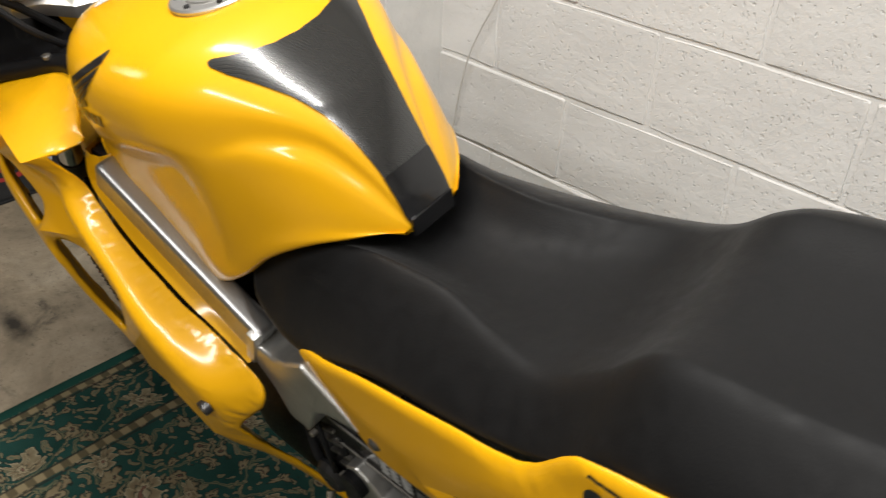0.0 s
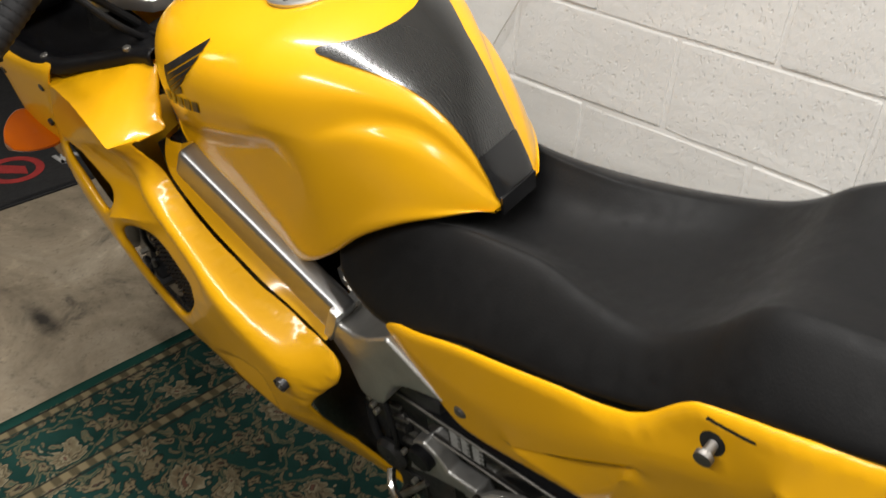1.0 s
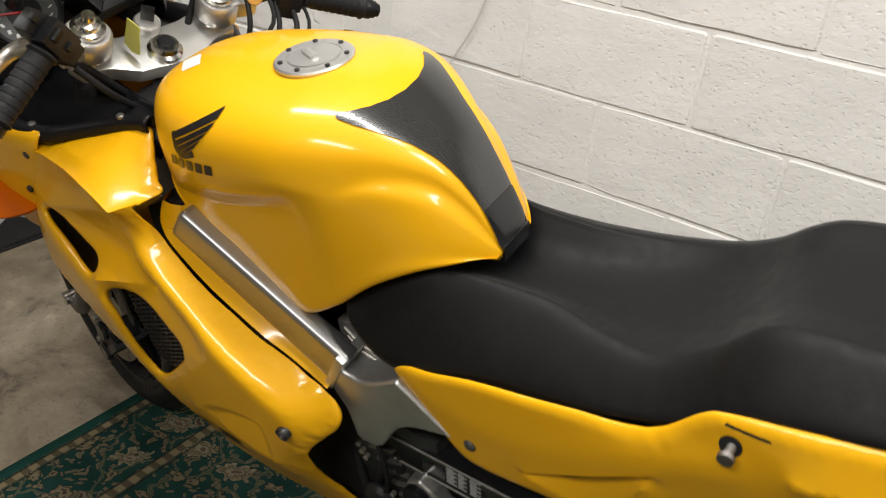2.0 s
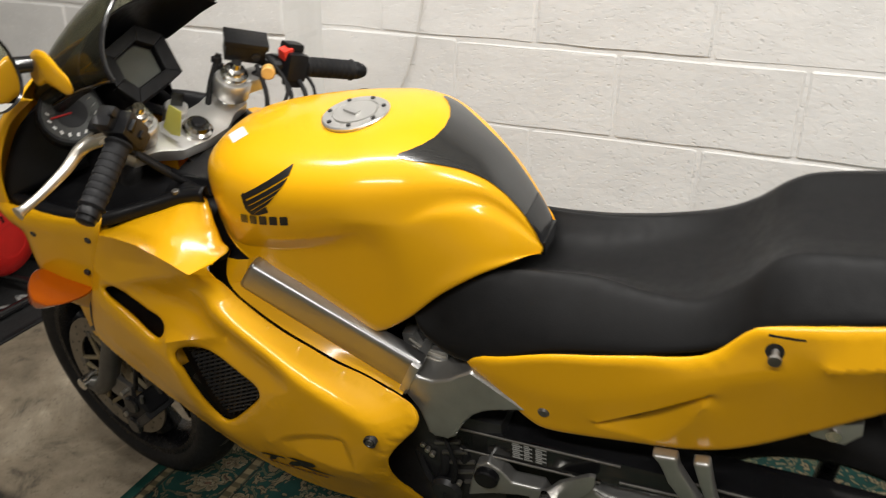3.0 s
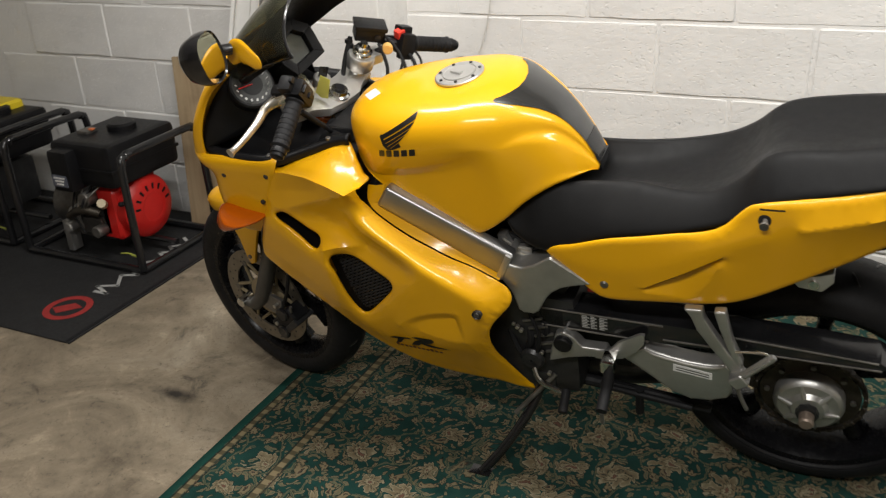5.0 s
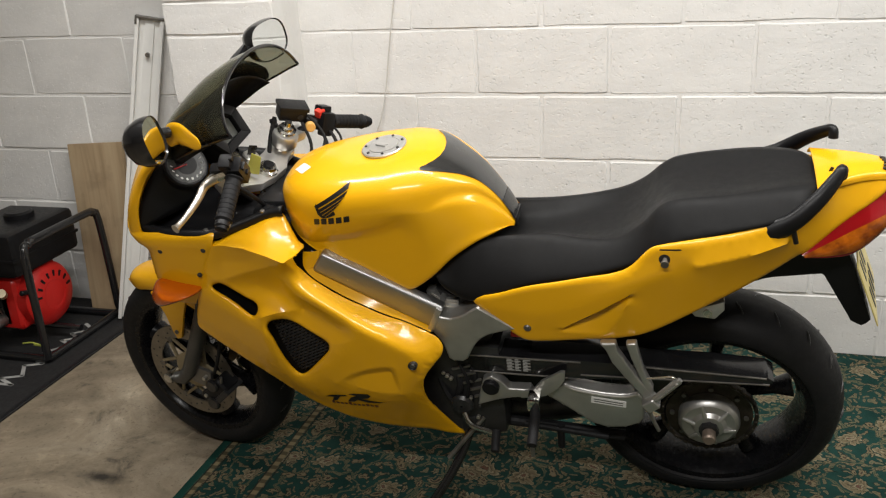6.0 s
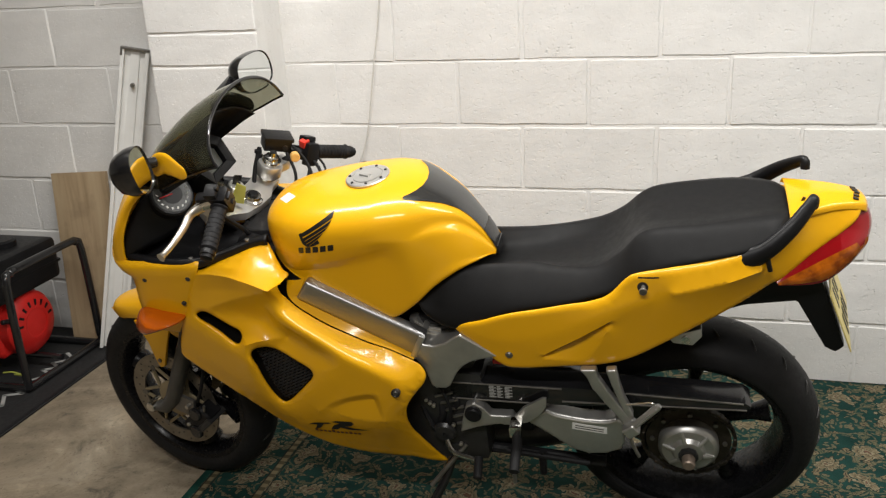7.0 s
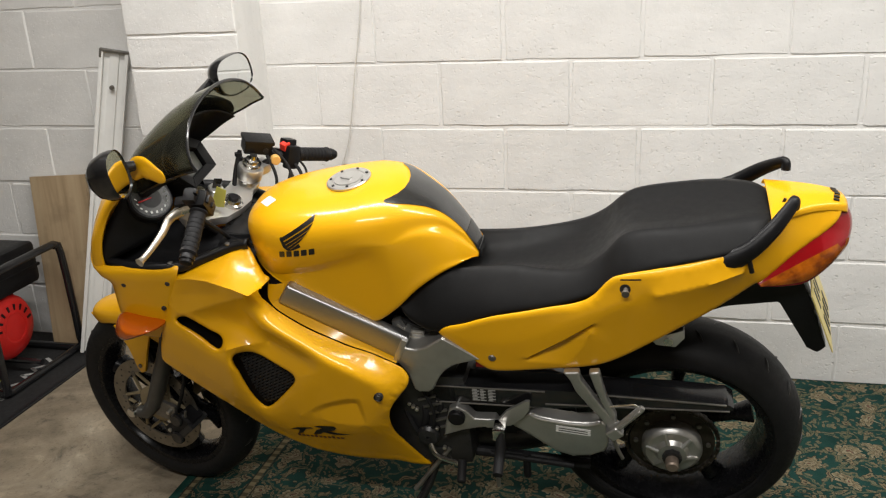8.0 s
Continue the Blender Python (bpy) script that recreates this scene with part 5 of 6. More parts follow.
# front brakes and mudguard
DISC = mottled("brake_disc_steel", (0.25, 0.225, 0.185), 0.36, metal=0.8, vary=0.2, scale=30)
for side in (1, -1):
    d = part("brake_disc", lathe([(0.112, side * 0.064), (0.153, side * 0.064), (0.153, side * 0.069), (0.112, side * 0.069)], 72), DISC, front, "drilled steel brake disc", 30)
    part("disc_carrier", lathe([(0.030, side * 0.060), (0.060, side * 0.060), (0.060, side * 0.066), (0.030, side * 0.066)], 36), mottled("pale_bronze", (0.34, 0.28, 0.175), 0.45, metal=0.5, vary=0.1, scale=20), front)
    for i in range(6):
        a = 2 * math.pi * i / 6
        q = Vector((math.cos(a), 0, math.sin(a)))
        t = Vector((-math.sin(a), 0, math.cos(a)))
        for k in (1, -1):
            part("carrier_arm", sweep([q * 0.055 + t * 0.028 * k + Vector((0, side * 0.064, 0)), q * 0.114 + t * 0.006 * k + Vector((0, side * 0.066, 0))], 0.005, 6), bpy.data.materials["pale_bronze"], front)
        part("disc_button", disc(q * 0.112 + Vector((0, side * 0.067, 0)), 0.009, 0.010, 12), STEEL, front)
    for i in range(40):
        a = 2 * math.pi * i / 40
        r = (0.122, 0.132, 0.142)[i % 3]
        part("disc_hole", disc((r * math.cos(a), side * 0.0667, r * math.sin(a)), 0.0032, 0.0056, 8), DARKMETAL, front)
    body = placed(part("caliper", block((0.052, 0.062, 0.112), 0.016, (-0.06, side * 0.085, -0.72), (0, -20, 0), segments=3), BLACK, bike, "black brake caliper"))
    for k, (dx, dz) in enumerate(((-0.070, -0.752), (-0.052, -0.690))):
        part("piston_cover", disc((dx, side * 0.117, dz), 0.021, 0.014, 24, 0.004), GLOSS, body)
        part("caliper_bolt", disc((dx + 0.030, side * 0.113, dz + 0.008), 0.006, 0.016, 10, 0.001), LEVER, body)
    part("caliper_bridge", block((0.020, 0.070, 0.070), 0.006, (-0.088, side * 0.085, -0.712), (0, -20, 0)), DARKMETAL, body)
    part("bleed_nipple", rod((-0.074, side * 0.112, -0.662), (-0.070, side * 0.114, -0.640), 0.004, 8), STEEL, body)
    placed(part("caliper_bracket", block((0.07, 0.012, 0.06), 0.004, (-0.005, side * 0.10, -0.70), (0, 15, 0)), STEEL, bike))
    placed(part("axle_clamp", rod((0.0886, side * 0.085, -0.768), (0.0886, side * 0.128, -0.768), 0.015, 20, bevel=0.002), CHROME, bike, "bright axle end"))
    placed(part("brake_hose", sweep(spline([(-0.04, side * 0.10, -0.66), (-0.05, side * 0.12, -0.55), (-0.02, side * 0.10, -0.40)], 5), 0.005, 8), RUBBER, bike))
keys = []
for a in (58, 72, 88, 104, 120, 136, 150):
    r = 0.322 + (0.010 if a == 58 else 0.0)
    c, s = math.cos(radians(a)), math.sin(radians(a))
    half = 0.052 if a == 58 else 0.070 if a == 72 else 0.076
    low = 0.045 if a < 100 else 0.07
    keys.append([(1.43 + q * c, v, 0.30 + q * s) for v, q in ((half, r - low), (half, r - 0.03), (half * 0.85, r - 0.008), (half * 0.4, r + 0.004), (0, r + 0.006), (-half * 0.4, r + 0.004), (-half * 0.85, r - 0.008), (-half, r - 0.03), (-half, r - low))])
tip = [(1.43 + 0.335 * math.cos(radians(50)), 0.02 * k / 4, 0.30 + 0.320 * math.sin(radians(50)) ) for k in (4, 3, 2, 1, 0, -1, -2, -3, -4)]
guard = placed(part("mudguard", grid_mesh(loft([tip] + keys, 5, 3)), YELLOW, bike, "yellow front mudguard", 60), STEER)
guard.modifiers.new("thickness", "SOLIDIFY").thickness = 0.004
for side in (1, -1):
    part("mudguard_leg", plate([(1.50, 0.565), (1.42, 0.58), (1.372, 0.56), (1.398, 0.50), (1.425, 0.425), (1.442, 0.418), (1.452, 0.44), (1.465, 0.50)], side * 0.070, side * 0.080, 0.004), YELLOW, guard)
    part("screw", disc((1.436, side * 0.081, 0.445), 0.006, 0.006, 12), STEEL, guard)

# indicators
for side in (1, -1):
    keys = []
    for v, g in ((0.190, 0.6), (0.215, 1.0), (0.240, 0.92), (0.262, 0.62), (0.275, 0.25)):
        keys.append([(1.268 + (x - 1.255) * g * 0.84, side * (0.19 + (v - 0.19) * 0.9), 0.743 + (z - 0.743) * g * 0.9) for x, z in ((1.335, 0.722), (1.312, 0.766), (1.292, 0.772), (1.245, 0.764), (1.172, 0.752), (1.198, 0.736), (1.245, 0.716), (1.30, 0.700), (1.32, 0.700))])
    rows = spline(np.array(keys).reshape(5, -1), 4).reshape(-1, 9, 3)
    part("indicator", grid_mesh([spline(r, 3, True) for r in rows], close_v=True, cap=True), AMBER, bike, "orange indicator lens", 60)

# foot controls
part("foot_hanger", plate([(0.556, 0.392), (0.548, 0.432), (0.536, 0.480), (0.515, 0.494), (0.492, 0.480), (0.474, 0.456), (0.422, 0.459), (0.410, 0.434), (0.459, 0.429), (0.503, 0.416)], 0.140, 0.170, 0.006, segments=3), ALLOY, bike, "cast alloy footrest hanger", 40)
part("heel_guard", plate([(0.440, 0.456), (0.415, 0.460), (0.393, 0.491), (0.345, 0.527), (0.334, 0.528), (0.336, 0.500), (0.352, 0.474), (0.382, 0.446), (0.420, 0.434), (0.445, 0.432)], 0.163, 0.172, 0.003, segments=2), ALLOY, bike, "cast alloy heel guard", 40)
part("hanger_cap", disc((0.516, 0.172, 0.463), 0.021, 0.024, 28, 0.003), BLACK, bike)
part("foot_peg", sweep([(0.408, 0.185, 0.44), (0.402, 0.225, 0.425), (0.400, 0.295, 0.405)], [0.010, 0.013, 0.012], 14), RUBBER, bike, "black rubber footrest")
part("foot_peg_bracket", block((0.03, 0.04, 0.035), 0.006, (0.408, 0.19, 0.445)), CHROME, bike)
part("peg_feeler", rod((0.40, 0.29, 0.395), (0.40, 0.29, 0.365), 0.005, 8), STEEL, bike)
part("gear_lever", sweep(spline([(0.59, 0.18, 0.37), (0.57, 0.20, 0.352), (0.52, 0.215, 0.350), (0.500, 0.225, 0.352)], 4), 0.007, 10), CHROME, bike, "bright gear lever")
part("gear_lever_rubber", rod((0.503, 0.215, 0.358), (0.499, 0.265, 0.335), 0.011, 14, bevel=0.002), RUBBER, bike)
part("gear_linkage", lathe([(0.004, 0.0), (0.028, 0.0), (0.03, 0.006), (0.024, 0.014), (0.004, 0.016)], 24), DARKMETAL, bike).matrix_basis = pose(0.598, 0.160, 0.385)
for arm in ([(0.250, 0.652), (0.214, 0.656), (0.210, 0.634), (0.187, 0.593), (0.157, 0.545), (0.131, 0.515), (0.131, 0.493), (0.146, 0.480), (0.160, 0.509), (0.197, 0.560), (0.223, 0.599), (0.236, 0.633)], [(0.193, 0.656), (0.170, 0.660), (0.164, 0.628), (0.153, 0.582), (0.131, 0.529), (0.133, 0.508), (0.146, 0.520), (0.165, 0.568), (0.180, 0.612)]):
    part("passenger_hanger", plate(arm, 0.184, 0.204, 0.006, segments=3), ALLOY, bike, "cast alloy passenger footrest hanger", 50)
part("passenger_hanger", block((0.034, 0.036, 0.030), 0.008, (0.135, 0.207, 0.492), (0, 40, 0), segments=3), ALLOY, bike)
peg = part("passenger_peg", sweep([(0.130, 0.215, 0.505), (0.104, 0.217, 0.539), (0.078, 0.218, 0.573), (0.074, 0.218, 0.578)], [0.009, 0.009, 0.009, 0.006], 14, flat=0.8), ALLOY, bike, "folded ribbed alloy passenger footrest")
for k in range(9):
    part("peg_rib", rod((0.124 - 0.0048 * k, 0.222, 0.519 + 0.0063 * k), (0.1205 - 0.0048 * k, 0.222, 0.5165 + 0.0063 * k), 0.0062, 8), ALLOY, peg)
part("peg_loop", sweep(spline([(0.146, 0.213, 0.570), (0.116, 0.216, 0.578), (0.093, 0.217, 0.583), (0.084, 0.217, 0.575)], 4), 0.0028, 8), CHROME, bike)
part("peg_spring", sweep(spline([(0.141, 0.208, 0.482), (0.131, 0.212, 0.445), (0.116, 0.214, 0.409)], 4), 0.0045, 8), STEEL, bike)
foot = Vector((0.713, 0.298, 0.086))
stand = part("side_stand", sweep(spline([(0.585, 0.13, 0.30), (0.61, 0.19, 0.23), (0.66, 0.25, 0.15), tuple(foot)], 5), 0.012, 12), GLOSS, bike, "black side stand")
part("stand_foot", block((0.055, 0.035, 0.010), 0.003, foot + Vector((0.004, 0.0, -0.002)), (14, 0, 0)), GLOSS, stand)
part("side_stand_bracket", block((0.06, 0.05, 0.06), 0.01, (0.58, 0.13, 0.30)), DARKMETAL, bike)
for a, b, r in (((0.56, 0.10, 0.28), (0.20, 0.10, 0.26), 0.014), ((0.45, 0.13, 0.30), (0.24, 0.12, 0.27), 0.008), ((0.36, 0.12, 0.22), (0.36, 0.12, 0.30), 0.010)):
    part("centre_stand", rod(a, b, r, 10), RUBBER, bike, "black centre stand bar")

# tail
keys = []
for u, half, top, edge in ((-0.168, 0.094, 0.996, 0.986), (-0.19, 0.076, 1.002, 0.994), (-0.21, 0.064, 1.006, 0.999), (-0.255, 0.046, 1.009, 1.003), (-0.295, 0.034, 1.006, 1.000), (-0.316, 0.026, 0.999, 0.993), (-0.324, 0.014, 0.988, 0.984)):
    keys.append([(u, half + 0.006, edge - 0.012), (u, half, edge), (u, half * 0.6, top - 0.003), (u, 0, top), (u, -half * 0.6, top - 0.003), (u, -half, edge), (u, -half - 0.006, edge - 0.012)])
ob = part("tail_cowl", grid_mesh(loft(keys, 4, 4)), YELLOW, bike, "glossy yellow tail cowl", 60)
ob.modifiers.new("thickness", "SOLIDIFY").thickness = 0.004
part("seat_catch", block((0.016, 0.004, 0.006), 0.001, (-0.196, 0.03, 1.002), (0, 70, 0)), DECAL, bike)
for k in range(5):
    part("tail_mark", block((0.011, 0.007, 0.0024), 0, (-0.302 + 0.0022 * abs(k - 2), 0.022 - k * 0.011, 1.0062 - 0.0010 * abs(k - 2)), (0, -14, 0)), DECAL, bike, "black lettering bar on the tail")


upper = [(-0.148, 0.118, 0.858), (-0.185, 0.101, 0.890), (-0.219, 0.085, 0.920), (-0.262, 0.063, 0.950), (-0.302, 0.036, 0.973), (-0.322, 0.0, 0.982)]
lower = [(-0.154, 0.124, 0.852), (-0.200, 0.112, 0.848), (-0.242, 0.096, 0.848), (-0.280, 0.074, 0.868), (-0.306, 0.042, 0.878), (-0.314, 0.0, 0.884)]
bulge = (0.004, 0.016, 0.022, 0.025, 0.024, 0.022)


def lamp_rows(lo, hi, lift, first, last):
    """Lens rows from the side tip round to the middle, between two heights of the lamp."""
    rows = []
    for i in range(first, last):
        a, b = Vector(upper[i]), Vector(lower[i])
        away = Vector((-0.75 if i < 4 else -1.0, 0.65 * a.y / 0.12, 0.1)).normalized()
        rows.append([a.lerp(b, t) + away * (bulge[i] * math.sin(math.pi * (0.02 + 0.88 * t)) + lift) for t in np.linspace(lo if not isinstance(lo, tuple) else lo[i], hi, 9)])
    return [[tuple(q) for q in r] for r in rows]


half = lamp_rows(0.0, 1.0, 0.0, 0, 6)
full = half + [[(x, -y, z) for x, y, z in r] for r in half[-2::-1]]
lamp = part("tail_lamp", grid_mesh(loft(full, 4, 2)), REDLENS, bike, "red and amber tail lamp", 60)
for side in (1, -1):
    rows = [[(x, side * y, z) for x, y, z in r] for r in lamp_rows((0.30, 0.24, 0.27, 0.36, 0.50), 0.86, 0.0018, 0, 5)]
    part("amber_lens", grid_mesh(loft(rows, 4, 2)), ORANGE, lamp, "amber indicator lens", 60)
part("lamp_body", block((0.14, 0.15, 0.09), 0.02, (-0.20, 0, 0.895), (0, 25, 0)), BLACK, bike)
part("rear_mudguard", plate([(0.10, 0.735), (-0.06, 0.82), (-0.15, 0.858), (-0.25, 0.835), (-0.262, 0.80), (-0.318, 0.655), (-0.300, 0.635), (-0.275, 0.65), (-0.205, 0.772), (-0.10, 0.755), (0.05, 0.69)], -0.07, 0.07, 0.012), BLACK, bike, "black plastic rear mudguard")
number = part("number_plate", block((0.003, 0.19, 0.155), 0.001, (-0.303, 0, 0.735), (0, 22, 0)), mottled("plate_yellow", (0.75, 0.62, 0.22), 0.35, vary=0.05), bike, "yellow rear number plate with illegible black bars")
number.matrix_basis = pose(-0.303, 0, 0.735, 0, 0, -5) @ pose(0.303, 0, -0.735)
for k in range(7):
    part("plate_bar", block((0.001, 0.012, 0.05), 0, (-0.3055 + (0.014 if k < 3 else -0.014), 0.045 - (k % 4) * 0.03, 0.735 + (0.034 if k < 3 else -0.034)), (0, 22, 0)), DECAL, number)

# grab handles
for side in (1, -1):
    p = spline([(-0.042, side * 0.142, 0.902), (-0.085, side * 0.146, 0.928), (-0.125, side * 0.146, 0.955), (-0.165, side * 0.128, 0.992), (-0.195, side * 0.100, 1.022), (-0.208, side * 0.084, 1.034), (-0.210, side * 0.078, 1.018)], 5)
    h = part("grab_handle", sweep(p, np.interp(np.linspace(0, 1, len(p)), [0, 0.10, 0.30, 0.75, 1], [0.016, 0.031, 0.020, 0.013, 0.013]), 14, flat=0.75), BLACK, bike, "black passenger grab handle", 60)
    part("handle_mount", block((0.050, 0.026, 0.030), 0.010, (-0.088, side * 0.128, 0.936), (0, 30, 0)), BLACK, h)
    part("luggage_hook", rod((-0.125, side * 0.152, 0.935), (-0.132, side * 0.155, 0.908), 0.005, 10), BLACK, h)

# small fittings
stud = part("luggage_stud", sweep([(0.116, 0.172, 0.876), (0.116, 0.198, 0.876), (0.116, 0.199, 0.876), (0.116, 0.204, 0.876)], [0.005, 0.005, 0.0085, 0.008], 16), STEEL, bike, "steel luggage stud")
# shade in the slot, the stud's recess and the slit, as flat dark patches
part("slot_shade", skin_patch([(0.128, 0.894), (0.084, 0.897), (0.084, 0.900), (0.128, 0.897)], tail_tree, (0, 0, 0), (1, 0, 0), (0, 0, 1), (0, 1, 0), 0.001, 0.004), DECAL, bike)
part("stud_shade", skin_patch(ring_of(20, 0.0115, (0.117, 0.876)), tail_tree, (0, 0, 0), (1, 0, 0), (0, 0, 1), (0, 1, 0), 0.0008, 0.004), DARKMETAL, bike)
part("slit_shade", skin_patch([(0.331, 0.676), (0.25, 0.737), (0.178, 0.792), (0.25, 0.728), (0.29, 0.697)], tail_tree, (0, 0, 0), (1, 0, 0), (0, 0, 1), (0, 1, 0), 0.0016, 0.003), DECAL, bike, "black patch for the shade in the tail fairing's slit")
part("tail_screw", disc((0.412, 0.181, 0.668), 0.009, 0.014, 20, 0.003), STEEL, bike, "steel side panel screw")
lock = part("helmet_lock", plate([(0.062, 0.716), (0.040, 0.728), (-0.008, 0.746), (-0.010, 0.724), (0.008, 0.698), (0.050, 0.702)], 0.115, 0.150, 0.005), BRUSHED, bike, "silver helmet lock")
part("lock_barrel", disc((0.024, 0.151, 0.716), 0.010, 0.008, 16), CHROME, lock)
part("brake_line_clip", block((0.03, 0.01, 0.012), 0.003, (0.30, 0.15, 0.625)), LIGHTPLASTIC, bike)
part("red_hose_clip", block((0.05, 0.01, 0.012), 0.004, (0.44, 0.13, 0.60)), RED, bike)

# dark painted mark low on the side fairing, as plain shapes
MARK_A = [(0.867, 0.457), (0.852, 0.464), (0.810, 0.470), (0.805, 0.462), (0.816, 0.449), (0.835, 0.442), (0.807, 0.438), (0.769, 0.436), (0.823, 0.427), (0.848, 0.435), (0.859, 0.422), (0.880, 0.417), (0.864, 0.442), (0.845, 0.454)]
MARK_B = [(0.938, 0.430), (0.919, 0.441), (0.878, 0.451), (0.871, 0.447), (0.893, 0.441), (0.909, 0.417), (0.925, 0.409), (0.913, 0.432)]
for mark in (MARK_A, MARK_B):
    part("fairing_mark", skin_patch(mark, fair_tree, (0, 0, 0), (1, 0, 0), (0, 0, 1), (0, 1, 0), 0.0014, 0.003), DECAL, bike, "black painted mark on the fairing")
SCRIPT = mottled("brown_decal", (0.16, 0.045, 0.01), 0.35, vary=0.15, scale=20)
for k in range(11):
    u, z, h = 0.928 - 0.012 * k, 0.397 + 0.0009 * k, 0.009 if k % 4 else 0.013
    part("fairing_mark", skin_patch([(u, z), (u - 0.0085, z + 0.0006), (u - 0.0085, z + h), (u, z + h)], fair_tree, (0, 0, 0), (1, 0, 0), (0, 0, 1), (0, 1, 0), 0.0012, 0.003), SCRIPT, bike, "brown lettering bar on the fairing")


# ---- along the wall ----


def plywood():
    m, nodes, links, p = shader("plywood_grain", (0.4, 0.3, 0.18), 0.6)
    c = nodes.new("ShaderNodeTexCoord")
    k = nodes.new("ShaderNodeMapping")
    k.inputs["Scale"].default_value = (9, 9, 0.9)
    n = nodes.new("ShaderNodeTexNoise")
    n.inputs["Scale"].default_value, n.inputs["Detail"].default_value, n.inputs["Distortion"].default_value = 2.2, 6, 1.4
    links.new(c.outputs["Object"], k.inputs["Vector"]), links.new(k.outputs["Vector"], n.inputs["Vector"])
    base = ramp_node(nodes, links, n.outputs["Fac"], [(0.3, (0.33, 0.24, 0.14)), (0.5, (0.42, 0.31, 0.19)), (0.7, (0.47, 0.36, 0.225))])
    d = noise_node(nodes, links, 7, 5)
    links.new(mix_node(nodes, links, "MULTIPLY", base, ramp_node(nodes, links, d.outputs["Fac"], [(0.3, 0.55), (0.5, 1.0)]), 0.7), p.inputs["Base Color"])
    bump_node(nodes, links, p, n.outputs["Fac"], 0.15, 0.002)
    return m


WOOD = plywood()


def leaning_board():
    ob = finish(block((0.255, 0.018, 0.72), 0.002), "plywood_board", WOOD, None, "")
    foot, top = Vector((-2.02, -0.12, 0.01)), Vector((-2.02, -0.022, 0.70))
    d = (top - foot).normalized()
    ob.matrix_basis = Matrix.Translation((foot + top) / 2) @ pose(0, 0, 0, -math.degrees(math.atan2(0.098, 0.69)), 0, 0) @ pose(0, 0, 0, 0, -3.0, 0)
    tagged(ob, "weathered plywood board leaning against the block wall", "board")


leaning_board()


def wall_channel():
    base = thing("metal_channel", Matrix.Identity(4), "white enamelled metal channel leaning in the wall corner", "metal channel")
    foot, top = Vector((-1.920, -0.16, 0.006)), Vector((-1.675, -0.04, 1.190))
    d = top - foot
    up = d.normalized()
    out = Vector((0.42, -0.9, 0)) - up * Vector((0.42, -0.9, 0)).dot(up)
    out.normalize()
    across = (-out).cross(up)
    base.matrix_basis = Matrix.Translation(foot) @ Matrix((across, -out, up)).transposed().to_4x4()
    n = d.length
    part("channel", block((0.100, 0.006, n), 0.002, (0, 0.012, n / 2)), LIGHTPLASTIC, base)
    for x in (-0.044, 0.044):
        part("channel_lip", block((0.014, 0.026, n), 0.004, (x, 0.0, n / 2)), LIGHTPLASTIC, base)
    part("channel_rib", block((0.034, 0.012, n), 0.004, (0.0, 0.006, n / 2)), LIGHTPLASTIC, base)
    part("end_bracket", block((0.104, 0.034, 0.008), 0.001, (0, 0, n + 0.004)), STEEL, base)
    part("end_bracket", block((0.008, 0.03, 0.03), 0.001, (-0.048, 0, n - 0.01)), STEEL, base)
    part("channel_bolt", rod((0.0, -0.02, n - 0.13), (0.0, 0.004, n - 0.13), 0.008, 12, bevel=0.001), STEEL, base)


wall_channel()
cord = finish(sweep(spline([(-0.700, -0.006, 1.70), (-0.714, -0.006, 1.36), (-0.755, -0.008, 1.10), (-0.806, -0.01, 0.83), (-0.90, -0.012, 0.64), (-0.985, -0.013, 0.46), (-1.03, -0.014, 0.22), (-1.035, -0.03, 0.02)], 6), 0.0022, 8), "wall_cord", mottled("cord_grey", (0.66, 0.64, 0.60), 0.6, vary=0.05), None, "")
tagged(cord, "thin pale cord hanging down the block wall", "cord")

# ---- mat and petrol generators ----
MATTING = mottled("black_matting", (0.008, 0.008, 0.0085), 0.8, vary=0.3, scale=12, grain=0.5, grain_scale=500)
mat = thing("workshop_mat", pose(0, 0, 0), "black rubber backed workshop mat with pale and red printed marks", "mat")
part("mat_sheet", block((1.62, 1.04, 0.006), 0.002, (-2.69, -0.525, 0.003)), MATTING, mat)
part("mat_border", block((0.012, 1.03, 0.003), 0.001, (-1.893, -0.525, 0.0068)), RUBBER, mat)
PRINT = mottled("pale_print", (0.34, 0.34, 0.33), 0.7, vary=0.2, scale=30)
REDPRINT = mottled("red_print", (0.28, 0.02, 0.018), 0.7, vary=0.2, scale=30)
strokes = [(-0.735, 0.0), (-0.735, 0.06), (-0.70, -0.02), (-0.67, 0.05), (-0.60, 0.0), (-0.575, 0.06), (-0.55, 0.0), (-0.52, 0.06), (-0.49, 0.0), (-0.42, 0.06), (-0.39, 0.0), (-0.36, 0.05), (-0.33, 0.0), (-0.28, 0.06), (-0.24, 0.0)]
for (y0, a), (y1, b) in zip(strokes, strokes[1:]):
    p, q = Vector((-2.08 + a, y0, 0.0068)), Vector((-2.08 + b, y1, 0.0068))
    part("mat_mark", block(((q - p).length + 0.008, 0.014, 0.0012), 0, (p + q) / 2, (0, 0, math.degrees(math.atan2(q.y - p.y, q.x - p.x)))), PRINT, mat)
ringm = lathe([(0.062, -0.0006), (0.086, -0.0006), (0.086, 0.0006), (0.062, 0.0006)], 40)
ob = part("mat_mark", ringm, REDPRINT, mat)
ob.matrix_basis = pose(-2.075, -0.865, 0.0068, 90, 0, 0)
ob = part("mat_mark", slab_up([(-0.055, -0.02), (0.0, 0.035), (0.05, 0.02), (0.02, -0.01), (-0.01, -0.045)], 0, 0.0012, 0), REDPRINT, mat)
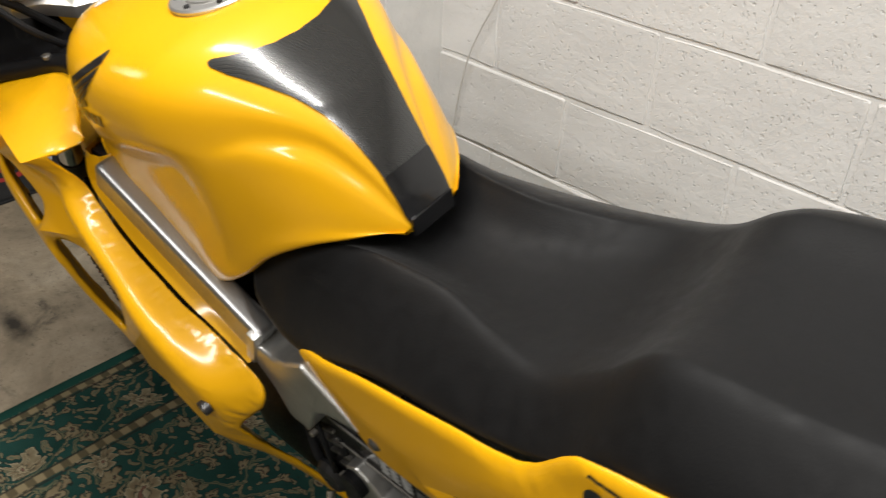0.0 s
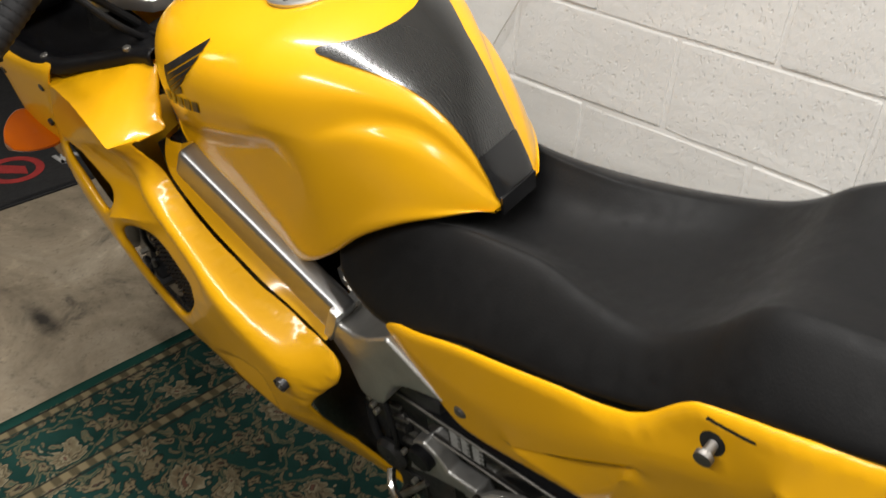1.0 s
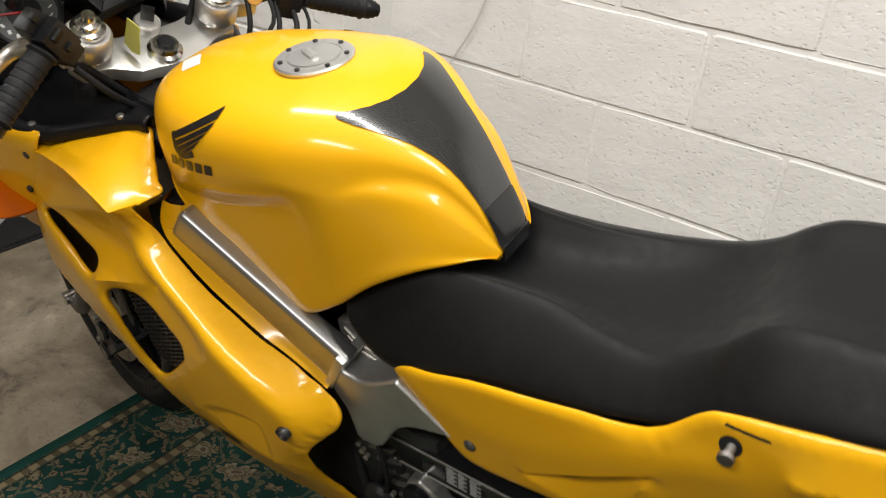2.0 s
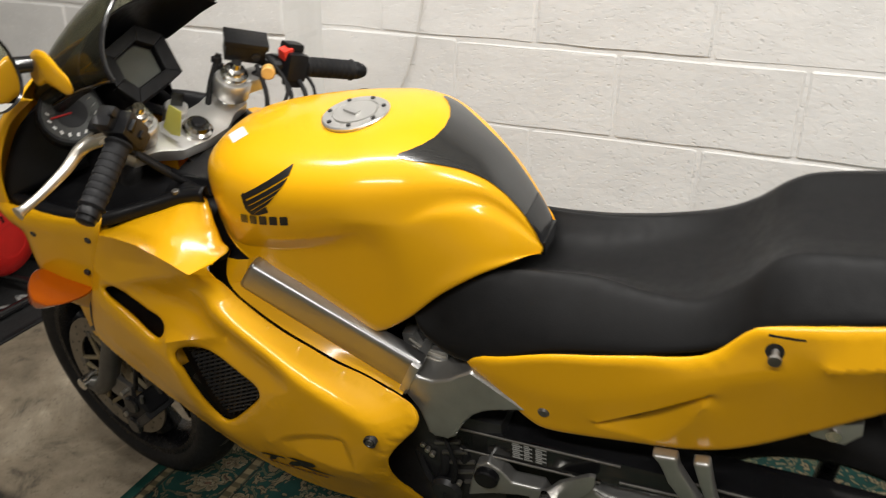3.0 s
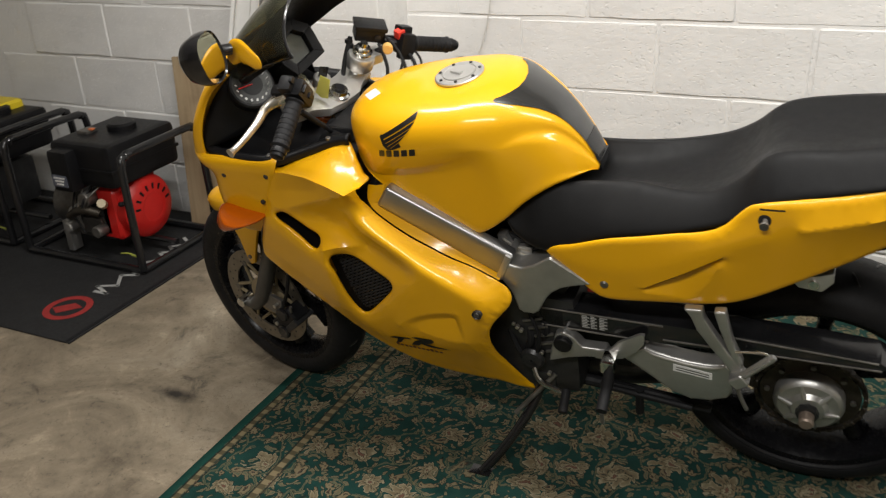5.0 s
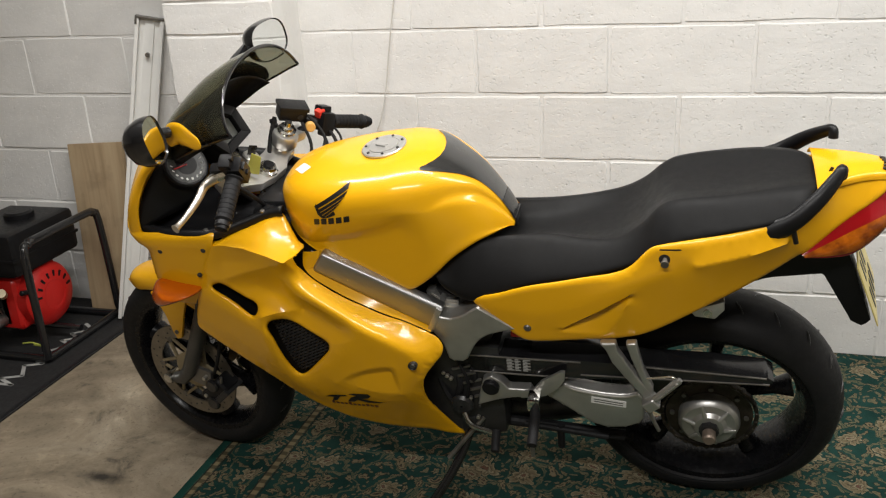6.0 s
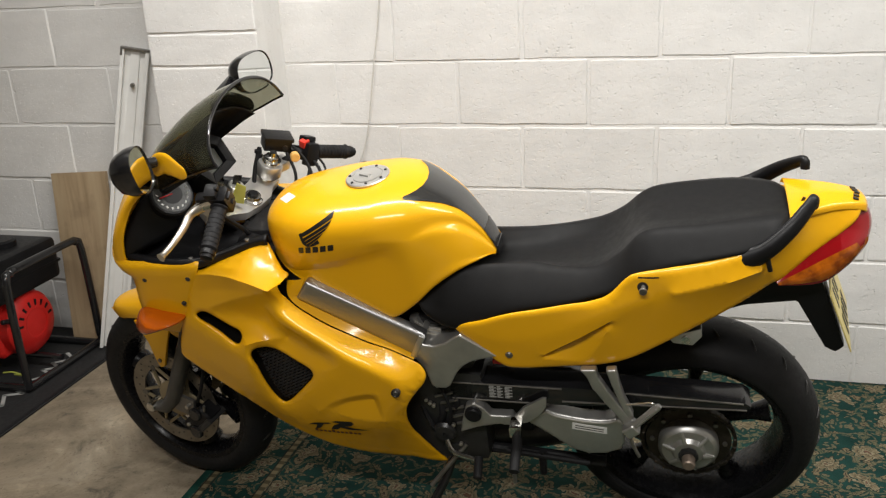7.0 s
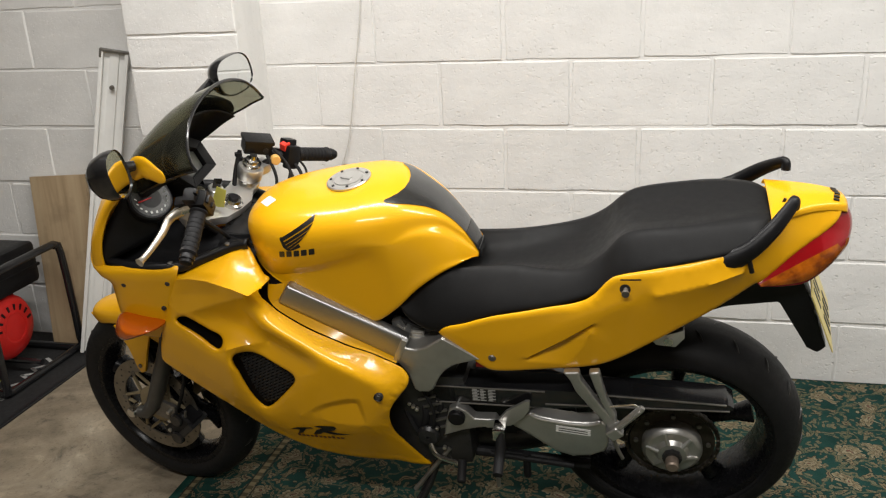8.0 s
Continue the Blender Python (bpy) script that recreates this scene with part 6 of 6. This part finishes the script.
ob.matrix_basis = pose(-2.075, -0.865, 0.0063)


def generator(m, cover, label):
    """A petrol generator: tube frame, fuel tank on top, engine with a recoil starter."""
    g = thing("petrol_generator", m, label, "generator", "petrol generators")
    r = 0.015
    for x in (0.0, -0.60):
        hoop = [(x, -0.22, r), (x, -0.22, 0.42), (x, -0.19, 0.46), (x, -0.16, 0.468), (x, 0.14, 0.468), (x, 0.17, 0.46), (x, 0.20, 0.42), (x, 0.215, 0.05), (x, 0.19, r), (x, -0.22, r)]
        part("frame_hoop", sweep(spline(hoop, 3), r, 12), GLOSS, g, "black tube frame", 60)
    for y in (-0.22, 0.19):
        part("frame_rail", rod((0, y, r), (-0.60, y, r), r, 12), GLOSS, g)
    part("frame_rail", rod((0, -0.02, 0.05), (-0.60, -0.02, 0.05), 0.012, 10), GLOSS, g)
    tank_ob = part("fuel_tank", block((0.30, 0.36, 0.17), 0.035, (-0.235, -0.01, 0.40), segments=4), BLACK, g, "black moulded fuel tank")
    part("tank_rim", block((0.305, 0.365, 0.012), 0.004, (-0.235, -0.01, 0.385)), BLACK, tank_ob)
    part("tank_lid", sweep([(-0.21, 0.02, 0.48), (-0.21, 0.02, 0.505), (-0.21, 0.02, 0.512)], [0.055, 0.055, 0.045], 20), BLACK, tank_ob)
    part("fuel_gauge", block((0.05, 0.06, 0.02), 0.006, (-0.31, -0.06, 0.488)), STEEL, tank_ob)
    part("gauge_mark", block((0.02, 0.016, 0.006), 0.002, (-0.285, -0.06, 0.50)), mottled("orange_mark", (0.6, 0.16, 0.05), 0.4, vary=0.1), tank_ob)
    part("engine_block", block((0.20, 0.26, 0.20), 0.03, (-0.27, -0.02, 0.18)), DARKMETAL, g, "dirty dark engine block")
    part("air_filter", block((0.10, 0.12, 0.16), 0.02, (-0.30, -0.18, 0.385)), BLACK, g)
    lab = part("engine_label", block((0.075, 0.002, 0.045), 0, (-0.305, -0.2415, 0.35)), mottled("blue_grey_label", (0.10, 0.11, 0.14), 0.4, vary=0.2), g)
    for k in range(3):
        part("print_bar", block((0.055 - 0.01 * k, 0.001, 0.006), 0, (-0.305, -0.243, 0.362 - k * 0.012)), LIGHTPLASTIC, lab)
    for k in range(7):
        part("cooling_fin", block((0.16, 0.006, 0.10), 0.002, (-0.30, -0.155 + k * 0.012, 0.13), (18, 0, 0)), STEEL, g)
    for k, (x, z, r) in enumerate(((-0.36, 0.31, 0.022), (-0.26, 0.26, 0.030), (-0.33, 0.20, 0.026), (-0.23, 0.13, 0.024), (-0.38, 0.13, 0.020))):
        part("engine_fitting", disc((x, -0.175, z), r, 0.05, 14, 0.004), STEEL if k % 2 else ALLOY, g)
    for k in range(4):
        part("fuel_pipe", sweep(spline([(-0.20 - 0.04 * k, -0.16, 0.31), (-0.23 - 0.03 * k, -0.205, 0.27 - 0.02 * k), (-0.30, -0.19, 0.18 - 0.02 * k)], 4), 0.004, 8), RUBBER if k % 2 else STEEL, g)
    part("exhaust", sweep(spline([(-0.22, -0.17, 0.20), (-0.28, -0.20, 0.22), (-0.36, -0.19, 0.18)], 4), 0.018, 12), CHAIN, g)
    part("oil_filler", rod((-0.19, -0.17, 0.24), (-0.165, -0.20, 0.262), 0.017, 12), mottled("cream_cap", (0.5, 0.42, 0.28), 0.5, vary=0.1), g)
    part("alternator", rod((-0.36, -0.02, 0.17), (-0.54, -0.02, 0.17), 0.10, 24, bevel=0.01), STEEL, g)
    part("support_leg", block((0.03, 0.05, 0.13), 0.006, (-0.42, -0.15, 0.08)), ALLOY, g)
    if cover:
        part("recoil_starter", sweep([(-0.17, -0.02, 0.19), (-0.115, -0.02, 0.19), (-0.095, -0.02, 0.19), (-0.085, -0.02, 0.19)], [0.125, 0.125, 0.108, 0.06], 40), RED, g, "red pressed steel recoil starter cover", 40)
        part("fan_housing", block((0.10, 0.24, 0.215), 0.03, (-0.20, -0.03, 0.19), segments=3), RED, g, "red fan housing")
        part("starter_ring", lathe([(0.052, -0.004), (0.060, -0.004), (0.060, 0.004), (0.052, 0.004)], 32), RED, g).matrix_basis = pose(-0.088, -0.02, 0.19, 0, 0, 90)
        for k in range(8):
            a = radians(10 + k * 23)
            part("vent_slot", block((0.003, 0.009, 0.026), 0, (-0.0885, -0.02 + 0.080 * math.cos(a), 0.19 + 0.080 * math.sin(a)), (math.degrees(a) - 90, 0, 0)), BLACK, g)
        part("starter_grip", rod((-0.10, -0.14, 0.245), (-0.10, -0.175, 0.255), 0.010, 12, bevel=0.003), BLACK, g, "black starter grip")
        for k in range(9):
            a = radians(35 + k * 14)
            part("vent_slot", block((0.003, 0.008, 0.024), 0, (-0.1035, -0.02 + 0.098 * math.cos(a), 0.19 + 0.098 * math.sin(a)), (math.degrees(a) - 90, 0, 0)), BLACK, g)
    part("lead", sweep(spline([(-0.12, -0.20, 0.06), (-0.06, -0.215, 0.075), (-0.03, -0.20, 0.055), (-0.10, -0.17, 0.04)], 6), 0.003, 8), mottled("lime_lead", (0.45, 0.5, 0.08), 0.5, vary=0.05), g)
    return g


generator(pose(-2.0, -0.34, 0.006), True, "black framed petrol generator with red starter cover on a mat")
g2 = generator(pose(-2.72, -0.32, 0.006), False, "black framed petrol generator with yellow tank cover on a mat")
part("tank_cover", block((0.30, 0.24, 0.16), 0.03, (-0.34, 0.03, 0.44), segments=3), mottled("yellow_plastic", (0.72, 0.55, 0.02), 0.4, vary=0.06), g2, "yellow plastic tank cover")


# ---- the rug ----
def rug_material():
    m, nodes, links, p = shader("woven_rug", (0.031, 0.078, 0.062), 0.95, spec=0.1)
    geo = nodes.new("ShaderNodeNewGeometry")
    pos = geo.outputs["Position"]
    warp = nodes.new("ShaderNodeTexNoise")
    warp.inputs["Scale"].default_value, warp.inputs["Detail"].default_value = 14, 3
    links.new(pos, warp.inputs["Vector"])
    add = nodes.new("ShaderNodeMix")
    add.data_type, add.blend_type = "RGBA", "LINEAR_LIGHT"
    add.inputs[0].default_value = 0.055
    links.new(pos, add.inputs[6]), links.new(warp.outputs["Color"], add.inputs[7])
    wp = add.outputs[2]

    def cells(scale, feature="F1", rnd=1.0):
        v = nodes.new("ShaderNodeTexVoronoi")
        v.voronoi_dimensions, v.feature = "2D", feature
        v.inputs["Scale"].default_value, v.inputs["Randomness"].default_value = scale, rnd
        links.new(wp, v.inputs["Vector"])
        return v

    green = ramp_node(nodes, links, warp.outputs["Fac"], [(0.3, (0.008, 0.031, 0.026)), (0.7, (0.015, 0.052, 0.043))])
    # scrolling stems
    stem = cells(9, "DISTANCE_TO_EDGE", 1.0)
    line = ramp_node(nodes, links, stem.outputs["Distance"], [(0.0, 0.0), (0.016, 1.0), (0.028, 1.0), (0.042, 0.0)])
    col = mix_node(nodes, links, "MIX", green, (0.105, 0.10, 0.058), line)

    def math_node(kind, a, b=None):
        m = nodes.new("ShaderNodeMath")
        m.operation = kind
        for socket, value in zip(m.inputs, (a, b)):
            if isinstance(value, (int, float)):
                socket.default_value = value
            elif value is not None:
                links.new(value, socket)
        return m.outputs[0]

    def blossoms(col, scale, reach, petals, share, dyes):
        """Blossoms, one to a cell: petals round a heart, in rings of dye from the heart out."""
        v = cells(scale, "F1", 0.85)
        away = nodes.new("ShaderNodeVectorMath")
        away.operation = "SUBTRACT"
        links.new(wp, away.inputs[0]), links.new(v.outputs["Position"], away.inputs[1])
        part_of = nodes.new("ShaderNodeSeparateXYZ")
        links.new(away.outputs[0], part_of.inputs[0])
        chance = nodes.new("ShaderNodeSeparateColor")
        links.new(v.outputs["Color"], chance.inputs[0])
        angle = math_node("ADD", math_node("ARCTAN2", part_of.outputs[1], part_of.outputs[0]), math_node("MULTIPLY", chance.outputs[1], 6.28))
        lobe = math_node("ABSOLUTE", math_node("SINE", math_node("MULTIPLY", angle, petals / 2)))
        edge = math_node("ADD", math_node("MULTIPLY", lobe, 0.42), 0.58)
        size = math_node("ADD", math_node("MULTIPLY", chance.outputs[2], 0.5), 0.65)
        ratio = math_node("DIVIDE", v.outputs["Distance"], math_node("MULTIPLY", math_node("MULTIPLY", edge, size), reach * scale))
        mask = ramp_node(nodes, links, ratio, [(0.96, 1.0), (1.0, 0.0)])
        has = ramp_node(nodes, links, chance.outputs[0], [(1 - share, 0.0), (1 - share + 0.01, 1.0)])
        dye = ramp_node(nodes, links, ratio, dyes)
        return mix_node(nodes, links, "MIX", col, dye, mix_node(nodes, links, "MULTIPLY", mask, has, 1.0))

    dark, tan, pale, rust, sage = (0.012, 0.022, 0.018), (0.17, 0.143, 0.088), (0.26, 0.225, 0.15), (0.12, 0.062, 0.042), (0.055, 0.085, 0.062)
    col = blossoms(col, 48, 0.0085, 2, 0.75, [(0.0, sage), (0.45, (0.12, 0.11, 0.065)), (0.8, (0.15, 0.12, 0.072)), (0.9, dark)])
    col = blossoms(col, 23, 0.017, 5, 0.60, [(0.0, rust), (0.25, dark), (0.33, tan), (0.7, (0.155, 0.12, 0.07)), (0.88, dark)])
    col = blossoms(col, 9.0, 0.043, 9, 0.55, [(0.0, rust), (0.16, rust), (0.19, dark), (0.24, pale), (0.42, tan), (0.47, dark), (0.52, (0.13, 0.10, 0.06)), (0.80, tan), (0.90, pale), (0.95, dark)])
    # borders along the end of the rug
    xyz = nodes.new("ShaderNodeSeparateXYZ")
    links.new(pos, xyz.inputs[0])
    from_end = nodes.new("ShaderNodeMath")
    from_end.operation = "ADD"
    links.new(xyz.outputs[0], from_end.inputs[0])
    from_end.inputs[1].default_value = 1.065
    plain = ramp_node(nodes, links, from_end.outputs[0], [(0.0, 1.0), (0.022, 1.0), (0.026, 0.0)])
    col = mix_node(nodes, links, "MIX", col, (0.012, 0.059, 0.046), plain)
    wave = nodes.new("ShaderNodeTexWave")
    wave.bands_direction = "Y"
    wave.inputs["Scale"].default_value, wave.inputs["Distortion"].default_value = 9, 0.6
    links.new(pos, wave.inputs["Vector"])
    beads = ramp_node(nodes, links, wave.outputs["Fac"], [(0.35, (0.085, 0.070, 0.040)), (0.6, (0.202, 0.163, 0.093))])
    for a, b in ((0.028, 0.046), (0.205, 0.225)):
        band = ramp_node(nodes, links, from_end.outputs[0], [(a, 0.0), (a + 0.001, 1.0), (b, 1.0), (b + 0.001, 0.0)])
        col = mix_node(nodes, links, "MIX", col, beads, band)
        for edge in (a - 0.004, b + 0.002):
            dark = ramp_node(nodes, links, from_end.outputs[0], [(edge, 0.0), (edge + 0.0008, 1.0), (edge + 0.005, 1.0), (edge + 0.0058, 0.0)])
            col = mix_node(nodes, links, "MIX", col, (0.019, 0.019, 0.016), dark)
    links.new(col, p.inputs["Base Color"])
    pile = nodes.new("ShaderNodeTexNoise")
    pile.inputs["Scale"].default_value, pile.inputs["Detail"].default_value = 900, 2
    links.new(pos, pile.inputs["Vector"])
    bump_node(nodes, links, p, pile.outputs["Fac"], 0.6, 0.003)
    return m


def rug():
    x0, x1, y0, y1 = -1.065, 2.6, -2.35, -0.004
    nx, ny = 120, 80
    rows = []
    for i in range(nx + 1):
        row = []
        for j in range(ny + 1):
            x, y = x0 + (x1 - x0) * i / nx, y0 + (y1 - y0) * j / ny
            lift = 0.004 + 0.003 * noise.noise((x * 3, y * 3, 0)) + 0.002 * noise.noise((x * 9, y * 9, 5))
            wob = 0.006 * noise.noise((y * 2.5, 1.7, 0)) if i == 0 else 0.0
            row.append((x + wob, y, max(0.003, 0.003 + lift)))
        rows.append(row)
    bm = grid_mesh(rows)
    bmesh.ops.reverse_faces(bm, faces=[f for f in bm.faces if f.normal.z < 0])
    ob = finish(bm, "rug", rug_material(), None, "")
    s = ob.modifiers.new("thickness", "SOLIDIFY")
    s.thickness, s.offset = 0.006, -1
    return tagged(ob, "worn dark green rug with tan floral pattern on concrete", "rug")


rug()


# ---- the wall's blocks, one by one ----
pier = slab("wall_pier", (0.418, 0.20, 2.7), (-1.303, -0.094, 1.35), WALL, "white painted blockwork pier against the wall", "wall pier")


def block_face(w, h, depth, seed):
    """One painted block: a face with softened, uneven edges; the face looks to -y."""
    rnd = random.Random(seed)
    bm = bmesh.new()
    e = 0.0035
    outer = [(-w / 2, -h / 2), (w / 2, -h / 2), (w / 2, h / 2), (-w / 2, h / 2)]

    def ring(inset, y, jit):
        pts = []
        for k, (x, z) in enumerate(outer):
            nx_, nz_ = outer[(k + 1) % 4]
            for s in (0.012, 0.16, 0.36, 0.60, 0.82, 0.988):
                px_, pz_ = x + (nx_ - x) * s, z + (nz_ - z) * s
                pts.append((px_ * (1 - 2 * inset / w) + rnd.uniform(-jit, jit), y + rnd.uniform(-jit, jit) * 0.3, pz_ * (1 - 2 * inset / h) + rnd.uniform(-jit, jit)))
        return [bm.verts.new(q) for q in pts]

    a, b, c = ring(0, depth, 0.0), ring(0.0008, 0.0030, 0.0013), ring(e, 0.0, 0.0022)
    for r, s in ((a, b), (b, c)):
        for k in range(24):
            bm.faces.new((r[k], r[(k + 1) % 24], s[(k + 1) % 24], s[k]))
    bm.faces.new(c)
    bmesh.ops.recalc_face_normals(bm, faces=bm.faces)
    me = bpy.data.meshes.new("block")
    bm.to_mesh(me)
    bm.free()
    me.materials.append(WALL)
    return me


def lay(parent, mesh, x, y, z, rz=0.0, rx=0.0):
    ob = new("block", mesh)
    ob.parent = parent
    ob.matrix_parent_inverse = parent.matrix_basis.inverted()
    ob.matrix_basis = pose(x, y, z, rx, 0, rz)
    return ob


GAP = 0.0085
full = [block_face(0.45 - GAP, 0.225 - GAP, 0.012, s) for s in range(12)]
rnd = random.Random(4)
for n in range(8):
    z = 0.225 * n + 0.1125
    shift = 0.0 if n % 2 == 0 else 0.225
    for k in range(-7, 5):
        x = 0.45 * k + shift + 0.225
        x -= 0.04 if x < -1.5 else 0.0
        if -1.75 < x < -0.99 and not (x + 0.2 > -1.05 or x - 0.2 < -1.55):
            continue
        lay(wall, rnd.choice(full), x + rnd.uniform(-0.004, 0.004), rnd.uniform(-0.002, 0.002), z + rnd.uniform(-0.0025, 0.0025), rnd.uniform(-0.25, 0.25), rnd.uniform(-0.4, 0.4))
heights = [0.0, 0.225, 0.45, 0.675, 0.905, 1.145, 1.258, 1.48, 1.70]
for i, (z0, z1) in enumerate(zip(heights, heights[1:])):
    lay(pier, block_face(0.418, z1 - z0 - GAP, 0.012, 20 + i), -1.303, -0.2, (z0 + z1) / 2)
    for side, x in ((90, -1.094), (-90, -1.512)):
        lay(pier, block_face(0.195, z1 - z0 - GAP, 0.012, 40 + i), x, -0.102, (z0 + z1) / 2, side)
